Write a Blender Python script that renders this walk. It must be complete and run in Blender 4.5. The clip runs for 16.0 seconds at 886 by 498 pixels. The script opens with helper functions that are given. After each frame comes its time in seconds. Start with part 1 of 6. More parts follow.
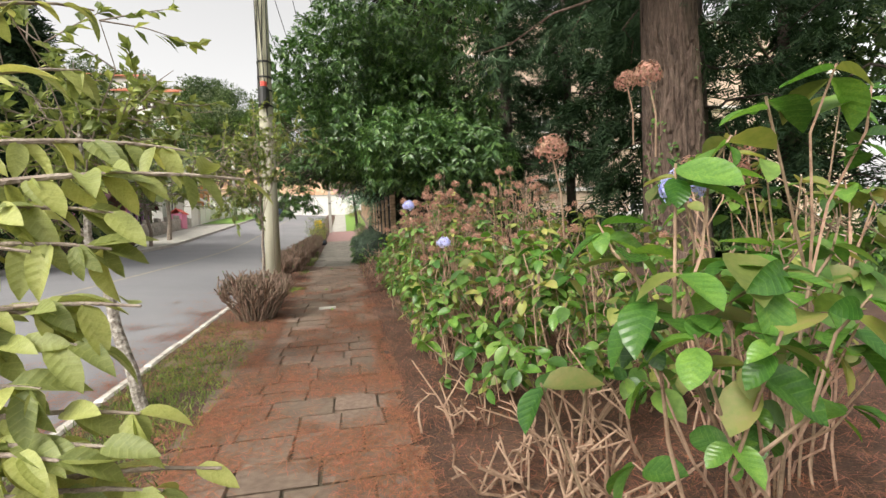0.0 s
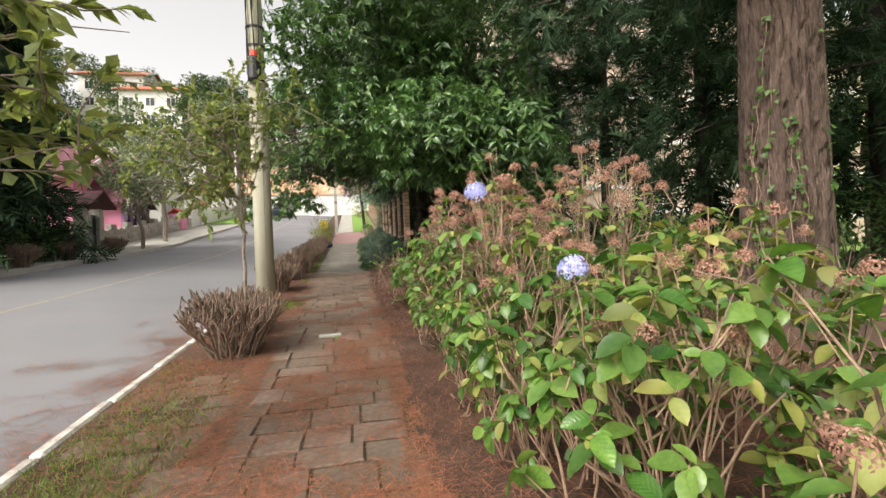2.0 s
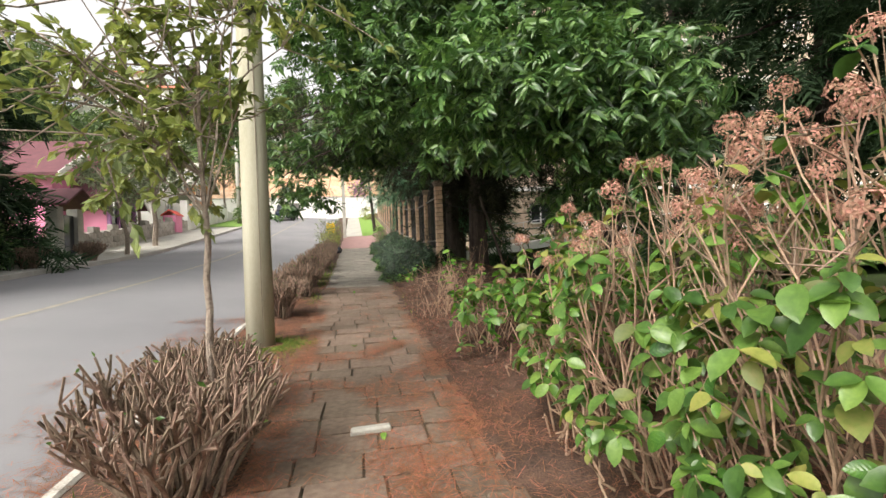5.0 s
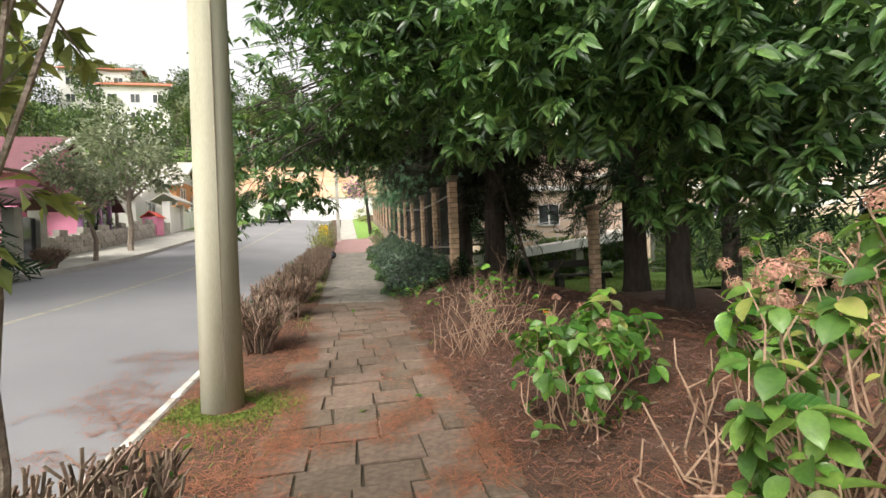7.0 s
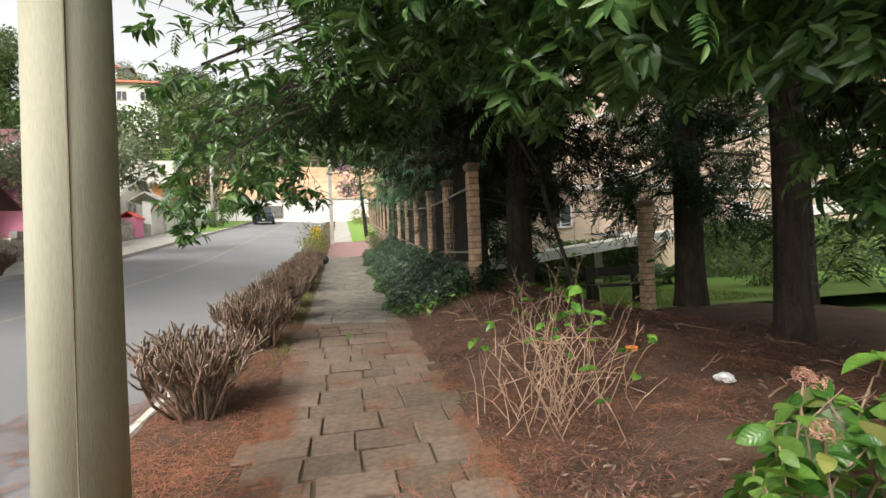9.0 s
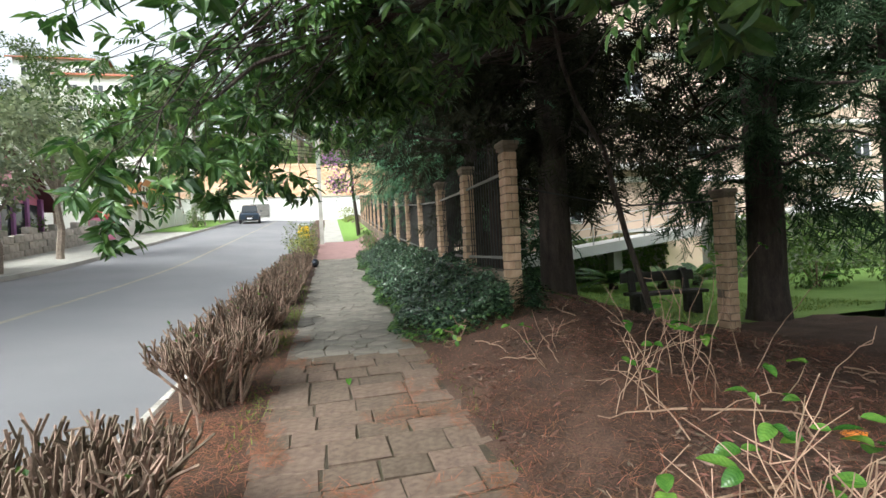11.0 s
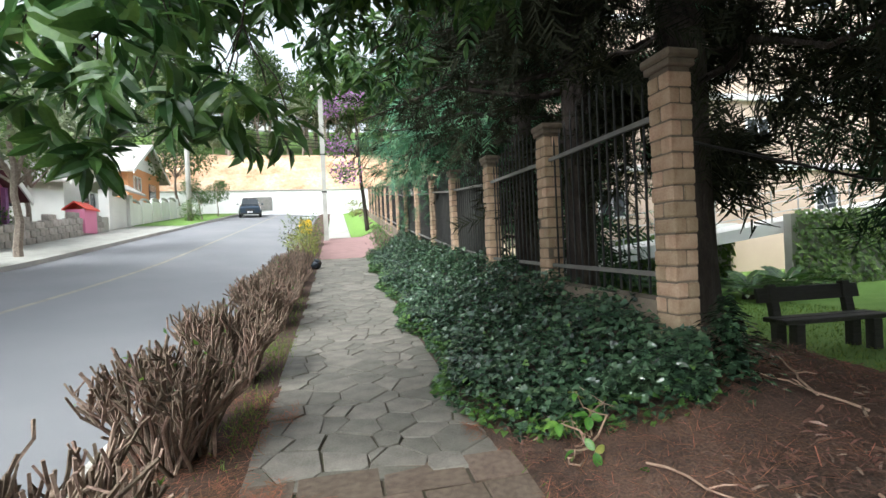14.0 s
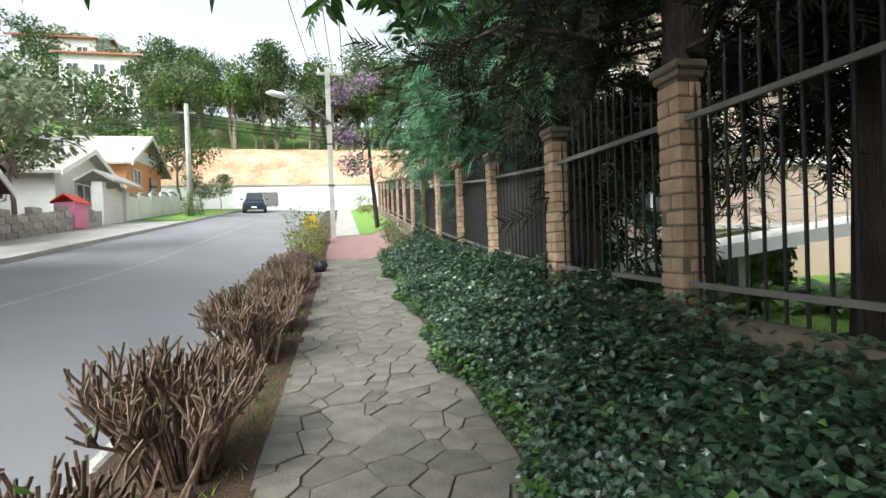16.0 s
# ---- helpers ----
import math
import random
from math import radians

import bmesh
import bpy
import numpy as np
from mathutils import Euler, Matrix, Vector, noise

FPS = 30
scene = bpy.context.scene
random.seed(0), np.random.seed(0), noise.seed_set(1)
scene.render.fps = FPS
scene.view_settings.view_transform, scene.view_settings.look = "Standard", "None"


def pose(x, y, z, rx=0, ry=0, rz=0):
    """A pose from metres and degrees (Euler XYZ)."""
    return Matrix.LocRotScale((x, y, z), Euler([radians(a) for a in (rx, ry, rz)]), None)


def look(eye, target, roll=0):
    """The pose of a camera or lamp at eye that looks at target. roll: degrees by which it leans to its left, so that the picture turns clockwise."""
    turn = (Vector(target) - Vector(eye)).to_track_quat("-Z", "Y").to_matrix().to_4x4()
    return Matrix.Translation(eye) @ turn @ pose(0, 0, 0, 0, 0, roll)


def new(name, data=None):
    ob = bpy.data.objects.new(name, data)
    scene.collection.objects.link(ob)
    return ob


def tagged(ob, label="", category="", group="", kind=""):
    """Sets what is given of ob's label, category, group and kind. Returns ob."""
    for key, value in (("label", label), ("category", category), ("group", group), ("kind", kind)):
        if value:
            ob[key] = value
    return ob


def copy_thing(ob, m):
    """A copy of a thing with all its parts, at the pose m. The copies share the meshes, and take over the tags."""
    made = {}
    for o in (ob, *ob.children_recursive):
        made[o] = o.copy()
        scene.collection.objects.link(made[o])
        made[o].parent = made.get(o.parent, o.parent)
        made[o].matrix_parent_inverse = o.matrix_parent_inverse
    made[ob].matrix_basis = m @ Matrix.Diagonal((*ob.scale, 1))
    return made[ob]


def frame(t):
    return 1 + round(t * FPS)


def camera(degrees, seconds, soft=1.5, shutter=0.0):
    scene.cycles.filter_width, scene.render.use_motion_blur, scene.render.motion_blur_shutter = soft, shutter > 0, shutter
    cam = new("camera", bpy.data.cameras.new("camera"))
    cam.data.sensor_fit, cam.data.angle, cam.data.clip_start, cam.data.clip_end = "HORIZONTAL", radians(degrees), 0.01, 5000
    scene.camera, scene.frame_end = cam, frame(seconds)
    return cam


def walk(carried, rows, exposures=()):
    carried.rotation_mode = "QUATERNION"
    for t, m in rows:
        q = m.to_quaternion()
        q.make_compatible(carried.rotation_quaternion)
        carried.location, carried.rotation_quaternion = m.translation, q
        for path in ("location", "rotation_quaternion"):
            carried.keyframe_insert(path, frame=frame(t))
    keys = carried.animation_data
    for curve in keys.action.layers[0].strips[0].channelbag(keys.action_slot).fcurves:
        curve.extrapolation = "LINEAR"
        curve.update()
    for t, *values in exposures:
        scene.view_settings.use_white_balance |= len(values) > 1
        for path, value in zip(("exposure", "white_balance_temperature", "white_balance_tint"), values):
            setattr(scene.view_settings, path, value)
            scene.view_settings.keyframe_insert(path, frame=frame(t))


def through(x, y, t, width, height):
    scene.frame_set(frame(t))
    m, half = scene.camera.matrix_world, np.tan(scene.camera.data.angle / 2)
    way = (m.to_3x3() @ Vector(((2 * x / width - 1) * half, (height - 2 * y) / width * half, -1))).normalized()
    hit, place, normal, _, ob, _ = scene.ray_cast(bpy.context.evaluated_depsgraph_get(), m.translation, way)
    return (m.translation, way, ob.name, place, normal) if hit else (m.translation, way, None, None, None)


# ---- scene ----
cam = camera(87.9, 16.0)
# seconds, eye x, y, z, yaw to the left, pitch up, roll
PATH = [
    (0, 0.349, -0.054, 1.510, -11.86, -0.55, -2.51),
    (0.5, 0.431, 0.441, 1.534, -11.81, -0.51, -2.43),
    (1, 0.438, 0.930, 1.558, -11.62, -0.47, -2.34),
    (1.5, 0.417, 1.455, 1.599, -11.50, -0.44, -2.33),
    (2, 0.323, 1.948, 1.626, -11.11, -0.44, -2.41),
    (2.5, 0.274, 2.464, 1.658, -10.86, -0.29, -2.36),
    (3, 0.188, 2.979, 1.674, -10.57, -0.21, -2.22),
    (3.5, 0.136, 3.501, 1.666, -10.51, -0.12, -2.31),
    (4, 0.042, 4.000, 1.698, -10.54, -0.01, -2.33),
    (4.2, 0.019, 4.184, 1.701, -10.50, 0.06, -2.10),
    (6.3, -0.185, 6.071, 1.882, -11.26, -0.08, -2.70),
    (6.5, -0.177, 6.264, 1.884, -11.32, -0.07, -2.52),
    (7, -0.193, 6.788, 1.912, -11.65, 0.19, -2.41),
    (7.5, -0.198, 7.286, 1.906, -11.80, 0.37, -2.19),
    (8, -0.195, 7.805, 1.925, -12.04, 0.57, -2.15),
    (8.5, -0.208, 8.272, 1.950, -12.07, 0.60, -2.30),
    (9, -0.173, 8.802, 1.985, -12.31, 0.52, -2.34),
    (9.2, -0.168, 8.998, 1.991, -12.40, 0.38, -2.21),
    (11.3, -0.248, 11.065, 2.157, -13.61, 0.06, -2.98),
    (11.5, -0.238, 11.302, 2.170, -13.33, -0.10, -2.89),
    (12, -0.239, 11.825, 2.159, -13.21, -0.02, -2.86),
    (12.5, -0.249, 12.259, 2.193, -13.14, 0.00, -2.88),
    (13, -0.265, 12.726, 2.200, -12.95, -0.05, -2.84),
    (13.5, -0.221, 13.173, 2.203, -13.02, -0.13, -2.69),
    (14, -0.232, 13.606, 2.253, -12.85, -0.37, -2.59),
    (14.5, -0.183, 14.056, 2.287, -12.73, -0.63, -2.45),
    (15, -0.196, 14.536, 2.299, -12.51, -0.63, -2.28),
    (15.5, -0.207, 14.961, 2.313, -12.21, -0.71, -2.23),
    (16, -0.274, 15.424, 2.331, -12.04, -0.63, -2.10),
]
walk(cam, [(t, look((x, y, z), Vector((x, y, z)) + Euler((0, 0, radians(yaw))).to_matrix() @ Vector((0, math.cos(radians(pitch)), math.sin(radians(pitch)))), roll)) for t, x, y, z, yaw, pitch, roll in PATH],
     exposures=[(0.0, 1.0, 6850, 10), (3.5, 1.13, 6950, 12), (6.6, 1.33, 6800, 10), (7.6, 1.24, 6850, 10), (9.0, 1.14, 6750, 9), (12.5, 1.53, 5900, 4), (14.5, 1.5, 5950, 5), (16.0, 1.35, 6050, 5)])

# ---------------------------------------------------------------- light
world = bpy.data.worlds.new("overcast_sky")
scene.world = world
world.use_nodes = True
wn = world.node_tree.nodes
sky = wn.new("ShaderNodeTexSky")
sky.sky_type, sky.sun_disc = "NISHITA", False
sky.sun_elevation, sky.sun_rotation = radians(45), radians(-132)
sky.air_density, sky.dust_density, sky.ozone_density = 1.0, 4.0, 1.0
pale = wn.new("ShaderNodeHueSaturation")
pale.inputs["Saturation"].default_value = 0.12
pale.inputs["Value"].default_value = 1.0
world.node_tree.links.new(sky.outputs[0], pale.inputs["Color"])
world.node_tree.links.new(pale.outputs[0], wn["Background"].inputs["Color"])
wn["Background"].inputs["Strength"].default_value = 0.15
sun = new("sun", bpy.data.lights.new("sun", "SUN"))
sun.data.energy, sun.data.angle, sun.data.color = 1.3, radians(25), (1.0, 0.96, 0.9)
sun.matrix_world = look((-22, -20, 30), (0, 0, 0))


# ---------------------------------------------------------------- materials
def shade(name, colours, scale=6.0, rough=0.85, bump=0.0, bump_scale=60.0, per="island", vary=0.0, metal=0.0, through=0.0, fine=0.35, stretch=(1, 1, 1), spec=0.5, veins=0.0):
    """A surface of two or three colours mixed by two scales of noise, with fine relief; vary: spread of lightness from piece to piece."""
    m = bpy.data.materials.new(name)
    m.use_nodes = True
    n, l = m.node_tree.nodes, m.node_tree.links
    bsdf = n["Principled BSDF"]
    tc = n.new("ShaderNodeTexCoord")
    mp = n.new("ShaderNodeMapping")
    mp.inputs["Scale"].default_value = stretch
    l.new(tc.outputs["Object"], mp.inputs["Vector"])
    big = n.new("ShaderNodeTexNoise")
    big.inputs["Scale"].default_value, big.inputs["Detail"].default_value = scale, 6
    small = n.new("ShaderNodeTexNoise")
    small.inputs["Scale"].default_value, small.inputs["Detail"].default_value = bump_scale, 4
    for t in (big, small):
        l.new(mp.outputs[0], t.inputs["Vector"])
    mix = n.new("ShaderNodeMix")
    mix.data_type = "FLOAT"
    mix.inputs[0].default_value = fine
    l.new(big.outputs[0], mix.inputs[2])
    l.new(small.outputs[0], mix.inputs[3])
    ramp = n.new("ShaderNodeValToRGB")
    els = ramp.color_ramp.elements
    while len(els) < len(colours):
        els.new(0.5)
    for k, c in enumerate(colours):
        els[k].position = 0.3 + 0.4 * k / max(1, len(colours) - 1)
        els[k].color = (*c, 1)
    l.new(mix.outputs[0], ramp.inputs[0])
    colour = ramp.outputs[0]
    if vary:
        if per == "island":
            src = n.new("ShaderNodeNewGeometry").outputs["Random Per Island"]
        else:
            src = n.new("ShaderNodeObjectInfo").outputs["Random"]
        rng = n.new("ShaderNodeMapRange")
        rng.inputs[3].default_value, rng.inputs[4].default_value = 1 - vary, 1 + vary
        l.new(src, rng.inputs[0])
        hsv = n.new("ShaderNodeHueSaturation")
        l.new(rng.outputs[0], hsv.inputs["Value"])
        hue = n.new("ShaderNodeMapRange")
        hue.inputs[3].default_value, hue.inputs[4].default_value = 0.5 + 0.03 * vary, 0.5 - 0.05 * vary
        l.new(src, hue.inputs[0])
        l.new(hue.outputs[0], hsv.inputs["Hue"])
        l.new(colour, hsv.inputs["Color"])
        colour = hsv.outputs[0]
    l.new(colour, bsdf.inputs["Base Color"])
    bsdf.inputs["Roughness"].default_value = rough
    bsdf.inputs["Metallic"].default_value = metal
    bsdf.inputs["Specular IOR Level"].default_value = spec
    if veins:
        # side veins that branch from the midrib of a leaf lying along its own y axis
        xyz = n.new("ShaderNodeSeparateXYZ")
        l.new(tc.outputs["Object"], xyz.inputs[0])
        away = n.new("ShaderNodeMath")
        away.operation = "ABSOLUTE"
        l.new(xyz.outputs[0], away.inputs[0])
        slant = n.new("ShaderNodeMath")
        slant.operation, slant.inputs[1].default_value = "MULTIPLY_ADD", -0.9
        l.new(away.outputs[0], slant.inputs[0])
        l.new(xyz.outputs[1], slant.inputs[2])
        wave = n.new("ShaderNodeMath")
        wave.operation, wave.inputs[1].default_value = "MULTIPLY", 42.0
        l.new(slant.outputs[0], wave.inputs[0])
        ridge = n.new("ShaderNodeMath")
        ridge.operation = "SINE"
        l.new(wave.outputs[0], ridge.inputs[0])
        vb = n.new("ShaderNodeBump")
        vb.inputs["Strength"].default_value, vb.inputs["Distance"].default_value = veins, 0.03
        l.new(ridge.outputs[0], vb.inputs["Height"])
        l.new(vb.outputs[0], bsdf.inputs["Normal"])
        vm = n.new("ShaderNodeMapRange")
        vm.inputs[1].default_value, vm.inputs[2].default_value, vm.inputs[3].default_value, vm.inputs[4].default_value = 0.8, 1.0, 0.0, 0.13
        l.new(ridge.outputs[0], vm.inputs[0])
        vc = n.new("ShaderNodeMix")
        vc.data_type = "RGBA"
        vc.inputs[7].default_value = (*[min(1.0, q * 1.6) for q in colours[-1]], 1)
        l.new(vm.outputs[0], vc.inputs[0])
        l.new(colour, vc.inputs[6])
        l.new(vc.outputs[2], bsdf.inputs["Base Color"])
        colour = vc.outputs[2]
    elif bump:
        b = n.new("ShaderNodeBump")
        b.inputs["Strength"].default_value, b.inputs["Distance"].default_value = min(1.0, bump), 0.09 if "bark" in name else 0.02
        l.new(mix.outputs[0], b.inputs["Height"])
        l.new(b.outputs[0], bsdf.inputs["Normal"])
    if through:
        tr = n.new("ShaderNodeBsdfTranslucent")
        gain = n.new("ShaderNodeHueSaturation")
        gain.inputs["Value"].default_value, gain.inputs["Saturation"].default_value, gain.inputs["Hue"].default_value = 1.5, 1.1, 0.49
        l.new(colour, gain.inputs["Color"])
        l.new(gain.outputs[0], tr.inputs["Color"])
        ms = n.new("ShaderNodeMixShader")
        ms.inputs[0].default_value = through
        l.new(bsdf.outputs[0], ms.inputs[1])
        l.new(tr.outputs[0], ms.inputs[2])
        l.new(ms.outputs[0], n["Material Output"].inputs["Surface"])
    return m


M = {
    "asphalt": shade("asphalt", [(0.15, 0.15, 0.16), (0.19, 0.19, 0.2), (0.235, 0.23, 0.235)], 0.35, 0.85, 0.25, 180, fine=0.4),
    "line": shade("faded_road_paint", [(0.17, 0.165, 0.16), (0.36, 0.33, 0.24)], 4, 0.8, 0.1, 60),
    "soil": shade("needle_covered_soil", [(0.022, 0.015, 0.011), (0.075, 0.043, 0.029), (0.16, 0.092, 0.06)], 2.6, 0.95, 0.9, 70, fine=0.55),
    "dirt": shade("dark_joint_dirt", [(0.03, 0.024, 0.018), (0.07, 0.055, 0.035), (0.05, 0.065, 0.025)], 5, 0.95, 0.6, 80),
    "grass_ground": shade("mown_grass", [(0.05, 0.10, 0.02), (0.10, 0.18, 0.03), (0.16, 0.22, 0.05)], 3, 0.9, 0.8, 140, fine=0.5),
    "lawn": shade("bright_lawn", [(0.10, 0.2, 0.03), (0.15, 0.27, 0.045), (0.2, 0.31, 0.07)], 2, 0.9, 0.8, 140, fine=0.5),
    "paver": shade("worn_basalt_paver", [(0.085, 0.06, 0.043), (0.15, 0.108, 0.078), (0.21, 0.16, 0.118)], 7, 0.85, 0.6, 90, per="object", vary=0.2),
    "flag": shade("grey_flagstone", [(0.095, 0.085, 0.068), (0.17, 0.155, 0.128), (0.235, 0.215, 0.178)], 5, 0.7, 0.45, 70, per="object", vary=0.22),
    "pink_paver": shade("pink_block_paving", [(0.22, 0.13, 0.12), (0.3, 0.18, 0.17)], 3, 0.85, 0.4, 60),
    "concrete": shade("weathered_concrete", [(0.27, 0.26, 0.23), (0.36, 0.35, 0.31), (0.43, 0.42, 0.38)], 2, 0.85, 0.3, 50),
    "pole": shade("lichen_tinted_concrete_pole", [(0.26, 0.25, 0.17), (0.36, 0.345, 0.26), (0.43, 0.415, 0.33)], 1.6, 0.85, 0.25, 60, stretch=(3, 3, 0.35)),
    "kerb": shade("whitewashed_kerb_stone", [(0.16, 0.14, 0.11), (0.45, 0.42, 0.37), (0.66, 0.63, 0.58)], 7, 0.85, 0.5, 60, per="object", vary=0.12),
    "farkerb": shade("grey_kerb", [(0.3, 0.29, 0.26), (0.45, 0.43, 0.4)], 2, 0.85, 0.3, 40),
    "brick": shade("tan_clay_brick", [(0.3, 0.185, 0.115), (0.43, 0.3, 0.195), (0.51, 0.38, 0.26)], 8, 0.85, 0.5, 70, per="object", vary=0.2),
    "mortar": shade("brown_mortar", [(0.13, 0.1, 0.075), (0.22, 0.175, 0.13)], 8, 0.95, 0.5, 90),
    "iron": shade("dark_painted_iron", [(0.012, 0.012, 0.012), (0.028, 0.027, 0.026)], 8, 0.5, 0.1, 60),
    "screen": shade("dull_screen_cloth", [(0.03, 0.03, 0.026), (0.055, 0.053, 0.045)], 1.5, 0.9, 0.2, 80),
    "rail": shade("weathered_grey_rail", [(0.11, 0.105, 0.095), (0.2, 0.19, 0.17)], 6, 0.6, 0.2, 60),
    "bark": shade("ridged_pine_bark", [(0.028, 0.019, 0.014), (0.1, 0.066, 0.05), (0.19, 0.135, 0.105)], 5, 0.95, 1.0, 22, stretch=(2.6, 2.6, 0.45), fine=0.5),
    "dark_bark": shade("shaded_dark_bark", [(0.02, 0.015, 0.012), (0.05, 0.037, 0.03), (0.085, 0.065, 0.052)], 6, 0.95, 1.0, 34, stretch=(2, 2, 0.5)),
    "pale_bark": shade("lichen_spotted_bark", [(0.13, 0.1, 0.085), (0.25, 0.2, 0.16), (0.38, 0.33, 0.27)], 14, 0.9, 0.5, 60),
    "twig": shade("clipped_brown_twig", [(0.075, 0.05, 0.036), (0.18, 0.128, 0.09), (0.31, 0.235, 0.165)], 20, 0.9, 0.2, 90, vary=0.45),
    "stem": shade("tan_hydrangea_stem", [(0.16, 0.10, 0.065), (0.28, 0.19, 0.125), (0.38, 0.28, 0.19)], 18, 0.85, 0.2, 90, vary=0.35),
    "moss": shade("green_moss", [(0.07, 0.12, 0.015), (0.14, 0.2, 0.03)], 8, 0.95, 0, 40, vary=0.4),
    "white_bark": shade("white_lichen_bark", [(0.08, 0.06, 0.05), (0.3, 0.27, 0.23), (0.6, 0.57, 0.52)], 26, 0.9, 0.5, 70, stretch=(1, 1, 1.3), fine=0.2),
    # browner conifer spray, with the canopy's shade darkened into its colour
    "conifer_brown": shade("brown_conifer_spray_dimmed_for_shade", [(0.018, 0.021, 0.012), (0.036, 0.04, 0.021)], 1.2, 0.85, 0, 50, vary=0.5, through=0.1, spec=0.15),
    "needle": shade("fallen_pine_needle", [(0.18, 0.076, 0.038), (0.36, 0.165, 0.08)], 20, 0.8, 0, 40, vary=0.45),
    "old_needle": shade("rotting_pine_needle", [(0.05, 0.028, 0.02), (0.17, 0.09, 0.055)], 3, 0.9, 0, 40, vary=0.5),
    "hyd": shade("hydrangea_leaf", [(0.05, 0.115, 0.025), (0.09, 0.19, 0.04), (0.15, 0.27, 0.06)], 9, 0.33, 0.25, 60, vary=0.5, through=0.35),
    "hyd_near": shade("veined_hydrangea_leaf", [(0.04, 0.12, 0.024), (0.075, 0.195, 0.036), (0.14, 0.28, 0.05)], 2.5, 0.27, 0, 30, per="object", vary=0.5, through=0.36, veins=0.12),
    "hyd_far": shade("yellowed_hydrangea_leaf", [(0.11, 0.155, 0.035), (0.19, 0.23, 0.055), (0.28, 0.24, 0.085)], 8, 0.55, 0.25, 60, vary=0.5, through=0.3),
    "pale_leaf": shade("pale_green_leaf", [(0.16, 0.20, 0.05), (0.27, 0.31, 0.09), (0.36, 0.39, 0.14)], 2.5, 0.55, 0, 30, per="object", vary=0.35, through=0.3, veins=0.1),
    "young_leaf": shade("young_tree_leaf", [(0.12, 0.17, 0.045), (0.24, 0.29, 0.09)], 8, 0.6, 0, 50, vary=0.45, through=0.35),
    "broad": shade("glossy_dark_tree_leaf", [(0.035, 0.085, 0.026), (0.062, 0.14, 0.038), (0.1, 0.2, 0.055)], 5, 0.33, 0, 50, vary=0.6, through=0.22),
    "conifer": shade("dark_conifer_spray", [(0.022, 0.05, 0.024), (0.045, 0.083, 0.038)], 1.2, 0.8, 0, 50, vary=0.5, through=0.13, spec=0.2),
    "cypress": shade("blue_green_cypress_tip", [(0.06, 0.16, 0.09), (0.10, 0.24, 0.14), (0.14, 0.22, 0.09)], 1.5, 0.75, 0, 50, vary=0.45, through=0.12),
    "ivy": shade("glossy_ivy_leaf", [(0.022, 0.046, 0.027), (0.042, 0.08, 0.043), (0.07, 0.115, 0.056)], 4, 0.24, 0, 50, vary=0.6, through=0.08, spec=0.75),
    "ivy_new": shade("fresh_ivy_leaf", [(0.05, 0.12, 0.025), (0.09, 0.18, 0.035)], 4, 0.4, 0, 50, vary=0.4, through=0.25),
    "hedge": shade("creeper_leaf", [(0.07, 0.13, 0.03), (0.13, 0.21, 0.05)], 3, 0.6, 0, 50, vary=0.4, through=0.15),
    "far_leaf": shade("distant_tree_leaf", [(0.03, 0.06, 0.02), (0.06, 0.105, 0.032), (0.1, 0.155, 0.05)], 0.3, 0.7, 0, 20, vary=0.5, through=0.2),
    "far_leaf_pale": shade("silvery_distant_leaf", [(0.16, 0.2, 0.10), (0.26, 0.3, 0.2)], 0.3, 0.7, 0, 20, vary=0.4, through=0.2),
    "grass_blade": shade("grass_blade", [(0.08, 0.15, 0.02), (0.16, 0.24, 0.05)], 3, 0.7, 0, 50, vary=0.5, through=0.25),
    "dry_flower": shade("dried_hydrangea_bloom", [(0.2, 0.1, 0.07), (0.36, 0.2, 0.14), (0.45, 0.31, 0.2)], 30, 0.9, 0, 60, vary=0.4, through=0.15),
    "blue_flower": shade("lilac_blue_bloom", [(0.42, 0.45, 0.78), (0.6, 0.6, 0.9)], 30, 0.8, 0, 60, vary=0.2, through=0.2),
    "purple_flower": shade("purple_bloom", [(0.3, 0.12, 0.33), (0.45, 0.24, 0.45)], 10, 0.8, 0, 60, vary=0.3, through=0.2),
    "yellow_leaf": shade("yellow_leaf", [(0.6, 0.42, 0.04), (0.75, 0.55, 0.08)], 10, 0.6, 0, 60, vary=0.2, through=0.2),
    "white_wall": shade("white_painted_wall", [(0.66, 0.65, 0.62), (0.78, 0.77, 0.74)], 1.2, 0.85, 0.2, 40),
    "beige": shade("beige_render", [(0.5, 0.38, 0.29), (0.6, 0.47, 0.37)], 0.8, 0.9, 0.2, 30),
    "orange_wall": shade("orange_render", [(0.55, 0.25, 0.11), (0.65, 0.32, 0.15)], 1, 0.9, 0.2, 30),
    "pink": shade("pink_painted_wall", [(0.62, 0.2, 0.33), (0.72, 0.27, 0.42)], 1, 0.85, 0.1, 30),
    "stone": shade("grey_block_stone", [(0.22, 0.2, 0.18), (0.36, 0.33, 0.3), (0.44, 0.41, 0.37)], 5, 0.9, 0.5, 30, per="object", vary=0.22),
    "tile_roof": shade("red_clay_roof", [(0.35, 0.1, 0.06), (0.5, 0.18, 0.1)], 3, 0.85, 0.3, 20),
    "grey_roof": shade("grey_fibre_roof", [(0.32, 0.3, 0.27), (0.44, 0.42, 0.38)], 1.5, 0.85, 0.3, 20),
    "dark_roof": shade("maroon_roof", [(0.09, 0.03, 0.04), (0.15, 0.05, 0.06)], 3, 0.8, 0.2, 20),
    "red_paint": shade("red_paint", [(0.62, 0.06, 0.04), (0.72, 0.1, 0.07)], 4, 0.5, 0, 20),
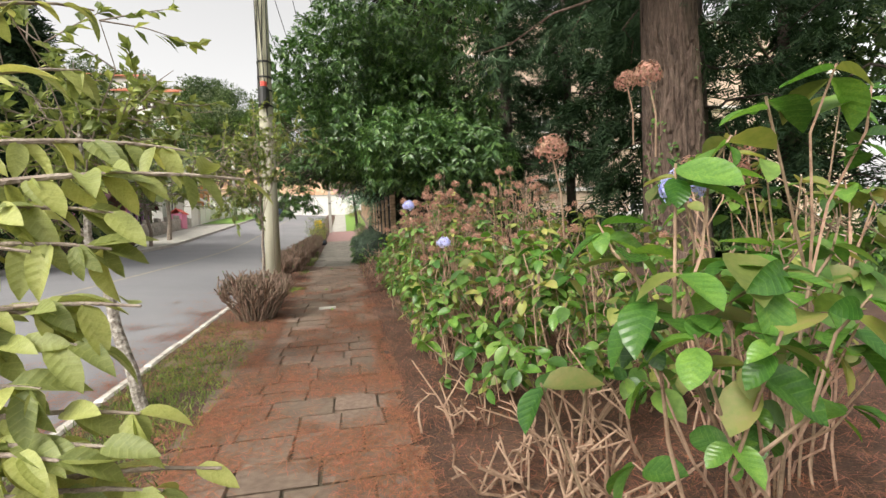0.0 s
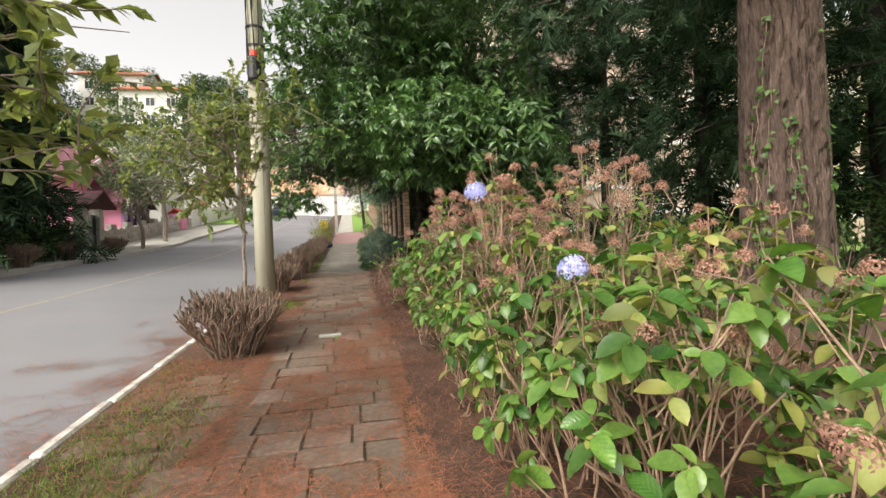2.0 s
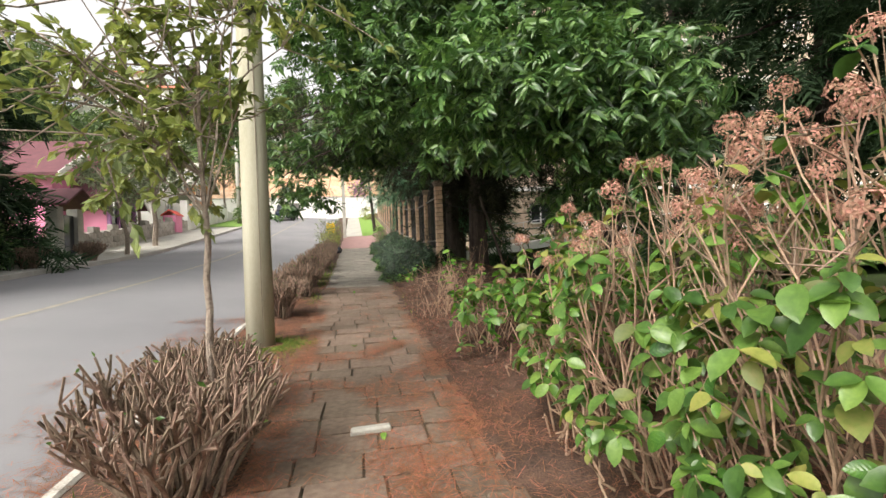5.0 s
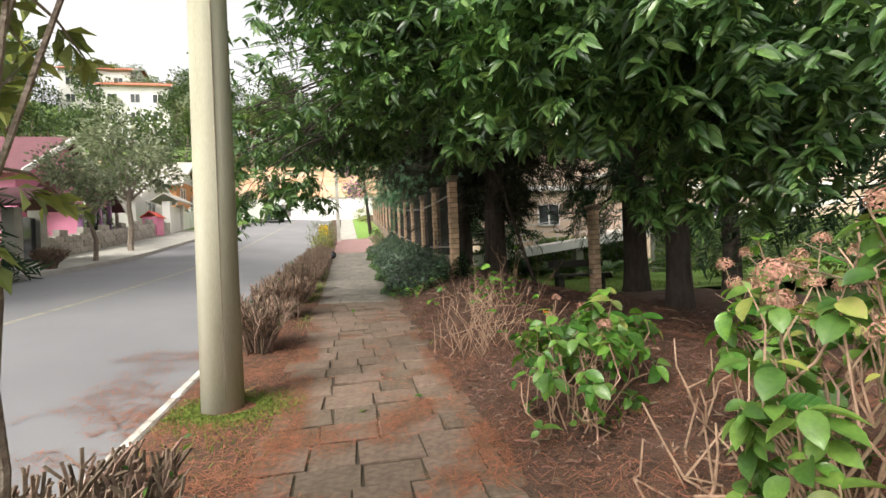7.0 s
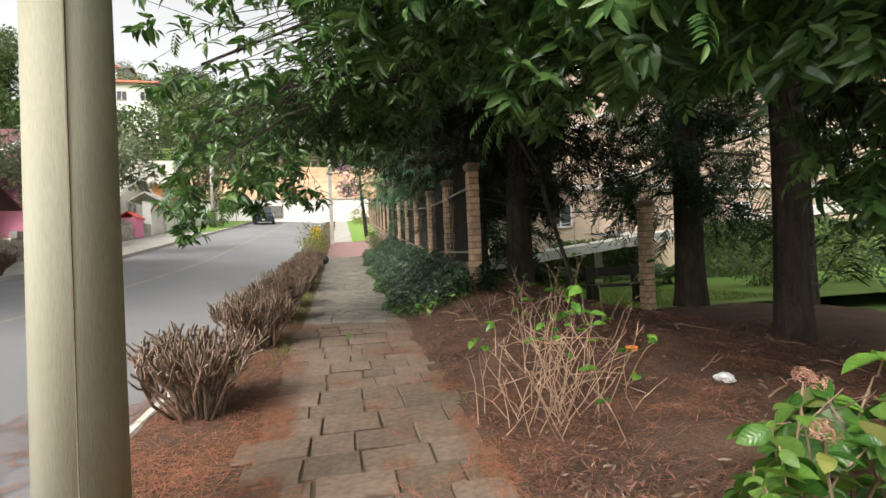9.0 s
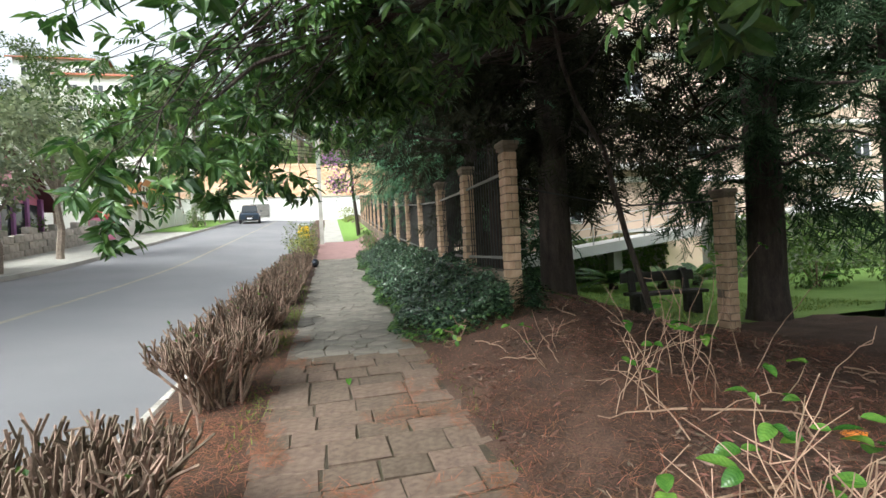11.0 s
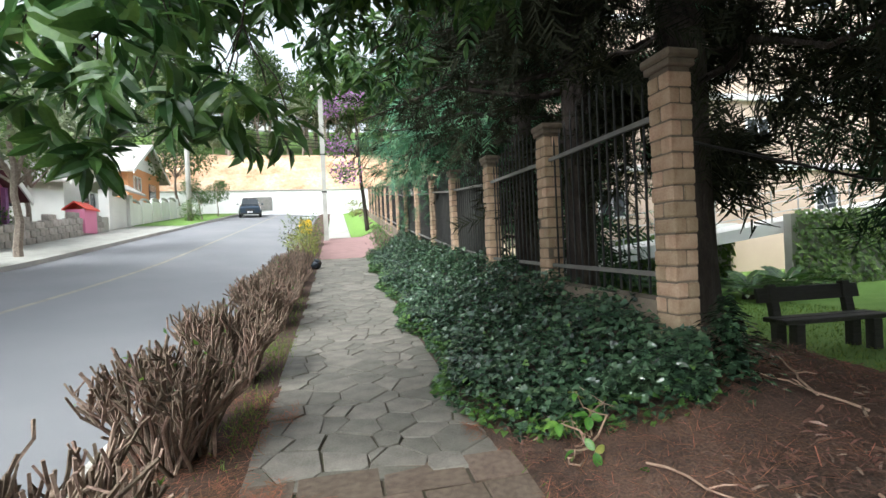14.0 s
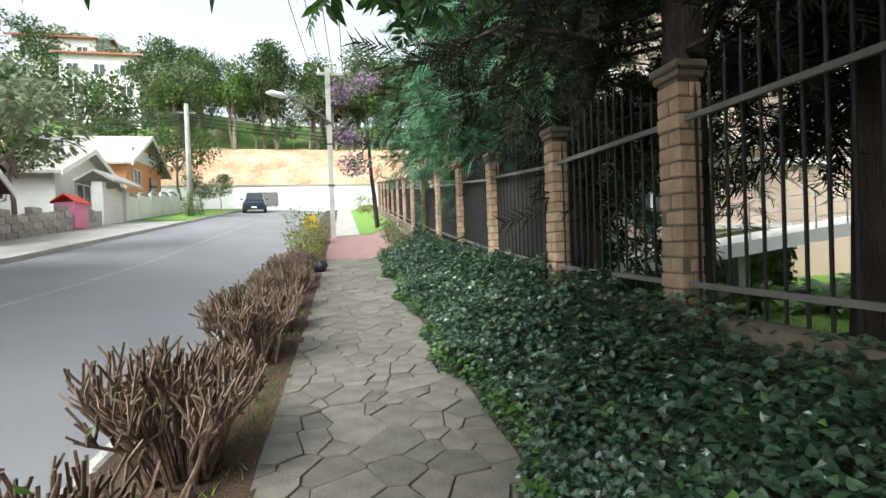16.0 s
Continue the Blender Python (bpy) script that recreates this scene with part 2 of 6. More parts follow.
    "yellow_paint": shade("yellow_plastic", [(0.8, 0.5, 0.02), (0.9, 0.6, 0.05)], 4, 0.5, 0, 20),
    "cliff": shade("orange_earth_cut", [(0.32, 0.16, 0.08), (0.5, 0.32, 0.2), (0.66, 0.52, 0.38)], 0.35, 0.95, 0.8, 3, fine=0.4),
    "bench": shade("dark_stained_timber", [(0.018, 0.016, 0.014), (0.05, 0.045, 0.038)], 6, 0.75, 0.4, 40, stretch=(1, 6, 6)),
    "glass": shade("dark_window_glass", [(0.03, 0.035, 0.04), (0.05, 0.055, 0.06)], 1, 0.08, 0, 20),
    "bag": shade("black_plastic_bag", [(0.012, 0.014, 0.02), (0.03, 0.034, 0.045)], 9, 0.25, 0.6, 25),
    "litter": shade("white_plastic", [(0.72, 0.72, 0.74), (0.82, 0.82, 0.84)], 9, 0.4, 0.3, 25),
    "orange_litter": shade("orange_wrapper", [(0.8, 0.25, 0.02), (0.9, 0.32, 0.04)], 9, 0.5, 0.2, 25),
    "car": shade("blue_grey_car_paint", [(0.035, 0.05, 0.075), (0.05, 0.07, 0.1)], 2, 0.2, 0, 20, metal=0.4),
    "rubber": shade("black_rubber", [(0.012, 0.012, 0.012), (0.025, 0.025, 0.025)], 8, 0.8, 0.1, 30),
    "chrome": shade("light_metal", [(0.5, 0.5, 0.5), (0.6, 0.6, 0.6)], 8, 0.35, 0, 30, metal=0.8),
    "lampglass": shade("pale_lamp_glass", [(0.7, 0.7, 0.68), (0.8, 0.8, 0.78)], 3, 0.3, 0, 30),
}


# ---------------------------------------------------------------- mesh helpers
MANY = ("foliage", "twig", "stem", "crown", "branch", "limb", "new_growth", "climber", "creeper", "frond", "leaf", "flower_head")


class Geo:
    """Collects vertices and faces and links them as one mesh object."""

    def __init__(self):
        self.v, self.f, self.n = [], [], 0

    def add(self, verts, faces):
        verts = np.asarray(verts, float).reshape(-1, 3)
        self.v.append(verts)
        for group in (faces if isinstance(faces, tuple) else (faces,)):
            self.f.append(np.asarray(group, int) + self.n)
        self.n += len(verts)
        return self

    def box(self, centre, size, m=None):
        s = np.array([[x, y, z] for x in (-1, 1) for y in (-1, 1) for z in (-1, 1)], float) / 2 * size
        if m is not None:
            s = s @ np.array(m).T
        return self.add(s + centre, [[0, 1, 3, 2], [4, 6, 7, 5], [0, 4, 5, 1], [2, 3, 7, 6], [0, 2, 6, 4], [1, 5, 7, 3]])

    def tube(self, pts, radii, sides=6, caps=True):
        pts = np.asarray(pts, float)
        radii = np.broadcast_to(np.asarray(radii, float), (len(pts),))
        d = np.gradient(pts, axis=0)
        d /= np.linalg.norm(d, axis=1, keepdims=True) + 1e-9
        ref = np.array([0.0, 1.0, 0.0]) if abs(d[0][2]) > 0.8 else np.array([0.0, 0.0, 1.0])
        a = np.cross(d, ref)
        a /= np.linalg.norm(a, axis=1, keepdims=True) + 1e-9
        b = np.cross(d, a)
        ang = np.arange(sides) * 2 * np.pi / sides
        ring = pts[:, None] + radii[:, None, None] * (np.cos(ang)[None, :, None] * a[:, None] + np.sin(ang)[None, :, None] * b[:, None])
        k = len(pts)
        i, j = np.meshgrid(np.arange(k - 1), np.arange(sides), indexing="ij")
        j2 = (j + 1) % sides
        quads = np.stack([i * sides + j, i * sides + j2, (i + 1) * sides + j2, (i + 1) * sides + j], -1).reshape(-1, 4)
        self.add(ring.reshape(-1, 3), quads)
        if caps:
            base = self.n - k * sides
            self.f.append(np.array([[base + q for q in range(sides)][::-1]]))
            self.f.append(np.array([[base + (k - 1) * sides + q for q in range(sides)]]))
        return self

    def scatter(self, tv, tf, pos, fwd, up, scale):
        """Copies of a template (length along y, face up z) at pos, turned to fwd."""
        pos, fwd, up = (np.asarray(q, float) for q in (pos, fwd, up))
        f = fwd / (np.linalg.norm(fwd, axis=1, keepdims=True) + 1e-9)
        x = np.cross(f, up)
        x /= np.linalg.norm(x, axis=1, keepdims=True) + 1e-9
        z = np.cross(x, f)
        R = np.stack([x, f, z], -1)
        s = np.asarray(scale, float).reshape(-1, 1, 1)
        v = np.einsum("nij,kj->nki", R, tv) * s + pos[:, None]
        n, k = len(pos), len(tv)
        self.add(v.reshape(-1, 3), (np.asarray(tf)[None] + (np.arange(n) * k)[:, None, None]).reshape(-1, np.asarray(tf).shape[1]))
        return self

    def mesh(self, name, material, smooth=False):
        me = bpy.data.meshes.new(name)
        v = np.concatenate(self.v)
        me.vertices.add(len(v))
        me.vertices.foreach_set("co", v.ravel())
        flat = np.concatenate([g.ravel() for g in self.f])
        counts = np.concatenate([np.full(len(g), g.shape[1]) for g in self.f])
        me.loops.add(len(flat))
        me.loops.foreach_set("vertex_index", flat)
        me.polygons.add(len(counts))
        me.polygons.foreach_set("loop_start", np.r_[0, np.cumsum(counts)[:-1]])
        me.polygons.foreach_set("loop_total", counts)
        me.polygons.foreach_set("use_smooth", np.full(len(counts), bool(smooth)))
        me.materials.append(material)
        me.update(calc_edges=True)
        me.validate()
        return me

    def put(self, name, material, parent=None, label="", smooth=False):
        ob = new(name, self.mesh(name, material, smooth))
        if parent is not None:
            ob.parent = parent
            ob.matrix_parent_inverse = Matrix.LocRotScale(*parent.matrix_basis.decompose()).inverted()
        if label:
            ob["label"] = label
        if parent is not None and name in MANY:
            ob["kind"] = "stuff"
        return ob


def part(name, bm, material, parent, label=""):
    """Links a bmesh as one mesh object under a thing or a part."""
    me = bpy.data.meshes.new(name)
    bm.to_mesh(me)
    bm.free()
    me.materials.append(material)
    ob = new(name, me)
    ob.parent = parent
    if label:
        ob["label"] = label
    return ob


def thing(name, label, category, place=(0, 0, 0), group="", kind=""):
    ob = new(name)
    ob.empty_display_size = 0.1
    ob.matrix_basis = Matrix.Translation(place)
    return tagged(ob, label, category, group, kind)


def bevelled(size, bevel=0.008, segments=1):
    bm = bmesh.new()
    bmesh.ops.create_cube(bm, size=1.0)
    bmesh.ops.scale(bm, vec=size, verts=bm.verts)
    if bevel:
        bmesh.ops.bevel(bm, geom=bm.edges[:], offset=bevel, segments=segments, affect="EDGES")
    return bm


rng = np.random.default_rng(7)


# leaf templates: length 1 along y
def leaf_tmpl(width=0.55, fold=0.12, droop=0.18, steps=4, peak=0.42):
    v, f = [], []
    ys = np.linspace(0, 1, steps + 1)
    for y in ys:
        w = width / 2 * (np.sin(np.pi * y ** (np.log(0.5) / np.log(peak))) ** 0.62 if 0 < y < 1 else 0.03)
        z = -droop * y * y
        v += [[-w, y, z + fold * w * 2], [0, y, z], [w, y, z + fold * w * 2]]
    for i in range(steps):
        a = 3 * i
        f += [[a, a + 1, a + 4], [a, a + 4, a + 3], [a + 1, a + 2, a + 5], [a + 1, a + 5, a + 4]]
    return np.array(v), np.array(f)


LEAF_LOW = leaf_tmpl(0.5, 0.15, 0.2, 2, 0.5)
LANCE = leaf_tmpl(0.33, 0.2, 0.3, 3, 0.42)
DIAMOND = (np.array([[0, 0, 0], [-0.28, 0.45, 0.06], [0, 1, -0.1], [0.28, 0.45, 0.06]], float), np.array([[0, 2, 1], [0, 3, 2]]))
IVY = (np.array([[0, 0, 0], [-0.5, 0.12, 0.03], [-0.3, 0.5, 0.06], [0, 1, -0.06], [0.3, 0.5, 0.06], [0.5, 0.12, 0.03], [0, 0.4, 0]], float), np.array([[0, 6, 1], [1, 6, 2], [2, 6, 3], [3, 6, 4], [4, 6, 5], [5, 6, 0]]))


def cluster(tmpl, count, spread, seed, droop=0.3, length=1.0):
    """A whorl of leaves round a twig tip that points along y."""
    r = np.random.default_rng(seed)
    g = Geo()
    ang = np.arange(count) * 2.4 + r.uniform(0, 1, count)
    f = np.stack([np.cos(ang) * spread, np.full(count, 0.55), np.sin(ang) * spread * 0.6 - droop], -1) + r.normal(0, 0.12, (count, 3))
    start = np.stack([np.zeros(count), np.linspace(-0.5, 0.0, count), np.zeros(count)], -1)
    g.scatter(*tmpl, start, f, np.tile([0, 0, 1.0], (count, 1)) + r.normal(0, 0.2, (count, 3)), length * r.uniform(0.7, 1.1, count))
    return np.concatenate(g.v), np.concatenate(g.f)


def pinnate(pairs=6, tmpl=LANCE, length=0.42):
    """A feather leaf: leaflets in pairs along a drooping rib of length 1."""
    g = Geo()
    y = np.linspace(0.15, 0.95, pairs)
    z = -0.35 * y * y
    for side in (-1, 1):
        f = np.stack([np.full(pairs, side * 0.85), np.linspace(0.35, 0.7, pairs), np.full(pairs, -0.25)], -1)
        g.scatter(*tmpl, np.stack([0 * y, y, z], -1), f, np.tile([0, 0, 1.0], (pairs, 1)), length * (1 - 0.3 * np.abs(y - 0.5)))
    g.scatter(*tmpl, [[0, 1, -0.35]], [[0, 1, -0.7]], [[0, 0, 1.0]], [length])
    rib = np.array([[-0.008, 0, 0], [0.008, 0, 0], [0, 1, -0.35]])
    g.add(rib, np.array([[0, 1, 2]]))
    return np.concatenate(g.v), np.concatenate(g.f)


def spray(count=16, seed=1, width=0.024):
    """A drooping conifer twig: thin needles along a curved stalk of length 1."""
    r = np.random.default_rng(seed)
    v, f = [], []
    for k in range(count):
        y = k / count
        p = np.array([0, y, -0.3 * y * y])
        d = np.array([(-1) ** k * r.uniform(0.4, 0.8), r.uniform(0.4, 0.9), r.uniform(-0.5, 0.2)]) * r.uniform(0.3, 0.5)
        s = np.array([d[1], -d[0], 0]) * width / (np.hypot(d[0], d[1]) + 1e-6)
        a = len(v)
        v += [p - s, p + s, p + d + s * 0.3, p + d - s * 0.3]
        f += [[a, a + 1, a + 2], [a, a + 2, a + 3]]
    return np.array(v), np.array(f)


WHORL = cluster(LANCE, 7, 0.9, 3)
FEATHER = pinnate()
SPRAY = spray()
SPRAY_B = spray(9, 4, 0.06)

# ---------------------------------------------------------------- lie of the land
KERB_X, ROAD_L = -1.82, -9.1
_ys = np.arange(-80.0, 400.0, 0.25)
_slope = np.interp(_ys, [-80, -20, 17, 31, 60, 64, 400], [0.0, 0.056, 0.056, 0.125, 0.125, 0.01, 0.0])
_z = np.concatenate([[0], np.cumsum((_slope[1:] + _slope[:-1]) / 2 * 0.25)])
_z -= np.interp(0.0, _ys, _z)


def base(y):
    return np.interp(y, _ys, _z)


def bank(x, y):
    """The rise beyond the footpath, and the level garden behind it."""
    u = np.clip((np.asarray(x) - 0.75) / 1.25, 0, 1)
    top = np.interp(y, [0, 9, 14, 17], [0.12, 0.2, 0.35, 0.45]) * u * u * (3 - 2 * u)
    z = base(y) + top
    lawn = np.interp(y, [0, 14, 18, 22, 400], [base(0.0) + 0.1, base(14.0) + 0.1, 0.66, 0.56, 0.56])
    k = np.clip((np.asarray(x) - 2.7) / 2.2, 0, 1)
    k = k * k * (3 - 2 * k)
    return z * (1 - k) + lawn * k


def H(x, y):
    x, y = np.broadcast_arrays(np.asarray(x, float), np.asarray(y, float))
    fall = np.interp(x, [-60, -12, ROAD_L - 0.02, ROAD_L, -5.5, KERB_X - 0.07, KERB_X - 0.05], [1.2, 0.5, 0.45, 0.33, 0.2, -0.12, 0.0])
    road = base(y) + fall - np.interp(y, [21, 29], [0, 0.17]) * np.interp(x, [ROAD_L, KERB_X - 0.1], [1, 0])
    return np.where(x > 0.75, bank(x, y), np.where(x > KERB_X, base(y), road))


def h(x, y):
    return float(H(x, y))


def sheet(name, xs, ys, material, lift=0.0, label="", category="", rough=0.0):
    xs, ys = np.asarray(xs, float), np.asarray(ys, float)
    X, Y = np.meshgrid(xs, ys)
    Z = H(X, Y) + lift
    if rough:
        Z = Z + rng.normal(0, rough, Z.shape)
    nx, ny = len(xs), len(ys)
    i, j = np.meshgrid(np.arange(ny - 1), np.arange(nx - 1), indexing="ij")
    q = np.stack([i * nx + j, i * nx + j + 1, (i + 1) * nx + j + 1, (i + 1) * nx + j], -1).reshape(-1, 4)
    return tagged(Geo().add(np.stack([X, Y, Z], -1).reshape(-1, 3), q).put(name, material, smooth=True), label, category, kind="structure")


YS = np.r_[np.arange(-30, 70, 0.5), 80, 120, 200, 390]
sheet("ground", np.r_[-600, -200, -100, np.arange(-60, 61, 2.0), 100, 200, 600], np.r_[-600, -300, -100, YS, 600], M["grass_ground"], -0.3, "grassy ground beyond the street", "ground")
sheet("road", [ROAD_L, -7.3, -5.5, -3.6, KERB_X - 0.07], YS[:-3], M["asphalt"], 0.0, "grey asphalt road with needles along its edge", "road")
sheet("verge", [KERB_X, -1.5, -1.15, -0.8], np.arange(-10, 64, 0.25), M["soil"], 0.0, "verge of bare soil under the clipped shrubs", "verge", 0.008)
sheet("garden_soil", np.r_[0.72, np.arange(0.9, 8.1, 0.3)], np.arange(-10, 17.0, 0.2), M["soil"], 0.0, "bed of soil buried in pine needles", "soil", 0.015)
sheet("bank_soil", np.r_[0.72, np.arange(0.9, 3.4, 0.3)], np.arange(16.75, 64, 0.5), M["soil"], 0.0, "soil bank below the fence", "soil", 0.008)
sheet("lawn", np.arange(3.2, 40, 1.0), np.r_[np.arange(16.6, 40, 0.5)], M["lawn"], 0.004, "bright green mown lawn", "lawn")
sheet("pavement_bed", [-0.8, 0.0, 0.76], np.arange(-10, 29.1, 0.25), M["dirt"], -0.012, "earth bed under the paving", "pavement")
sheet("far_pavement", [-12.2, -11, -10, ROAD_L - 0.14], YS[(YS > -25) & (YS < 63)], M["concrete"], 0.004, "pale pavement across the road", "pavement")
sheet("pavement_pink", [-0.85, 0, 0.9, 1.9], np.arange(29, 36.1, 0.5), M["pink_paver"], 0.006, "pinkish block paving at a driveway", "pavement")
sheet("pavement_far_path", [-0.75, 0, 0.4], np.arange(36, 63, 0.5), M["concrete"], 0.006, "pale concrete footpath", "pavement")
sheet("grass_strip", [0.4, 0.9, 1.9], np.arange(36.0, 63, 0.5), M["lawn"], 0.02, "strip of mown grass beside the path", "grass")
# centre line
for a in np.arange(-20, 60, 5.0):
    sheet("road_line", [-5.56, -5.44], np.arange(a, a + 5.01, 0.5), M["line"], 0.005, "faded pale centre line", "road marking")


# ---------------------------------------------------------------- kerbs
def kerb_stones():
    rootk = thing("kerb", "whitewashed kerb stones edging the verge", "kerb", kind="structure")
    me = bpy.data.meshes.new("kerb_stone")
    bm = bevelled((0.1, 0.97, 0.24), 0.02)
    bm.to_mesh(me)
    bm.free()
    me.materials.append(M["kerb"])
    for k, y in enumerate(np.arange(-6, 36, 1.0)):
        o = new("kerb_stone", me)
        o.parent = rootk
        o.matrix_basis = pose(KERB_X - 0.01 + rng.normal(0, 0.006), y, h(-1.5, y) - 0.1 + rng.normal(0, 0.006), math.degrees(math.atan(float(base(y + 0.5) - base(y - 0.5)))), 0, rng.normal(0, 0.4))
    g = Geo()
    for y in np.arange(-20, 62, 1.0):
        z0, z1 = (float(H(ROAD_L, q)) - 0.33 for q in (y, y + 1.0))
        x0, x1 = ROAD_L - 0.16, ROAD_L
        g.add([[x0, y, z0 + .25], [x1, y, z0 + .25], [x1, y + .985, z1 + .25], [x0, y + .985, z1 + .25], [x0, y, z0 + .47], [x1 - .02, y, z0 + .47], [x1 - .02, y + .985, z1 + .47], [x0, y + .985, z1 + .47]],
              [[0, 3, 2, 1], [4, 5, 6, 7], [0, 1, 5, 4], [1, 2, 6, 5], [2, 3, 7, 6], [3, 0, 4, 7]])
    tagged(g.put("kerb_far", M["farkerb"]), "grey kerb across the road", "kerb", kind="structure")


kerb_stones()


# ---------------------------------------------------------------- utility pole, lamp, poles
def utility_pole():
    x, y = -1.31, 11.1
    z = h(x, y)
    p = thing("utility_pole", "tall round concrete utility pole stained with lichen, on the verge", "utility pole", (x, y, z))
    g = Geo().tube([(x, y, z - 0.3), (x, y, z + 2), (x, y, z + 5), (x, y, z + 10.5)], [0.175, 0.165, 0.148, 0.11], 28)
    g.put("shaft", M["pole"], p, smooth=True)
    s = Geo()
    s.box((x + 0.062, y - 0.154, z + 1.9), (0.006, 0.012, 4.0))
    s.put("seam", M["mortar"], p)
    t = Geo()
    t.tube([(x, y - 0.21, z + 4.15), (x, y - 0.21, z + 4.2), (x, y - 0.21, z + 4.55), (x, y - 0.21, z + 4.6)], [0.08, 0.12, 0.12, 0.09], 12)
    box = t.put("transformer_box", M["iron"], p, "small black box strapped to the pole")
    Geo().tube([(x, y - 0.2, z + 4.62), (x, y - 0.2, z + 4.72)], 0.07, 10).put("cap", M["red_paint"], box, "red cap")
    for zz in (4.2, 4.55, 4.85, 5.2):
        Geo().tube([(x, y, z + zz), (x, y, z + zz + 0.035)], 0.165, 20).put("strap", M["iron"], p, "dark metal strap")
    for k in range(5):
        c = Geo()
        zz = np.linspace(3.9 + 0.2 * k, 10, 8)
        c.tube(np.stack([x + 0.13 * np.cos(k + zz * 0.3), y - 0.16 + 0.03 * np.sin(zz + k), z + zz], -1), 0.012, 5)
        c.put("cable", M["rubber"], p, "black service cable")
    for xx, sy in ((-0.9, 0.0), (-0.3, 0), (0.3, 0), (0.9, 0)):
        Geo().tube([(x + xx, y, z + 9.32), (x + xx, y, z + 9.45)], [0.05, 0.03], 8).put("insulator", M["concrete"], p)
    Geo().box((x, y, z + 9.25), (2.1, 0.1, 0.12)).put("crossarm", M["rail"], p)


utility_pole()


def lamp_post():
    x, y = -0.72, 35.2
    z = h(x, y)
    p = thing("street_lamp", "grey concrete street lamp post with curved arm", "street lamp", (x, y, z))
    Geo().box((x, y, z + 3.5), (0.2, 0.24, 7.2)).put("post", M["concrete"], p)
    a = np.linspace(0, 1, 9)
    arm = np.stack([x + 0.1 - 1.7 * a, y - 0.1 - 1.0 * a, z + 4.75 + 0.75 * np.sin(a * 1.5)], -1)
    Geo().tube(arm, 0.045, 8).put("arm", M["rail"], p)
    e = arm[-1]
    Geo().tube([e + (0.1, 0, 0), e + (-0.1, -0.05, 0.03), e + (-0.45, -0.25, 0.05), e + (-0.62, -0.34, 0.03)], [0.05, 0.11, 0.12, 0.04], 10).put("lamp_head", M["lampglass"], p, "pale lamp head", True)
    for zz in (2.2, 3.9, 4.75):
        Geo().box((x, y, z + zz), (0.24, 0.28, 0.05)).put("strap", M["iron"], p)
    Geo().box((x + 0.1, y, z + 6.85), (1.1, 0.1, 0.1)).put("crossarm", M["concrete"], p)
    for dx in (-0.35, 0.1, 0.55):
        Geo().tube([(x + dx, y, z + 6.9), (x + dx, y, z + 7.05)], [0.05, 0.03], 8).put("insulator", M["lampglass"], p)


lamp_post()


def far_pole(x, y, z, hgt):
    p = thing("utility_pole", "slim pale concrete power pole by the far pavement", "utility pole", (x, y, z))
    Geo().tube([(x, y, z - 0.5), (x, y, z + hgt)], [0.19, 0.14], 12).put("shaft", M["concrete"], p, smooth=True)
    Geo().box((x, y, z + hgt - 0.6), (1.2, 0.1, 0.1)).put("crossarm", M["rail"], p)


far_pole(-10.4, 49.5, h(-10.4, 49.5), 7.6)


def wire(a, b, sag, r=0.012):
    t = np.linspace(0, 1, 16)[:, None]
    pts = np.array(a) * (1 - t) + np.array(b) * t
    pts[:, 2] -= sag * 4 * t[:, 0] * (1 - t[:, 0])
    tagged(Geo().tube(pts, r, 4).put("overhead_wire", M["rubber"]), "thin dark overhead wire between poles", "wire", "overhead wires")


for dz in (0, 0.35, 0.7, 1.1):
    wire((-10.4, 49.5, h(-10.4, 49.5) + 6.2 + dz * .8), (14, 66, base(64.) + 7.0 + dz), 0.4, 0.025)
    wire((-10.4, 49.5, h(-10.4, 49.5) + 6.2 + dz * .8), (-60, 60, base(64.) + 7.0 + dz), 0.6, 0.025)
for dx in (-0.9, -0.3, 0.3, 0.9):
    wire((-1.42 + dx, 11.1, h(-1.4, 11.1) + 9.45), (-0.72 + dx * .7, 35.2, h(-.7, 35.2) + 7.0), 0.5)


# ---------------------------------------------------------------- iron fence with brick pillars
BRICK = bpy.data.meshes.new("brick")
_bm = bevelled((0.23, 0.109, 0.098), 0.01)
_bm.to_mesh(BRICK)
_bm.free()
BRICK.materials.append(M["brick"])


def pillar(x, y, z0, z1, turn=0.0):
    p = thing("fence_pillar", "tan brick fence pillar with a flat capstone", "pillar", (x, y, z0), "fence pillars")
    Geo().box((x, y, (z0 + z1) / 2), (0.205, 0.205, z1 - z0 - 0.02)).put("core", M["mortar"], p)
    n = int((z1 - z0) / 0.108)
    for k in range(n):
        for s in (-1, 1):
            o = new("brick", BRICK)
            o.parent = p
            o.matrix_basis = pose(s * 0.058 if k % 2 else 0, 0 if k % 2 else s * 0.058, 0.055 + k * 0.108, 0, 0, (90 if k % 2 else 0) + rng.normal(0, 1.2)) @ pose(rng.normal(0, 0.003), rng.normal(0, 0.004), 0)
    cap = part("capstone", bevelled((0.31, 0.31, 0.06), 0.015), M["mortar"], p, "dark weathered capstone")
    cap.matrix_basis = pose(0, 0, z1 - z0 + 0.03)
    cap2 = part("cap_course", bevelled((0.27, 0.27, 0.05), 0.01), M["mortar"], p)
    cap2.matrix_basis = pose(0, 0, z1 - z0 - 0.025)
    p.scale = (0.78, 0.95, 1)
    return p


FX = 2.02
PY = [16.32, 18.2, 20.1, 22.25, 24.25, 26.4, 28.5, 30.6, 32.7, 34.8, 36.9, 39.0, 41.1, 43.2, 45.3]


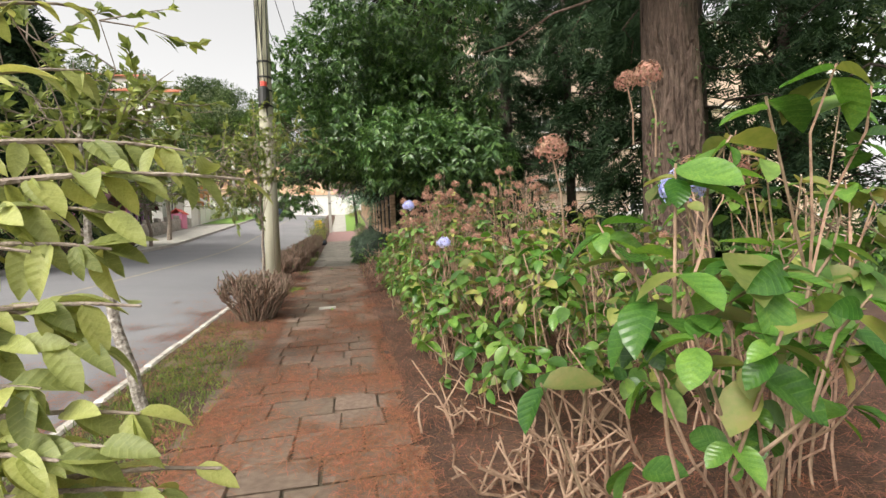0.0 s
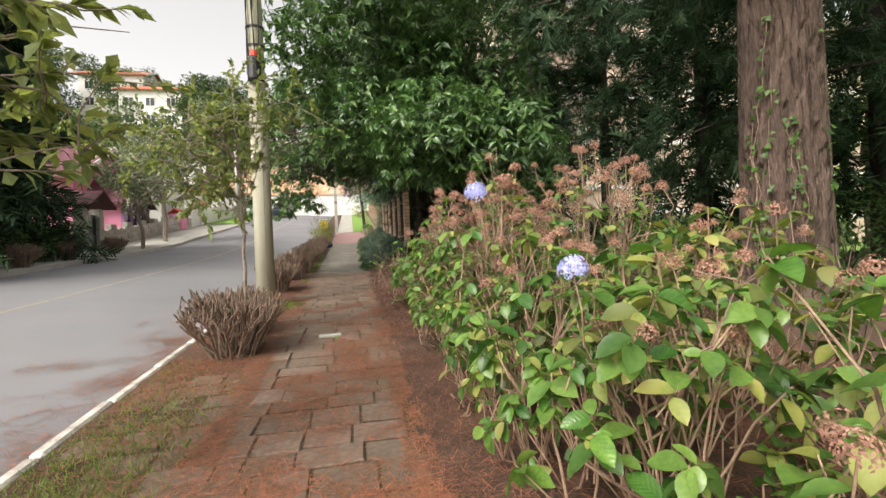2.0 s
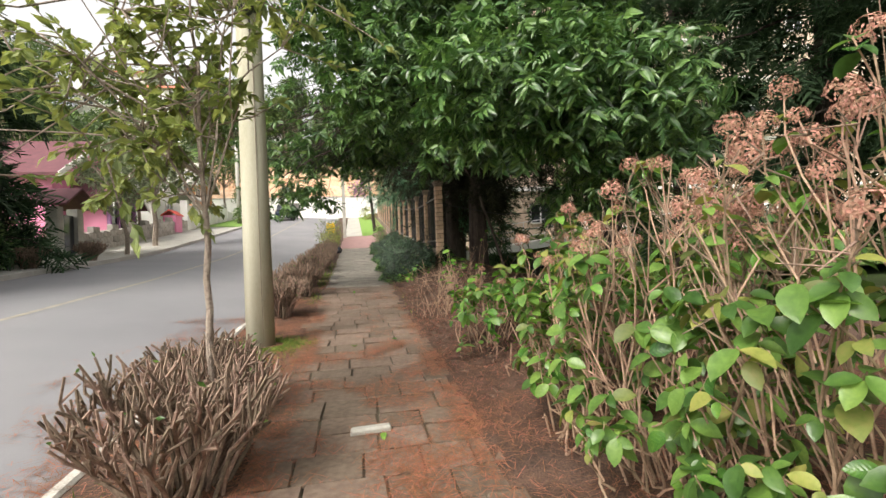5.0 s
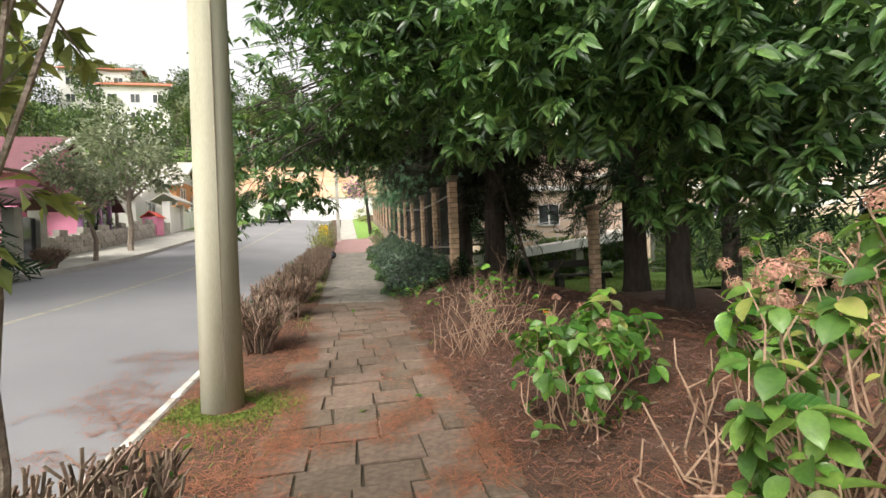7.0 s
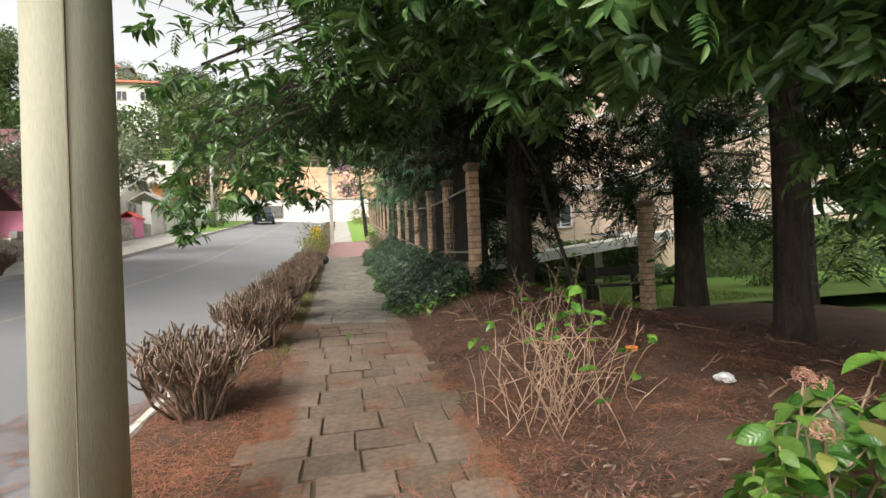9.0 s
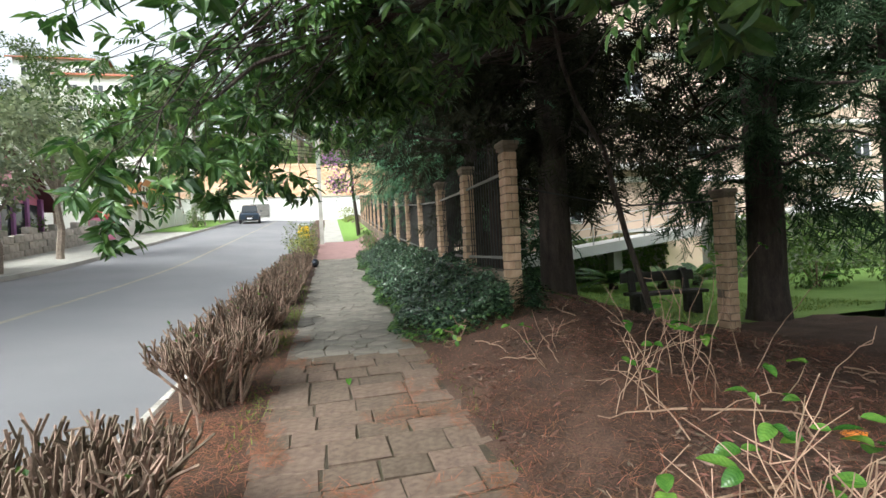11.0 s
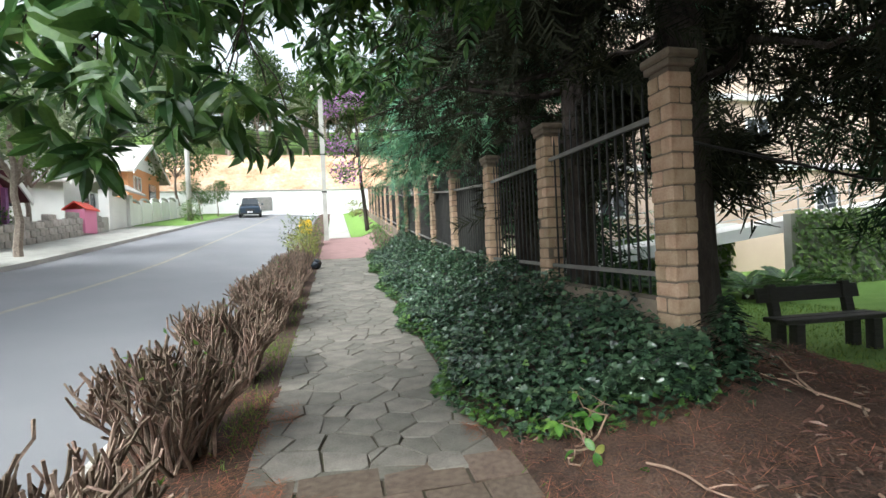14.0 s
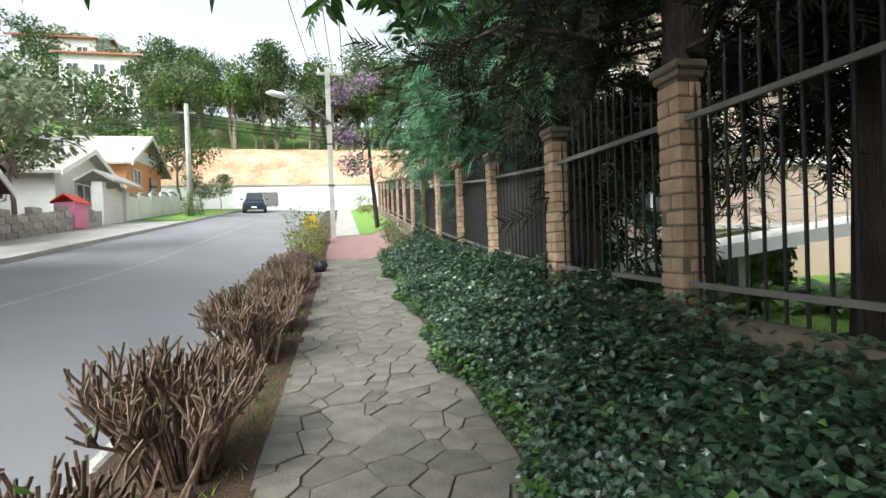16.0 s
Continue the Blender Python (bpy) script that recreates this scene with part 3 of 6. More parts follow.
def ptop(y):
    return float(np.interp(y, [16, 18.2, 20.1, 22.2, 28, 46], [3.42, 3.44, 3.48, 3.64, 4.22, 6.5]))


def fence_panel(y0, y1):
    ya, yb = y0 + 0.1, y1 - 0.1
    za, zb = ptop(y0), ptop(y1)
    p = thing("fence_panel", "dark iron railing panel with grey rails between brick pillars", "railing", (FX, (ya + yb) / 2, h(FX, y0)), "fence panels")
    for name, d0 in (("top_rail", -0.33), ("bottom_rail", -1.44)):
        a, b = np.array([FX - 0.03, ya, za + d0]), np.array([FX - 0.03, yb, zb + d0])
        g = Geo()
        g.add([a + (-.015, 0, -.018), a + (.015, 0, -.018), a + (.015, 0, .018), a + (-.015, 0, .018), b + (-.015, 0, -.018), b + (.015, 0, -.018), b + (.015, 0, .018), b + (-.015, 0, .018)],
              [[0, 1, 2, 3], [7, 6, 5, 4], [0, 4, 5, 1], [1, 5, 6, 2], [2, 6, 7, 3], [3, 7, 4, 0]])
        g.put(name, M["rail"], p)
    n = 14
    for k in range(n):
        f = (k + 0.5) / n
        y = ya + (yb - ya) * f
        zt = za * (1 - f) + zb * f
        top = zt - 0.22 + 0.3 * math.sin(math.pi * f)
        g = Geo().box((FX, y, (zt - 1.6 + top) / 2), (0.014, 0.015, top - zt + 1.6))
        g.tube([(FX, y, top), (FX, y, top + 0.09)], [0.011, 0.002], 4)
        g.put("bar", M["iron"], p)
    if y0 > 20:
        x0, x1 = FX + 0.025, FX + 0.035
        g = Geo().add([[x0, ya, za - 1.6], [x1, ya, za - 1.6], [x1, yb, zb - 1.6], [x0, yb, zb - 1.6], [x0, ya, za - 0.3], [x1, ya, za - 0.3], [x1, yb, zb - 0.3], [x0, yb, zb - 0.3]],
                      [[0, 3, 2, 1], [4, 5, 6, 7], [0, 1, 5, 4], [1, 2, 6, 5], [2, 3, 7, 6], [3, 0, 4, 7]])
        g.put("screen", M["screen"], p, "dull dark screen cloth behind the bars")
    g = Geo()
    a, b = h(FX, ya), h(FX, yb)
    g.add([[FX - .09, ya, a - .2], [FX + .09, ya, a - .2], [FX + .09, yb, b - .2], [FX - .09, yb, b - .2], [FX - .09, ya, za - 1.62], [FX + .09, ya, za - 1.62], [FX + .09, yb, zb - 1.62], [FX - .09, yb, zb - 1.62]],
          [[0, 3, 2, 1], [4, 5, 6, 7], [0, 1, 5, 4], [1, 2, 6, 5], [2, 3, 7, 6], [3, 0, 4, 7]])
    g.put("plinth", M["mortar"], p, "low dark concrete plinth")


for k, y in enumerate(PY):
    pillar(FX, y, h(FX, y) - 0.05, ptop(y))
    if k:
        fence_panel(PY[k - 1], y)
pillar(5.15, 16.1, h(5.15, 16.1) - 0.05, 2.72)
g = Geo().tube([(2.1, 16.3, 2.9), (3.6, 16.2, 2.6), (5.15, 16.1, 2.62)], 0.012, 5)
tagged(g.put("wire_strand", M["iron"]), "dark slack wire between two brick pillars", "wire")


# ---------------------------------------------------------------- bench
def park_bench():
    x, y = 6.0, 18.4
    z = h(x, y)
    p = thing("park_bench", "dark weathered timber park bench on the lawn", "bench", (x, y, z))

    def bx(name, c, s, rx=0):
        o = part(name, bevelled(s, 0.01), M["bench"], p)
        o.matrix_basis = pose(0, 0, 0, 0, 0, -4) @ pose(*c, rx)
    bx("seat_plank", (0, -0.11, 0.44), (1.6, 0.17, 0.06))
    bx("seat_plank", (0, 0.08, 0.44), (1.6, 0.17, 0.06))
    bx("back_plank", (0, 0.25, 0.74), (1.6, 0.05, 0.2), -10)
    for sx in (-0.58, 0.58):
        bx("back_post", (sx, 0.21, 0.6), (0.13, 0.09, 0.56), -10)
        bx("leg", (sx, -0.13, 0.2), (0.14, 0.12, 0.42))
        bx("leg", (sx, 0.14, 0.2), (0.14, 0.12, 0.42))


park_bench()


# ---------------------------------------------------------------- shrubs of the verge
def clipped_shrub(x, y, w, hgt, seed, leafy=6):
    r = np.random.default_rng(seed)
    z = h(x, y)
    p = thing("clipped_shrub", "bare brown twiggy shrub clipped flat on the soil verge", "shrub", (x, y, z), "clipped verge shrubs")
    old, twigs = Geo(), Geo()
    tips = []
    for k in range(70):
        a, q = r.uniform(0, 6.28), math.sqrt(r.uniform(0.02, 1))
        rad = w / 2 * q
        e = np.array([x + rad * math.cos(a), y + rad * math.sin(a), z + hgt * r.uniform(0.55, 0.82) * (1 - 0.22 * q * q)])
        s = np.array([x, y, z - 0.02]) + np.r_[(e[:2] - (x, y)) * 0.28 + r.normal(0, w * 0.06, 2), 0]
        m = s + (e - s) * (0.38, 0.38, 0.55) + r.normal(0, 0.035, 3)
        old.tube([s, m, e], [0.014, 0.012, 0.009], 5, False)
        for g in range(9):
            b = m + (e - m) * r.uniform(0.15, 1.0)
            d = np.r_[(e - s)[:2] * r.uniform(0.02, 0.22), 0] + np.r_[r.normal(0, 0.045, 2), r.uniform(0.07, 0.24)]
            t = b + d
            t[2] = min(t[2], z + hgt * r.uniform(0.86, 1.04) * (1 - 0.2 * q * q))
            bend = (b + t) / 2 + r.normal(0, 0.018, 3)
            twigs.tube([b, bend, t], [0.0085, 0.0085, 0.0075], 4, True)
            tips.append(t)
            if g % 3 == 0:
                twigs.tube([bend, bend + np.r_[r.normal(0, 0.04, 2), r.uniform(0.03, 0.1)]], [0.0065, 0.005], 4, True)
    old.put("branch", M["twig"], p)
    twigs.put("twig", M["twig"], p, "brown clipped twigs")
    tips = np.array(tips)
    pick = tips[r.integers(0, len(tips), leafy * 5)]
    lv = Geo().scatter(*LEAF_LOW, pick, r.normal(0, 1, (len(pick), 3)) + (0, 0, 0.4), r.normal(0, 1, (len(pick), 3)), r.uniform(0.025, 0.06, len(pick)))
    lv.put("leaf", M["hyd"], p, "few small green leaves")


for k, (x, y, w, hg) in enumerate([(-1.12, 7.75, 1.15, 0.88), (-1.25, 8.8, 0.85, 0.72), (-1.38, 13.0, 0.95, 0.8), (-1.32, 15.25, 1.1, 0.86), (-1.32, 16.9, 1.05, 0.84), (-1.27, 18.4, 1.05, 0.86),
                                   (-1.24, 20.55, 1.05, 0.88), (-1.27, 21.7, 0.95, 0.84), (-1.3, 23.1, 1.0, 0.8), (-1.3, 24.5, 0.95, 0.78), (-1.3, 25.8, 0.9, 0.78)]):
    clipped_shrub(x, y, w, hg, 100 + k)
for k, (x, y) in enumerate([(-9.7, 15.2), (-9.75, 16.6), (-9.7, 18.4), (-9.8, 21.0), (-9.7, 24.0)]):
    clipped_shrub(x, y, 1.0, 0.8, 150 + k, 2)


# ---------------------------------------------------------------- hydrangeas
HYD = []
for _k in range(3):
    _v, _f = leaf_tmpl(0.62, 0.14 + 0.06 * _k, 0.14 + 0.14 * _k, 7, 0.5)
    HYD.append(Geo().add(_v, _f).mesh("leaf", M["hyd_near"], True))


def bloom(g, c, rad, n, r):
    """A round head of small four-petalled florets."""
    d = r.normal(0, 1, (n, 3))
    d[:, 2] = np.abs(d[:, 2]) - 0.35
    d /= np.linalg.norm(d, axis=1, keepdims=True)
    pos = np.asarray(c) + d * rad * r.uniform(0.75, 1.05, (n, 1))
    side = np.cross(d, r.normal(0, 1, (n, 3)))
    for s in (-1, 1):
        g.scatter(*DIAMOND, pos, s * side, d, np.full(n, rad * 0.3))


def hydrangea(x, y, w, hgt, seed, density=1.0, size=0.13, single=0, dry=4, blue=(), yellow=0.3, label="", tips_at=(), bare=0.16, twiggy=0.12, faded=()):
    """A mound of woody stems, each ending in a whorl of paired leaves, a faded flower head or dry stalks; bare: share of the height with few leaves, twiggy: share of dry tips."""
    r = np.random.default_rng(seed)
    z = h(x, y)
    p = thing("hydrangea", label or "leafy hydrangea shrub with brown stems and faded flower heads", "shrub", (x, y, z), "hydrangeas along the path")
    stems, dead, whorls, heads, joints = Geo(), Geo(), [], [], []
    n = int(74 * density * w * max(0.8, hgt))
    ends = [np.array(t) for t in tips_at]
    for k in range(n):
        a, q = r.uniform(0, 6.28), math.sqrt(r.uniform(0, 1))
        dome = hgt * (1 - 0.42 * q * q)
        f = r.uniform(0.86, 1.0) if k % 5 < 2 else r.uniform(bare, 0.95)
        q = q if k % 5 < 2 else 0.7 + 0.3 * q
        ends.append(np.array([x + w / 2 * q * math.cos(a), y + w / 2 * q * math.sin(a), z + dome * f + r.normal(0, 0.04)]))
    for k, e in enumerate(ends):
        near = [q for q in joints if 0.08 < e[2] - q[2] < 0.6 and np.hypot(*(e - q)[:2]) < 0.28]
        if near and r.uniform() < 0.8:
            s = near[r.integers(0, len(near))]
            m1 = s + (e - s) * 0.4 + r.normal(0, 0.03, 3)
            m2 = s + (e - s) * 0.75 + r.normal(0, 0.025, 3)
            stems.tube([s, m1, m2, e], [0.005, 0.0045, 0.004, 0.003], 4, False)
        else:
            c = np.array([x, y, 0])
            s = np.r_[(c + (e - c) * r.uniform(0.1, 0.7))[:2] + r.normal(0, 0.05, 2), z - 0.03]
            rise = e[2] - s[2]
            m1 = np.r_[s[:2] + (e - s)[:2] * r.uniform(-0.1, 0.5), s[2] + rise * 0.36] + r.normal(0, 0.06, 3)
            m2 = np.r_[s[:2] + (e - s)[:2] * r.uniform(0.4, 0.9), s[2] + rise * 0.72] + r.normal(0, 0.05, 3)
            stems.tube([s, (s + m1) / 2 + r.normal(0, 0.02, 3), m1, (m1 + m2) / 2 + r.normal(0, 0.02, 3), m2, e], [0.0075, 0.007, 0.0065, 0.006, 0.005, 0.0036], 5, False)
            joints += [m1, (m1 + m2) / 2, m2]
        d = (e - m2) / (np.linalg.norm(e - m2) + 1e-9)
        upper = e[2] - z > 0.62 * hgt
        if upper and k >= len(tips_at) and r.uniform() < twiggy:
            for q in range(4):
                t = m2 + (e - m2) * r.uniform(0.2, 1.1) + r.normal(0, 0.07, 3)
                dead.tube([m2 + (e - m2) * r.uniform(0, 0.7), t], [0.0035, 0.002], 4, True)
        else:
            whorls.append((e, d, 1.0, upper))
        if e[2] - z > 0.68 * hgt:
            heads.append((e, d))
        if r.uniform() < 0.35 and m2[2] > z + bare * hgt:
            whorls.append((m2, d, 0.75, False))
    stems.put("stem", M["stem"], p, "woody tan stems")
    if dead.n:
        dead.put("twig", M["twig"], p, "dry brown flower stalks")
    r.shuffle(heads)
    flowering = [tuple(np.round(q, 3)) for q, _ in heads[:dry]]
    pos, fwd, ups, sc, old = [], [], [], [], []
    for e, d, big, upper in whorls:
        head = tuple(np.round(e, 3)) in flowering
        a0, count = r.uniform(0, 6.28), 3 if head else r.integers(3, 7)
        out = (e - (x, y, z + 0.35 * hgt)) / (0.5 * w + 0.2)
        axis = Vector(d * 0.5 + out * 0.6 + np.array([0, 0, 0.55])).normalized()
        u = axis.orthogonal().normalized()
        v = axis.cross(u)
        for q in range(count):
            a = a0 + 1.571 * q + r.normal(0, 0.25) + (0.78 if q > 3 else 0)
            o = u * math.cos(a) + v * math.sin(a) + axis * (0.25 - 0.12 * q + r.normal(0, 0.2))
            pos.append(e - d * (0.012 + 0.022 * (q // 2) + (0.07 if head else 0)))
            fwd.append(np.array(o) + (0, 0, -0.22))
            ups.append(np.array(axis) + r.normal(0, 0.28, 3))
            sc.append(size * big * r.uniform(0.45, 1.15) * (0.7 if head else 1.0))
            old.append(r.uniform() < (yellow + (0.35 if head else 0.12 if upper else -0.08)))
    pos, fwd, ups, sc, old = np.array(pos), np.array(fwd), np.array(ups), np.array(sc), np.array(old)
    lead = len(tips_at) * 5
    green = np.where(~old)[0]
    order = np.r_[green[green < lead], r.permutation(green[green >= lead])]
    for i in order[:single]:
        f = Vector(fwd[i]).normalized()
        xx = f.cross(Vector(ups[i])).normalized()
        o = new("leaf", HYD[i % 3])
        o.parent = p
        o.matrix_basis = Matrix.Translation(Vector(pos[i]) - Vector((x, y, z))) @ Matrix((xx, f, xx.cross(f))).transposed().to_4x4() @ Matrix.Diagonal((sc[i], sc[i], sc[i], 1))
    tm = leaf_tmpl(0.62, 0.18, 0.26, 5, 0.5)
    for idx, mat_name, lab in ((order[single:], "hyd", "green toothed leaves"), (np.where(old)[0], "hyd_far", "yellowing leaves")):
        if len(idx):
            Geo().scatter(*tm, pos[idx], fwd[idx], ups[idx], sc[idx]).put("foliage", M[mat_name], p, lab, True)
    for e, d in heads[:dry]:
        g = Geo()
        bloom(g, e + d * 0.02, r.uniform(0.035, 0.068), 80, r)
        g.put("flower_head", M["dry_flower"], p, "faded brown-pink flower head")
    for c in (*blue, *faded):
        g = Geo()
        bloom(g, c, 0.055, 170, r)
        g.put("flower_head", M["blue_flower" if c in blue else "dry_flower"], p, "lilac-blue flower head" if c in blue else "faded pink-brown flower head")
        Geo().tube([(c[0] + 0.06, c[1] + 0.05, c[2] - 0.3), (c[0] + 0.03, c[1], c[2] - 0.15), c], [0.004, 0.0035, 0.003], 5).put("flower_stem", M["stem"], p)


NEAR = "large green glossy-leaved hydrangea shrub with tan stems"
DRY = "tall hydrangea crowned with faded pink-brown flower heads"
TAN = "leafy hydrangea with dried tan flower heads"
hydrangea(1.55, 1.2, 0.75, 1.55, 11, 0.25, 0.155, 130, 0, [(1.22, 1.0, 1.63)], 0.1, NEAR, [(1.13, 0.91, 1.68), (1.30, 0.92, 1.75), (1.44, 0.95, 1.86), (1.57, 0.87, 1.92), (1.02, 1.08, 1.55), (1.04, 0.98, 1.48), (1.09, 0.86, 1.43), (1.26, 0.88, 1.47), (1.29, 0.77, 1.43), (1.05, 0.92, 1.36), (1.08, 0.81, 1.29), (1.22, 0.73, 1.30), (1.24, 0.83, 1.21), (1.46, 0.73, 1.36), (1.71, 0.89, 1.88), (0.89, 1.21, 1.09)], 0.55, faded=[(1.04, 1.39, 1.81), (1.75, 2.0, 2.28), (1.5, 1.5, 2.12)])
hydrangea(2.35, 1.9, 1.0, 2.0, 12, 0.45, 0.14, 60, 6, (), 0.3, NEAR, bare=0.55)
hydrangea(1.65, 2.6, 0.9, 1.15, 13, 0.7, 0.135, 110, 4, (), 0.15, NEAR, [(1.52, 2.61, 1.42), (1.74, 2.62, 1.56), (1.65, 2.43, 1.31), (1.57, 2.85, 1.49), (1.74, 2.41, 1.46), (1.59, 3.16, 1.55), (1.60, 2.54, 1.22), (0.94, 3.76, 0.71)], bare=0.45)
hydrangea(2.6, 3.2, 1.3, 1.35, 28, 0.7, 0.13, 0, 8, (), 0.4)
hydrangea(1.5, 3.6, 0.95, 1.3, 14, 1.0, 0.13, 110, 8, [(1.1, 3.49, 1.52)], 0.25)
hydrangea(2.6, 4.4, 1.3, 1.5, 15, 0.8, 0.13, 0, 16, (), 0.4)
hydrangea(1.45, 4.5, 1.0, 1.42, 27, 1.1, 0.12, 80, 10, [(0.92, 4.1, 1.87)], 0.3)
hydrangea(1.5, 5.3, 1.1, 1.65, 16, 1.1, 0.12, 80, 26, (), 0.25, DRY, twiggy=0.6)
hydrangea(1.65, 6.15, 1.25, 1.92, 17, 1.15, 0.115, 80, 52, (), 0.25, DRY, twiggy=0.6)
hydrangea(2.6, 5.9, 1.4, 2.05, 18, 0.8, 0.12, 0, 40, (), 0.4, DRY, twiggy=0.6)
hydrangea(1.5, 7.0, 1.15, 1.75, 19, 1.15, 0.115, 70, 26, (), 0.2, DRY, twiggy=0.6)
hydrangea(1.45, 7.85, 0.95, 1.45, 29, 1.1, 0.12, 60, 14, (), 0.1)
hydrangea(2.45, 7.5, 1.2, 1.6, 26, 0.6, 0.13, 0, 18, (), 0.2, TAN)
hydrangea(1.95, 8.6, 0.75, 1.35, 20, 0.55, 0.15, 90, 14, (), 0.12, TAN, bare=0.5)
hydrangea(1.3, 9.75, 0.85, 0.95, 21, 0.95, 0.125, 150, 3, (), 0.03, "low bright green hydrangea at the path's edge", bare=0.12)
hydrangea(1.85, 10.2, 0.8, 0.72, 22, 0.6, 0.165, 90, 1, (), 0.03, "sparse leafy hydrangea with pale stems")
hydrangea(1.2, 16.1, 0.45, 0.3, 25, 0.35, 0.09, 30, 0, (), 0.4, "small yellow-green seedling among the ivy", bare=0.1)


def bare_stems(x, y, w, hgt, n, seed):
    r = np.random.default_rng(seed)
    z = h(x, y)
    p = thing("cut_stems", "tangle of bare tan cut stems over needle litter", "shrub", (x, y, z), "bare cut stems")
    for k in range(n):
        s = np.array([x, y, z]) + np.r_[r.normal(0, w * 0.3, 2), -0.02]
        d = np.r_[r.normal(-0.12, 0.32, 2), r.uniform(0.3, 0.9)]
        e = s + d * hgt * r.uniform(0.4, 0.9)
        m = (s + e) / 2 + r.normal(0, 0.06, 3)
        g = Geo().tube([s, (s + m) / 2 + r.normal(0, 0.015, 3), m, (e + m) / 2 + r.normal(0, 0.03, 3), e], [0.009, 0.0085, 0.008, 0.006, 0.005], 6)
        t = m + r.normal(0, 0.1, 3) + (0, 0, 0.1)
        g.tube([m, t], [0.007, 0.005], 5)
        g.put("stem", M["stem"], p)


for k, (x, y, w, hg, n) in enumerate([(1.15, 1.75, 0.5, 0.7, 16), (1.2, 2.4, 0.5, 0.65, 18), (1.45, 1.95, 0.5, 0.8, 16), (1.7, 2.3, 0.6, 0.8, 14), (1.15, 3.2, 0.4, 0.6, 12), (1.2, 5.3, 0.4, 0.5, 12), (1.25, 7.6, 0.4, 0.55, 12), (1.45, 8.7, 0.4, 0.8, 9), (2.2, 9.2, 0.8, 0.9, 12), (2.6, 3.2, 1.0, 1.1, 24), (3.2, 5.0, 1.0, 1.1, 20)]):
    bare_stems(x, y, w, hg, n, 300 + k)


def sparse_shrub(x, y, n, spread, hgt, seed, leaves):
    """A fan of long thin bare stems with a few fresh leaves at the tips."""
    r = np.random.default_rng(seed)
    z = h(x, y)
    p = thing("bare_hydrangea", "nearly bare hydrangea with long pale stems and few fresh leaves", "shrub", (x, y, z), "bare hydrangeas")
    tips = []
    for k in range(n):
        a = r.uniform(0, 6.28)
        s = np.array([x, y, z - 0.03]) + np.r_[r.normal(0, 0.07 + 0.22 * spread, 2), 0]
        e = s + np.array([math.cos(a) * spread * r.uniform(0.2, 1), math.sin(a) * spread * r.uniform(0.2, 1), hgt * r.uniform(0.25, 1.05)])
        t = np.linspace(0, 1, 7)[:, None]
        pts = s + (e - s) * t + np.c_[np.sin(t * 3) * r.normal(0, 0.06), np.sin(t * 3) * r.normal(0, 0.06), np.sin(t * 3.14) * 0.08] + r.normal(0, 0.008, (7, 3))
        g = Geo().tube(pts, np.linspace(0.0042, 0.0018, 7), 5)
        for w in range(r.integers(0, 4)):
            k0 = r.integers(2, 6)
            q = pts[k0] + r.normal(0, 0.1, 3) + (0, 0, 0.12)
            g.tube([pts[k0], (pts[k0] + q) / 2 + r.normal(0, 0.015, 3), q], [0.0036, 0.003, 0.002], 4)
            tips.append(q)
        g.put("cane", M["stem"], p)
        tips.append(pts[-1])
    for k in range(leaves):
        c = tips[(k // 2) % len(tips)]
        a = r.uniform(0, 6.28)
        f = Vector((math.cos(a), math.sin(a), r.uniform(-0.2, 0.5))).normalized()
        xx = f.cross(Vector((r.normal(0, 0.3), r.normal(0, 0.3) - 0.4, 1))).normalized()
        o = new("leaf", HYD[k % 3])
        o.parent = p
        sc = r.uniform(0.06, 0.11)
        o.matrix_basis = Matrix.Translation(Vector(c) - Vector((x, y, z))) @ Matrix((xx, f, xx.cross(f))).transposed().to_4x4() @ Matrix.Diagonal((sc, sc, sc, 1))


sparse_shrub(1.25, 11.85, 50, 0.55, 0.9, 331, 50)
sparse_shrub(1.85, 13.25, 16, 0.65, 0.85, 332, 22)
sparse_shrub(2.3, 13.6, 10, 0.5, 0.95, 333, 14)
sparse_shrub(1.5, 14.6, 4, 0.35, 0.5, 334, 6)


# ---------------------------------------------------------------- trees
def crown_points(r, centre, radii, n, hollow=0.45, gaps=0.35):
    d = r.normal(0, 1, (n * 2, 3))
    d /= np.linalg.norm(d, axis=1, keepdims=True)
    rad = hollow + (1 - hollow) * r.uniform(0, 1, n * 2) ** 0.7
    pts = np.asarray(centre) + d * rad[:, None] * radii
    keep = np.array([noise.noise(Vector(q) * (2.2 / max(0.6, min(radii)))) for q in pts]) > -gaps
    return pts[keep][:n], d[keep][:n]


def limb(g, a, b, r0, r1, r, bend=0.15, sides=7, steps=5):
    a, b = np.asarray(a, float), np.asarray(b, float)
    t = np.linspace(0, 1, steps)[:, None]
    pts = a + (b - a) * t
    pts[1:-1] += r.normal(0, bend * np.linalg.norm(b - a) / steps, (steps - 2, 3))
    pts[:, 2] += np.sin(t[:, 0] * np.pi) * bend * np.linalg.norm(b - a) * 0.3
    g.tube(pts, np.linspace(r0, r1, steps), sides, False)
    return pts


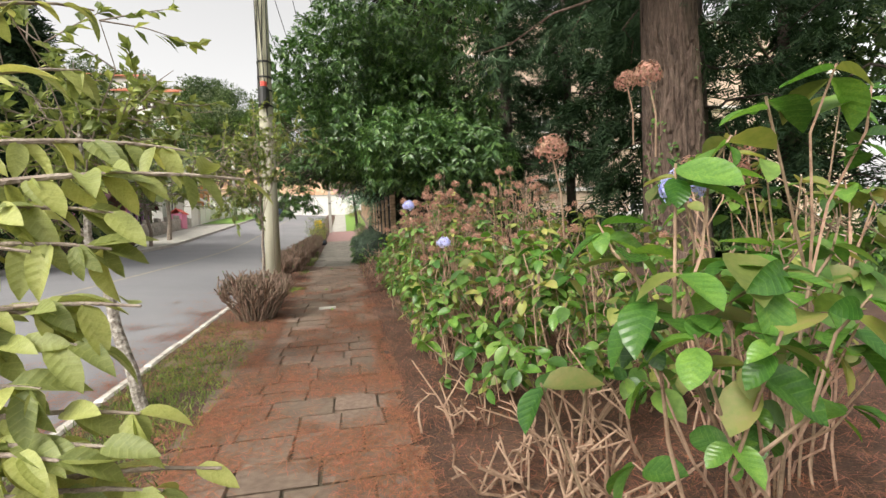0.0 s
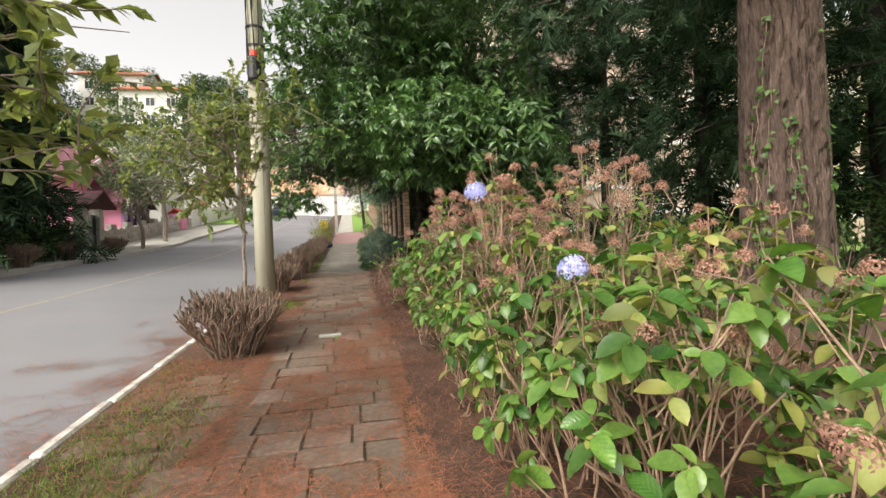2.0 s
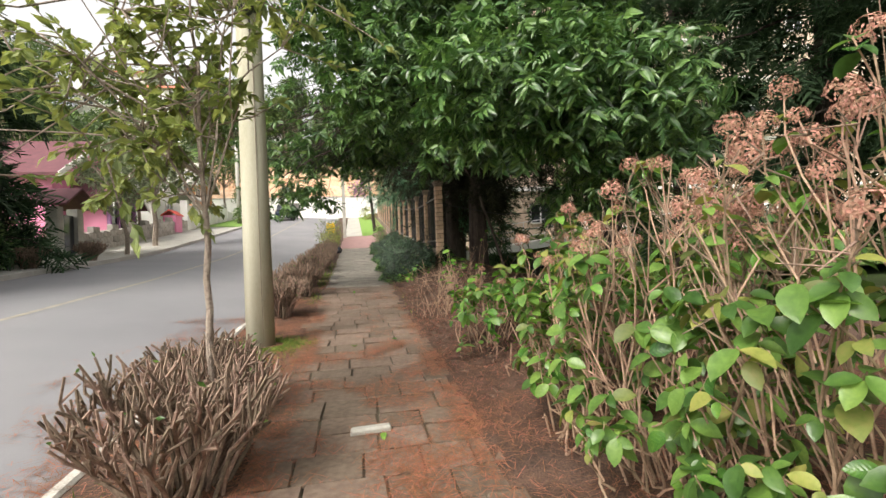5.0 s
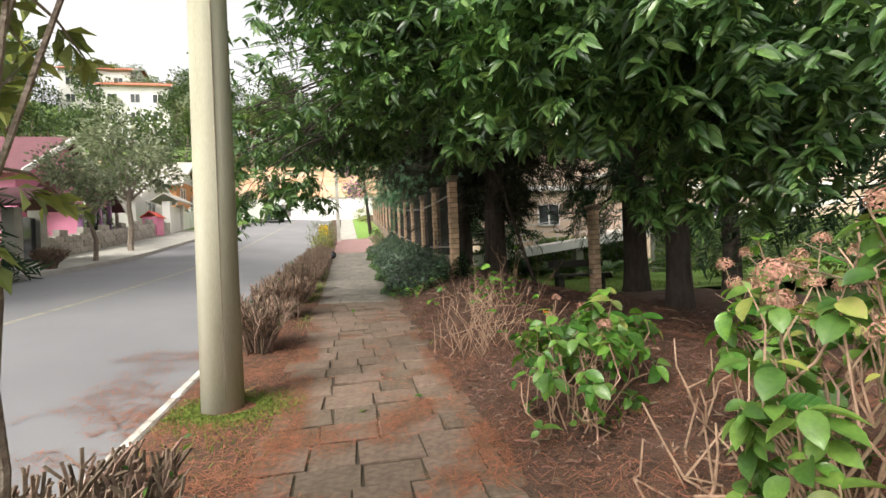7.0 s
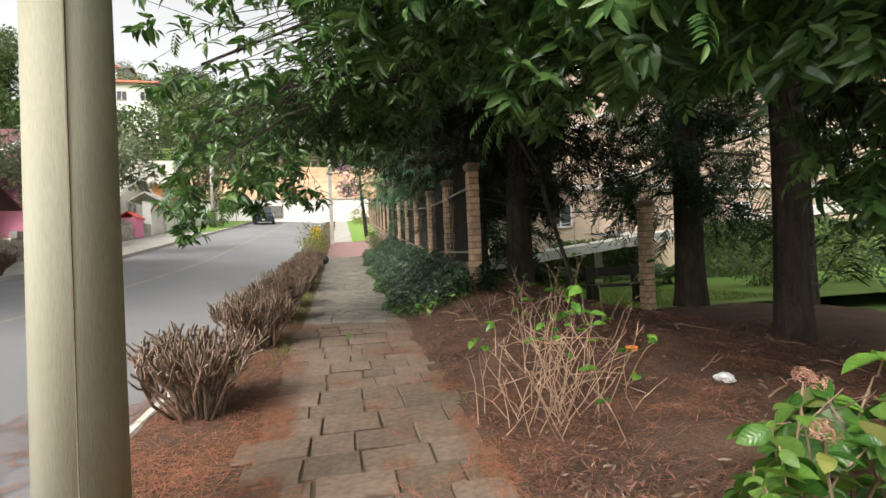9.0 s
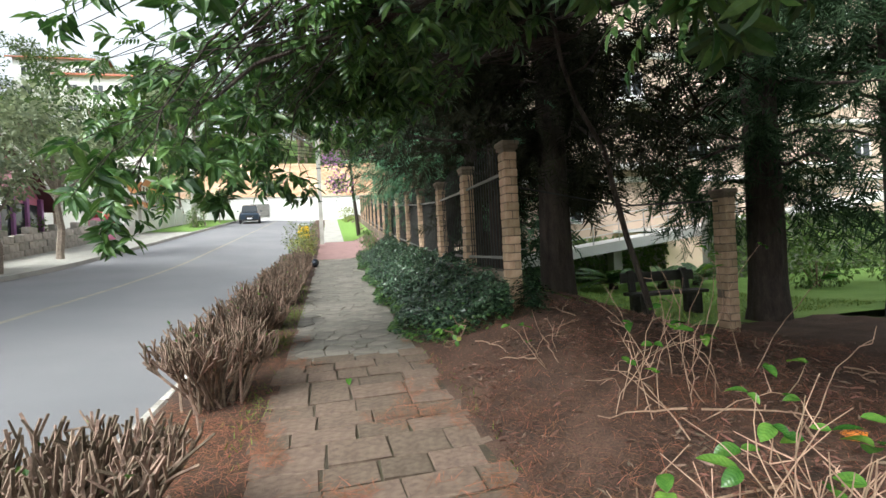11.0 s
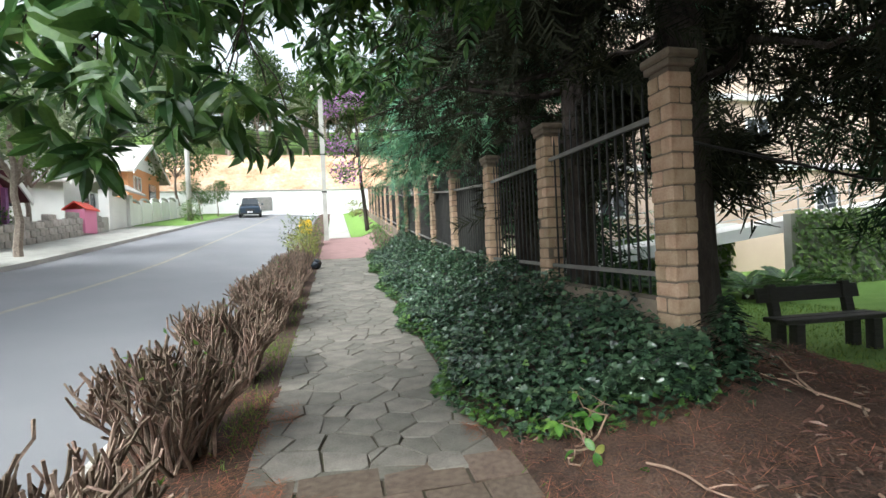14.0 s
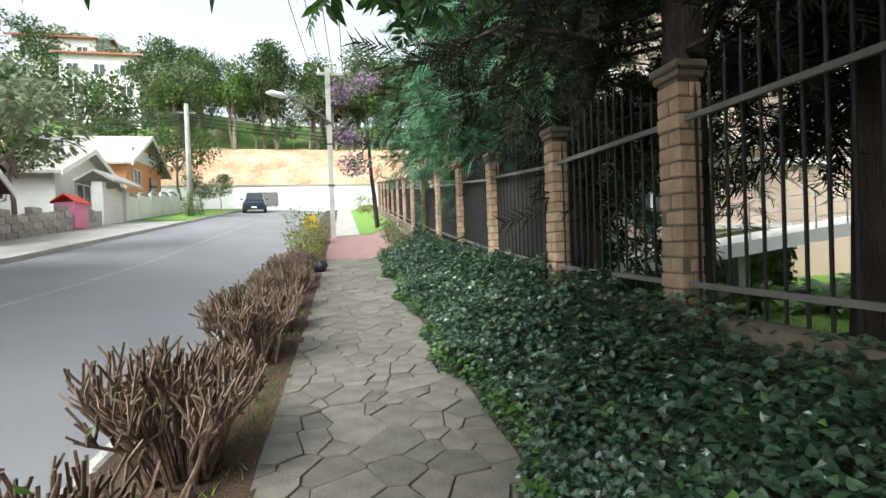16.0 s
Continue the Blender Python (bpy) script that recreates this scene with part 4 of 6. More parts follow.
def young_tree(x, y, hgt, seed, crown, label, n=420, size=0.09, mat="young_leaf", lean=(0, 0), rad=0.03, bark="pale_bark"):
    r = np.random.default_rng(seed)
    z = h(x, y)
    p = thing("street_tree", label, "tree", (x, y, z), "young street trees")
    top = np.array([x + lean[0], y + lean[1], z + hgt])
    g = Geo()
    limb(g, (x, y, z - 0.1), top, rad * 1.15, rad * 0.8, r, 0.06, 10, 9)
    lead = limb(g, top, (x - 0.06 + 0.9 * lean[0], y + 0.05, z + 2 * hgt), rad * 0.7, 0.006, r, 0.05, 6, 8)
    g.put("trunk", M[bark], p, "slim lichen-spotted trunk")
    b, lv, fw = Geo(), [], []
    for k in range(24):
        c, rad = crown[k % len(crown)]
        e = np.array(c) + r.normal(0, 0.55, 3) * rad
        pts = limb(b, lead[r.integers(0, 6)], e, 0.008, 0.003, r, 0.2, 5)
        for q in range(7):
            s = pts[r.integers(1, 5)]
            t = s + r.normal(0, 0.22, 3) + (0, 0, 0.05)
            b.tube([s, (s + t) / 2 + r.normal(0, 0.02, 3), t], [0.006, 0.005, 0.003], 4, False)
            for w in range(max(1, n // 190)):
                lv.append(s + (t - s) * r.uniform(0.3, 1.1))
                fw.append((t - s) + r.normal(0, 0.2, 3))
    b.put("branch", M["pale_bark"], p)
    lv, fw = np.array(lv), np.array(fw)
    Geo().scatter(*LEAF_LOW, lv, fw + (0, 0, -0.05), np.tile([0, 0, 1.0], (len(lv), 1)) + r.normal(0, 0.4, (len(lv), 3)), size * r.uniform(0.6, 1.2, len(lv))).put("crown", M[mat], p, "sparse yellow-green leaves")


young_tree(-1.33, 4.2, 1.45, 41, [((-1.9, 4.5, 2.2), 0.6), ((-1.5, 4.3, 2.8), 0.7), ((-1.1, 4.9, 2.6), 0.5), ((-2.4, 4.3, 2.3), 0.6), ((-2.2, 4.4, 2.9), 0.6)], "slim young street tree with lichen-white leaning trunk and thin crown", 2600, 0.13, lean=(-0.42, 0.1), rad=0.045, bark="white_bark")
young_tree(-1.0, 8.02, 1.6, 42, [((-1.6, 7.9, 2.7), 0.6), ((-2.0, 8.0, 2.5), 0.55), ((-1.3, 7.9, 3.3), 0.55), ((-0.65, 8.1, 3.4), 0.4), ((-2.1, 8.3, 3.1), 0.6)], "slim young street tree rising out of a clipped shrub", 3400, 0.095, rad=0.024)


def overhanging_branch():
    """The leafy branch that reaches towards the path from a tree beside the kerb."""
    x, y = -0.85, 0.95
    z = h(x, y)
    r = np.random.default_rng(51)
    p = thing("street_tree", "young street tree with pale drooping leaves beside the path", "tree", (x, y, z), "young street trees")
    g = Geo()
    limb(g, (x, y, z - 0.1), (x - 0.1, y, z + 1.5), 0.035, 0.03, r, 0.04, 8, 6)
    limb(g, (x - 0.1, y, z + 1.5), (x - 0.4, y + 0.3, z + 2.6), 0.03, 0.012, r, 0.1, 8, 6)
    g.put("trunk", M["pale_bark"], p)
    leaf = [Geo().add(*leaf_tmpl(0.42, 0.16 + 0.1 * q, 0.18 + 0.12 * q, 6, 0.42)).mesh("leaf", M["pale_leaf"], True) for q in range(3)]
    runs = [((-0.85, 0.95, 1.52), (-0.30, 0.98, 1.73), (0.14, 1.01, 1.67), 9), ((-0.85, 0.95, 1.60), (-0.38, 1.02, 1.81), (0.00, 1.09, 1.75), 8), ((-0.85, 0.95, 1.45), (-0.42, 0.96, 1.67), (-0.09, 0.98, 1.60), 10),
            ((-0.85, 0.95, 1.38), (-0.42, 0.95, 1.60), (-0.10, 0.96, 1.53), 9), ((-0.85, 0.95, 1.27), (-0.39, 0.93, 1.48), (-0.03, 0.90, 1.42), 9), ((-0.85, 0.95, 1.20), (-0.42, 0.93, 1.42), (-0.10, 0.90, 1.35), 10),
            ((-0.85, 0.95, 1.07), (-0.40, 0.93, 1.29), (-0.04, 0.90, 1.22), 9), ((-0.85, 0.95, 1.03), (-0.40, 0.90, 1.25), (-0.06, 0.85, 1.18), 10), ((-0.85, 0.95, 0.94), (-0.33, 0.94, 1.16), (0.09, 0.92, 1.09), 6),
            ((-0.85, 0.95, 1.03), (-0.44, 0.89, 1.25), (-0.13, 0.82, 1.18), 10), ((-0.85, 0.95, 1.14), (-0.47, 0.91, 1.35), (-0.18, 0.87, 1.29), 10), ((-0.85, 0.95, 1.26), (-0.47, 0.94, 1.48), (-0.18, 0.92, 1.41), 9),
            ((-0.85, 0.95, 1.45), (-0.49, 0.97, 1.67), (-0.24, 0.99, 1.60), 10), ((-0.85, 0.95, 0.93), (-0.38, 0.92, 1.15), (-0.00, 0.88, 1.08), 8), ((-0.85, 0.95, 1.38), (-0.49, 0.94, 1.60), (-0.22, 0.93, 1.53), 8),
            ((-0.85, 0.95, 1.6), (-0.5, 1.1, 1.95), (-0.3, 1.3, 2.0), 8), ((-0.85, 0.95, 1.6), (-0.6, 1.2, 2.2), (-0.4, 1.6, 2.3), 8)]
    for a, m, e, n in runs:
        b = Geo()
        t = np.linspace(0, 1, 9)[:, None]
        pts = (1 - t) ** 2 * np.array(a) + 2 * t * (1 - t) * np.array(m) + t * t * np.array(e)
        b.tube(pts, np.linspace(0.012, 0.003, 9), 6, False)
        b.put("branch", M["pale_bark"], p)
        d = np.array(e) - np.array(m)
        for k in range(n * 2):
            f = r.uniform(0.45, 1.0)
            q = (1 - f) ** 2 * np.array(a) + 2 * f * (1 - f) * np.array(m) + f * f * np.array(e)
            side = -1 if k % 2 else 1
            fw = Vector(d / np.linalg.norm(d) * r.uniform(0.3, 1.0) + np.array([r.normal(0, 0.35), side * r.uniform(0.1, 0.6), r.uniform(-1.0, 0.25)])).normalized()
            up = Vector((r.normal(0, 0.4), -0.5 + r.normal(0, 0.3), 1.0))
            xx = fw.cross(up).normalized()
            o = new("leaf", leaf[k % 3])
            o.parent = p
            sc = r.uniform(0.065, 0.115)
            o.matrix_basis = Matrix.Translation(Vector(q) - Vector((x, y, z))) @ Matrix((xx, fw, xx.cross(fw))).transposed().to_4x4() @ Matrix.Diagonal((sc, sc, sc, 1))


overhanging_branch()


def trunk_geo(x, y, z0, z1, r0, r1, r, sides=40, lean=(0, 0), ridge=0.05):
    """A ridged, tapering trunk with a flared foot."""
    zs = np.concatenate([[z0 - 0.3, z0, z0 + 0.2], np.linspace(z0 + 0.6, z1, 14)])
    V = []
    ph = r.uniform(0, 6.28, 4)
    for zz in zs:
        f = np.clip((zz - z0) / (z1 - z0), 0, 1)
        rad = r0 + (r1 - r0) * f + 0.18 * r0 * math.exp(-max(0, zz - z0) / 0.25)
        a = np.arange(sides) * 2 * np.pi / sides
        rr = rad * (1 + ridge * np.sin(5 * a + ph[0] + zz) + ridge * 0.7 * np.sin(9 * a + ph[1] - zz * 1.7) + r.normal(0, 0.02, sides))
        V.append(np.stack([x + lean[0] * f + rr * np.cos(a), y + lean[1] * f + rr * np.sin(a), np.full(sides, zz)], -1))
    k = len(zs)
    i, j = np.meshgrid(np.arange(k - 1), np.arange(sides), indexing="ij")
    j2 = (j + 1) % sides
    q = np.stack([i * sides + j, i * sides + j2, (i + 1) * sides + j2, (i + 1) * sides + j], -1).reshape(-1, 4)
    return Geo().add(np.concatenate(V), q)


def plated_trunk(x, y, z0, z1, r0, r1, seed):
    """A thick pine trunk whose bark is broken into long plates by deep fissures."""
    sides, rows = 150, 240
    a = np.arange(sides) * 2 * np.pi / sides
    zs = np.concatenate([[z0 - 0.3], np.linspace(z0, z0 + 4.5, rows - 20), np.linspace(z0 + 4.8, z1, 19)])
    V = []
    for zz in zs:
        f = np.clip((zz - z0) / (z1 - z0), 0, 1)
        rad = r0 + (r1 - r0) * f + 0.16 * r0 * math.exp(-max(0, zz - z0) / 0.3)
        d = []
        for q in a:
            v = Vector((math.cos(q) * 5.5, math.sin(q) * 5.5, zz * 1.25 + seed))
            w = Vector((math.cos(q) * 13, math.sin(q) * 13, zz * 6 + seed))
            crack = abs(noise.noise(v + Vector((0, 0, 0.4 * noise.noise(w)))))
            d.append(0.085 * min(1.0, crack * 5) + 0.014 * noise.noise(w) + 0.006 * noise.noise(w * 3))
        rr = rad - 0.035 + np.array(d)
        V.append(np.stack([x + rr * np.cos(a), y + rr * np.sin(a), np.full(sides, zz)], -1))
    i, j = np.meshgrid(np.arange(len(zs) - 1), np.arange(sides), indexing="ij")
    j2 = (j + 1) % sides
    q = np.stack([i * sides + j, i * sides + j2, (i + 1) * sides + j2, (i + 1) * sides + j], -1).reshape(-1, 4)
    return Geo().add(np.concatenate(V), q)


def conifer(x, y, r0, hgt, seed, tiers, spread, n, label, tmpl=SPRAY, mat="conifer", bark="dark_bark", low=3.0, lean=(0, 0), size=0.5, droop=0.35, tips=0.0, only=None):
    """A tall conifer: trunk, whorled drooping limbs, needle sprays."""
    r = np.random.default_rng(seed)
    z = h(x, y)
    p = thing("conifer_tree", label, "tree", (x, y, z), "garden conifers")
    if r0 > 0.4:
        plated_trunk(x, y, z, z + hgt, r0, r0 * 0.35, seed).put("trunk", M[bark], p, "thick plated reddish bark", True)
    else:
        trunk_geo(x, y, z, z + hgt, r0, r0 * 0.35, r, 40, lean).put("trunk", M[bark], p, "dark ridged trunk", True)
    g, pos, fw = Geo(), [], []
    for k in range(tiers):
        f = (k + r.uniform(0, 1)) / tiers
        zz = z + low + (hgt - low) * f
        a = k * 2.4 + r.uniform(-0.5, 0.5)
        L = spread * (1 - 0.75 * f) * r.uniform(0.6, 1.1)
        s = np.array([x + lean[0] * f, y + lean[1] * f, zz])
        d = np.array([math.cos(a), math.sin(a), 0.1])
        if only is not None and not only(s + d * L):
            L *= 0.25
        e = s + d * L + (0, 0, -droop * L)
        pts = limb(g, s, e, 0.045, 0.01, r, 0.2, 5, 6)
        m = max(4, int(n / tiers))
        u = r.uniform(0.2, 1.05, m)
        q = s + (e - s) * u[:, None] + r.normal(0, 0.2, (m, 3)) * (0.4 + L * 0.2)
        q[:, 2] -= np.abs(r.normal(0, 0.22, m))
        pos.append(q)
        fw.append(d * 0.8 + r.normal(0, 0.55, (m, 3)) + (0, 0, -0.45))
    g.put("limb", M[bark], p)
    pos, fw = np.concatenate(pos), np.concatenate(fw)
    pick = r.uniform(0, 1, len(pos)) < tips
    up = np.tile([0, 0, 1.0], (len(pos), 1)) + r.normal(0, 0.5, (len(pos), 3))
    sc = size * r.uniform(0.6, 1.2, len(pos))
    for sel, mt, lab in ((~pick, mat, "dark needle sprays"), (pick, "cypress", "blue-green needle tips")):
        if sel.any():
            Geo().scatter(*tmpl, pos[sel], fw[sel], up[sel], sc[sel]).put("crown", M[mt], p, lab)


# big pine among the hydrangeas, and the row behind the fence
conifer(6.35, 7.4, 0.52, 17, 61, 46, 4.5, 3400, "massive pine with thick ridged reddish-brown bark", bark="bark", low=5.2)
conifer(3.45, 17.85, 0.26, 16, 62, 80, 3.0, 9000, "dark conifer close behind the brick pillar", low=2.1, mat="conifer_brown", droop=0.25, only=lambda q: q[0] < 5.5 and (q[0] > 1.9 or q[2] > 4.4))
conifer(8.8, 9.5, 0.2, 14, 65, 30, 3.0, 2200, "slender dark conifer behind the hydrangeas", low=3.0)
conifer(10.5, 6.0, 0.25, 15, 66, 30, 3.5, 1200, "slender dark conifer behind the hydrangeas", low=3.5, lean=(2.5, 0))
conifer(6.6, 16.75, 0.27, 16, 67, 80, 1.9, 5500, "dark conifer with drooping sprays beside the lawn", low=2.0, droop=0.3)
conifer(9.0, 16.4, 0.2, 15, 63, 70, 2.5, 6000, "dark conifer at the edge of the needle bed", low=3.3, droop=0.25)
for k, y in enumerate((19.3, 21.6, 24.0, 26.3)):
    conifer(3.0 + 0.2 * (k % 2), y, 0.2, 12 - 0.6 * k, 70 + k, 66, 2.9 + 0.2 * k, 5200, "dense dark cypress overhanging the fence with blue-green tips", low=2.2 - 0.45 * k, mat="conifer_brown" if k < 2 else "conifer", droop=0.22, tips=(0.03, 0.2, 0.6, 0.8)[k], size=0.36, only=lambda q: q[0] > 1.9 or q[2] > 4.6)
conifer(3.4, 28.8, 0.2, 9, 75, 50, 3.4, 4500, "dense cypress overhanging the fence with blue-green tips", low=1.0, droop=0.2, tips=0.75, size=0.45, only=lambda q: q[0] > 1.9 or q[2] > 4.8)
for k, (x, y, lo, n) in enumerate([(4.6, 25.0, 1.4, 2200), (9.9, 13.0, 1.8, 3400), (12.6, 10.6, 1.6, 2600)]):
    conifer(x, y, 0.2, 12, 85 + k, 46, 3.0, n, "dark dense conifer in the shaded garden", SPRAY_B, low=lo, size=0.6)


def broadleaf():
    """The spreading tree that arches over the footpath."""
    x, y = 4.9, 13.15
    z = h(x, y)
    r = np.random.default_rng(81)
    p = thing("broadleaf_tree", "spreading evergreen tree with glossy drooping leaves arching over the path", "tree", (x, y, z))
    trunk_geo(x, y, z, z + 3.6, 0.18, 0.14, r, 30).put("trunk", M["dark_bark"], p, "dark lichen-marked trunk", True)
    # blobs above z 5.5 are thickened or added to cast shade on path and bed
    blobs = [((1.9, 10.4, 3.7), (1.3, 1.5, 1.0), 800), ((3, 9.8, 3.5), (1.2, 1.2, 0.9), 480), ((1, 12.4, 4.5), (1.6, 1.8, 1.1), 800), ((-0.7, 13.5, 4.6), (1.5, 1.5, 1.1), 80), ((-1.7, 14.6, 4.3), (0.9, 1.3, 1.0), 16),
             ((-1.1, 15.2, 4.7), (1.6, 1.1, 0.8), 62), ((0.8, 12.8, 6.2), (2.4, 2.4, 1.5), 1500), ((2.8, 12.2, 5.2), (2.0, 2.2, 1.6), 1100), ((2, 10.8, 7.6), (2.6, 2.4, 1.8), 1300), ((0.4, 15.4, 6.2), (2.3, 1.8, 0.9), 400), ((-1.6, 15.9, 3.6), (0.9, 0.8, 0.6), 36), ((-1, 15.3, 3.3), (0.5, 0.6, 0.4), 30), ((-0.7, 16.5, 4.2), (1.2, 0.9, 0.6), 66), ((-0.2, 15.6, 4.4), (1.2, 1.0, 0.5), 150),
             ((3.8, 11, 3.2), (1.0, 1.2, 0.9), 260), ((0.6, 14.6, 4.3), (1.2, 1.2, 0.6), 220), ((-2, 16.1, 4), (0.8, 0.7, 0.6), 48), ((-0.75, 15.96, 2.98), (0.42, 0.35, 0.28), 15), ((-1.05, 16, 3.1), (0.4, 0.35, 0.3), 9), ((-1.35, 14.6, 2.95), (0.5, 0.5, 0.4), 15), ((-1.5, 14.2, 2.8), (0.45, 0.5, 0.5), 14),
             ((3.32, 10.15, 2.50), (0.8, 0.7, 0.5), 110), ((1.90, 10.34, 3.17), (0.6, 0.5, 0.45), 70), ((3.47, 9.71, 2.95), (0.7, 0.6, 0.5), 90), ((2.95, 10.84, 2.40), (0.6, 0.5, 0.4), 50), ((1.41, 12.07, 3.27), (0.7, 0.6, 0.4), 70), ((2.82, 10.45, 3.49), (0.8, 0.7, 0.5), 110),
             ((-0.43, 16.92, 4.42), (0.9, 0.8, 0.5), 130), ((0.32, 16.75, 4.33), (0.9, 0.8, 0.5), 150), ((-1.00, 17.16, 4.27), (0.7, 0.7, 0.45), 60), ((0.18, 18.32, 4.24), (0.8, 0.7, 0.5), 90), ((0.79, 16.33, 4.26), (0.8, 0.8, 0.5), 120),
             ((3.9, 14.2, 5.8), (1.6, 1.4, 0.8), 180), ((2.5, 14.9, 5.8), (1.4, 1.4, 0.8), 280),
             # the z 7.4 blob is crown largely out of view, added to shade the bed
             ((1.5, 13.6, 7.4), (2.6, 2.2, 1.0), 800), ((-2.26, 15.59, 2.74), (0.4, 0.35, 0.55), 30), ((-2.09, 15.44, 3.15), (0.4, 0.4, 0.4), 22), ((-1.5, 16.2, 3.0), (0.35, 0.3, 0.3), 18)]
    limbs, allp, alld = Geo(), [], []
    fork = np.array([x, y, z + 3.5])
    for c, rad, n in blobs:
        small = rad[0] < 0.55
        if small:
            hub = np.array([0.6, c[1] - 1.2, 4.7])
            limb(limbs, fork, hub, 0.03, 0.014, r, 0.15, 6, 5)
            mid = np.array([c[0] * 0.6, c[1] - 0.1, c[2] + 0.9])
            limb(limbs, hub, mid, 0.014, 0.008, r, 0.15, 5, 5)
            main = limb(limbs, mid, c, 0.008, 0.004, r, 0.25, 5, 7)
        else:
            main = limb(limbs, fork, c, 0.038, 0.014, r, 0.25, 7, 7)
        pts, d = crown_points(r, c, np.array(rad), n, 0.35, 0.3)
        for q in pts[:4 if small else 14]:
            limb(limbs, main[4], q, 0.004 if small else 0.011, 0.003, r, 0.2, 4, 4)
        allp.append(pts)
        alld.append(d)
    limbs.put("limb", M["dark_bark"], p)
    pos, d = np.concatenate(allp), np.concatenate(alld)
    fw = d * (1, 1, 0.3) + r.normal(0, 0.35, d.shape) + (0, 0, -0.45)
    up = np.tile([0, 0, 1.0], (len(pos), 1)) + r.normal(0, 0.25, d.shape)
    kind = r.uniform(0, 1, len(pos))
    for sel, tm, sz in ((kind < 0.93, WHORL, 0.18), (kind >= 0.93, FEATHER, 0.24)):
        Geo().scatter(*tm, pos[sel], fw[sel], up[sel], sz * r.uniform(0.7, 1.2, sel.sum())).put("crown", M["broad"], p, "glossy drooping leaves")


broadleaf()
g = Geo()
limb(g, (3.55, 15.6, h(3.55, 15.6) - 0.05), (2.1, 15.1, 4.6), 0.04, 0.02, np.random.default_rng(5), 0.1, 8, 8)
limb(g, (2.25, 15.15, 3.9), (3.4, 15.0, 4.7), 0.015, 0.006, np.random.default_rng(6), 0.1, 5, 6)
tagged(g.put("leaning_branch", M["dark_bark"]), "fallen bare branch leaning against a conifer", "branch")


# ---------------------------------------------------------------- ivy bank
def ivy_bed():
    r = np.random.default_rng(91)
    n = 44000
    y = r.uniform(15.75, 29.0, n)
    left = 0.66 + 0.1 * np.sin(y * 2.1) + 0.06 * np.sin(y * 5.3)
    left = left + np.clip((17.0 - y) / 1.25, 0, 1) ** 1.5 * 0.95
    u = r.uniform(0, 1, n)
    right = np.interp(y, [15.75, 16.5, 17.2, 29], [1.7, 1.95, 2.0, 1.95])
    x = left + (right - left) * u
    thick = (0.28 + 0.14 * np.clip((u - 0.5) / 0.4, 0, 1)) * np.clip(u / 0.14, 0, 1) ** 0.6 * (1 + 0.25 * np.sin(x * 5 + y * 3) * np.sin(y * 2.3 - x * 4))
    z = H(x, y) + thick * r.uniform(0.35, 1.05, n) + 0.01
    a = r.uniform(0, 6.28, n)
    f = np.stack([np.cos(a) - 0.5, np.sin(a) - 0.3, r.uniform(-0.6, 0.25, n)], -1)
    up = np.tile([-0.35, -0.2, 1.0], (n, 1)) + r.normal(0, 0.35, (n, 3))
    new_leaf = r.uniform(0, 1, n) < np.where(u < 0.09, 0.55, 0.012)
    root = thing("ivy_bed", "dense dark glossy ivy covering the bank below the fence", "ivy", (1.4, 20, h(1.4, 20)))
    pos = np.stack([x, y, z], -1)
    Geo().scatter(*IVY, pos[~new_leaf], f[~new_leaf], up[~new_leaf], r.uniform(0.036, 0.075, (~new_leaf).sum())).put("foliage", M["ivy"], root, "dark glossy ivy leaves")
    Geo().scatter(*IVY, pos[new_leaf], f[new_leaf], up[new_leaf], r.uniform(0.035, 0.065, new_leaf.sum())).put("new_growth", M["ivy_new"], root, "bright green new ivy leaves at the edge")
    # ivy at the foot of the corner conifer and pillar
    n = 800
    a, rr = r.uniform(0, 6.28, n), np.abs(r.normal(0, 0.12, n))
    px, py = 2.12 + np.cos(a) * rr, 16.02 + np.sin(a) * rr
    pz = H(px, py) + r.uniform(0.0, 0.6, n) * np.exp(-rr * 3)
    Geo().scatter(*IVY, np.stack([px, py, pz], -1), np.stack([np.cos(a), np.sin(a) - 0.4, -0.3 + 0 * a], -1), np.stack([np.cos(a), np.sin(a), 0.5 + 0 * a], -1), r.uniform(0.04, 0.07, n)).put("climber", M["ivy"], root)


ivy_bed()


def pine_ivy():
    """Thin ivy runners climbing the big pine."""
    r = np.random.default_rng(92)
    p = thing("climbing_ivy", "thin ivy runners climbing the bark of the big pine", "ivy", (6.35, 7.4, h(6.35, 7.4)))
    st, pos, out = Geo(), [], []
    for k in range(7):
        a = r.uniform(3.0, 5.4)
        zz = np.linspace(0, r.uniform(2.2, 4.4), 18)
        aa = a + np.cumsum(r.normal(0, 0.06, 18))
        rad = 0.585 - 0.02 * zz + 0.09 * np.exp(-zz / 0.3)
        pts = np.stack([6.35 + rad * np.cos(aa), 7.4 + rad * np.sin(aa), h(6.35, 7.4) + zz], -1)
        st.tube(pts, 0.006, 5)
        for q in range(34):
            i = r.integers(0, 18)
            pos.append(pts[i] + r.normal(0, 0.05, 3) * (0.6, 0.6, 1))
            out.append((math.cos(aa[i]), math.sin(aa[i]), 0.3))
    st.put("runner", M["twig"], p)
    pos, out = np.array(pos), np.array(out)
    Geo().scatter(*IVY, pos + out * 0.02, r.normal(0, 0.6, pos.shape) + (0, 0, -0.6), out + r.normal(0, 0.25, pos.shape), r.uniform(0.05, 0.1, len(pos))).put("foliage", M["ivy_new"], p, "small green ivy leaves")


pine_ivy()


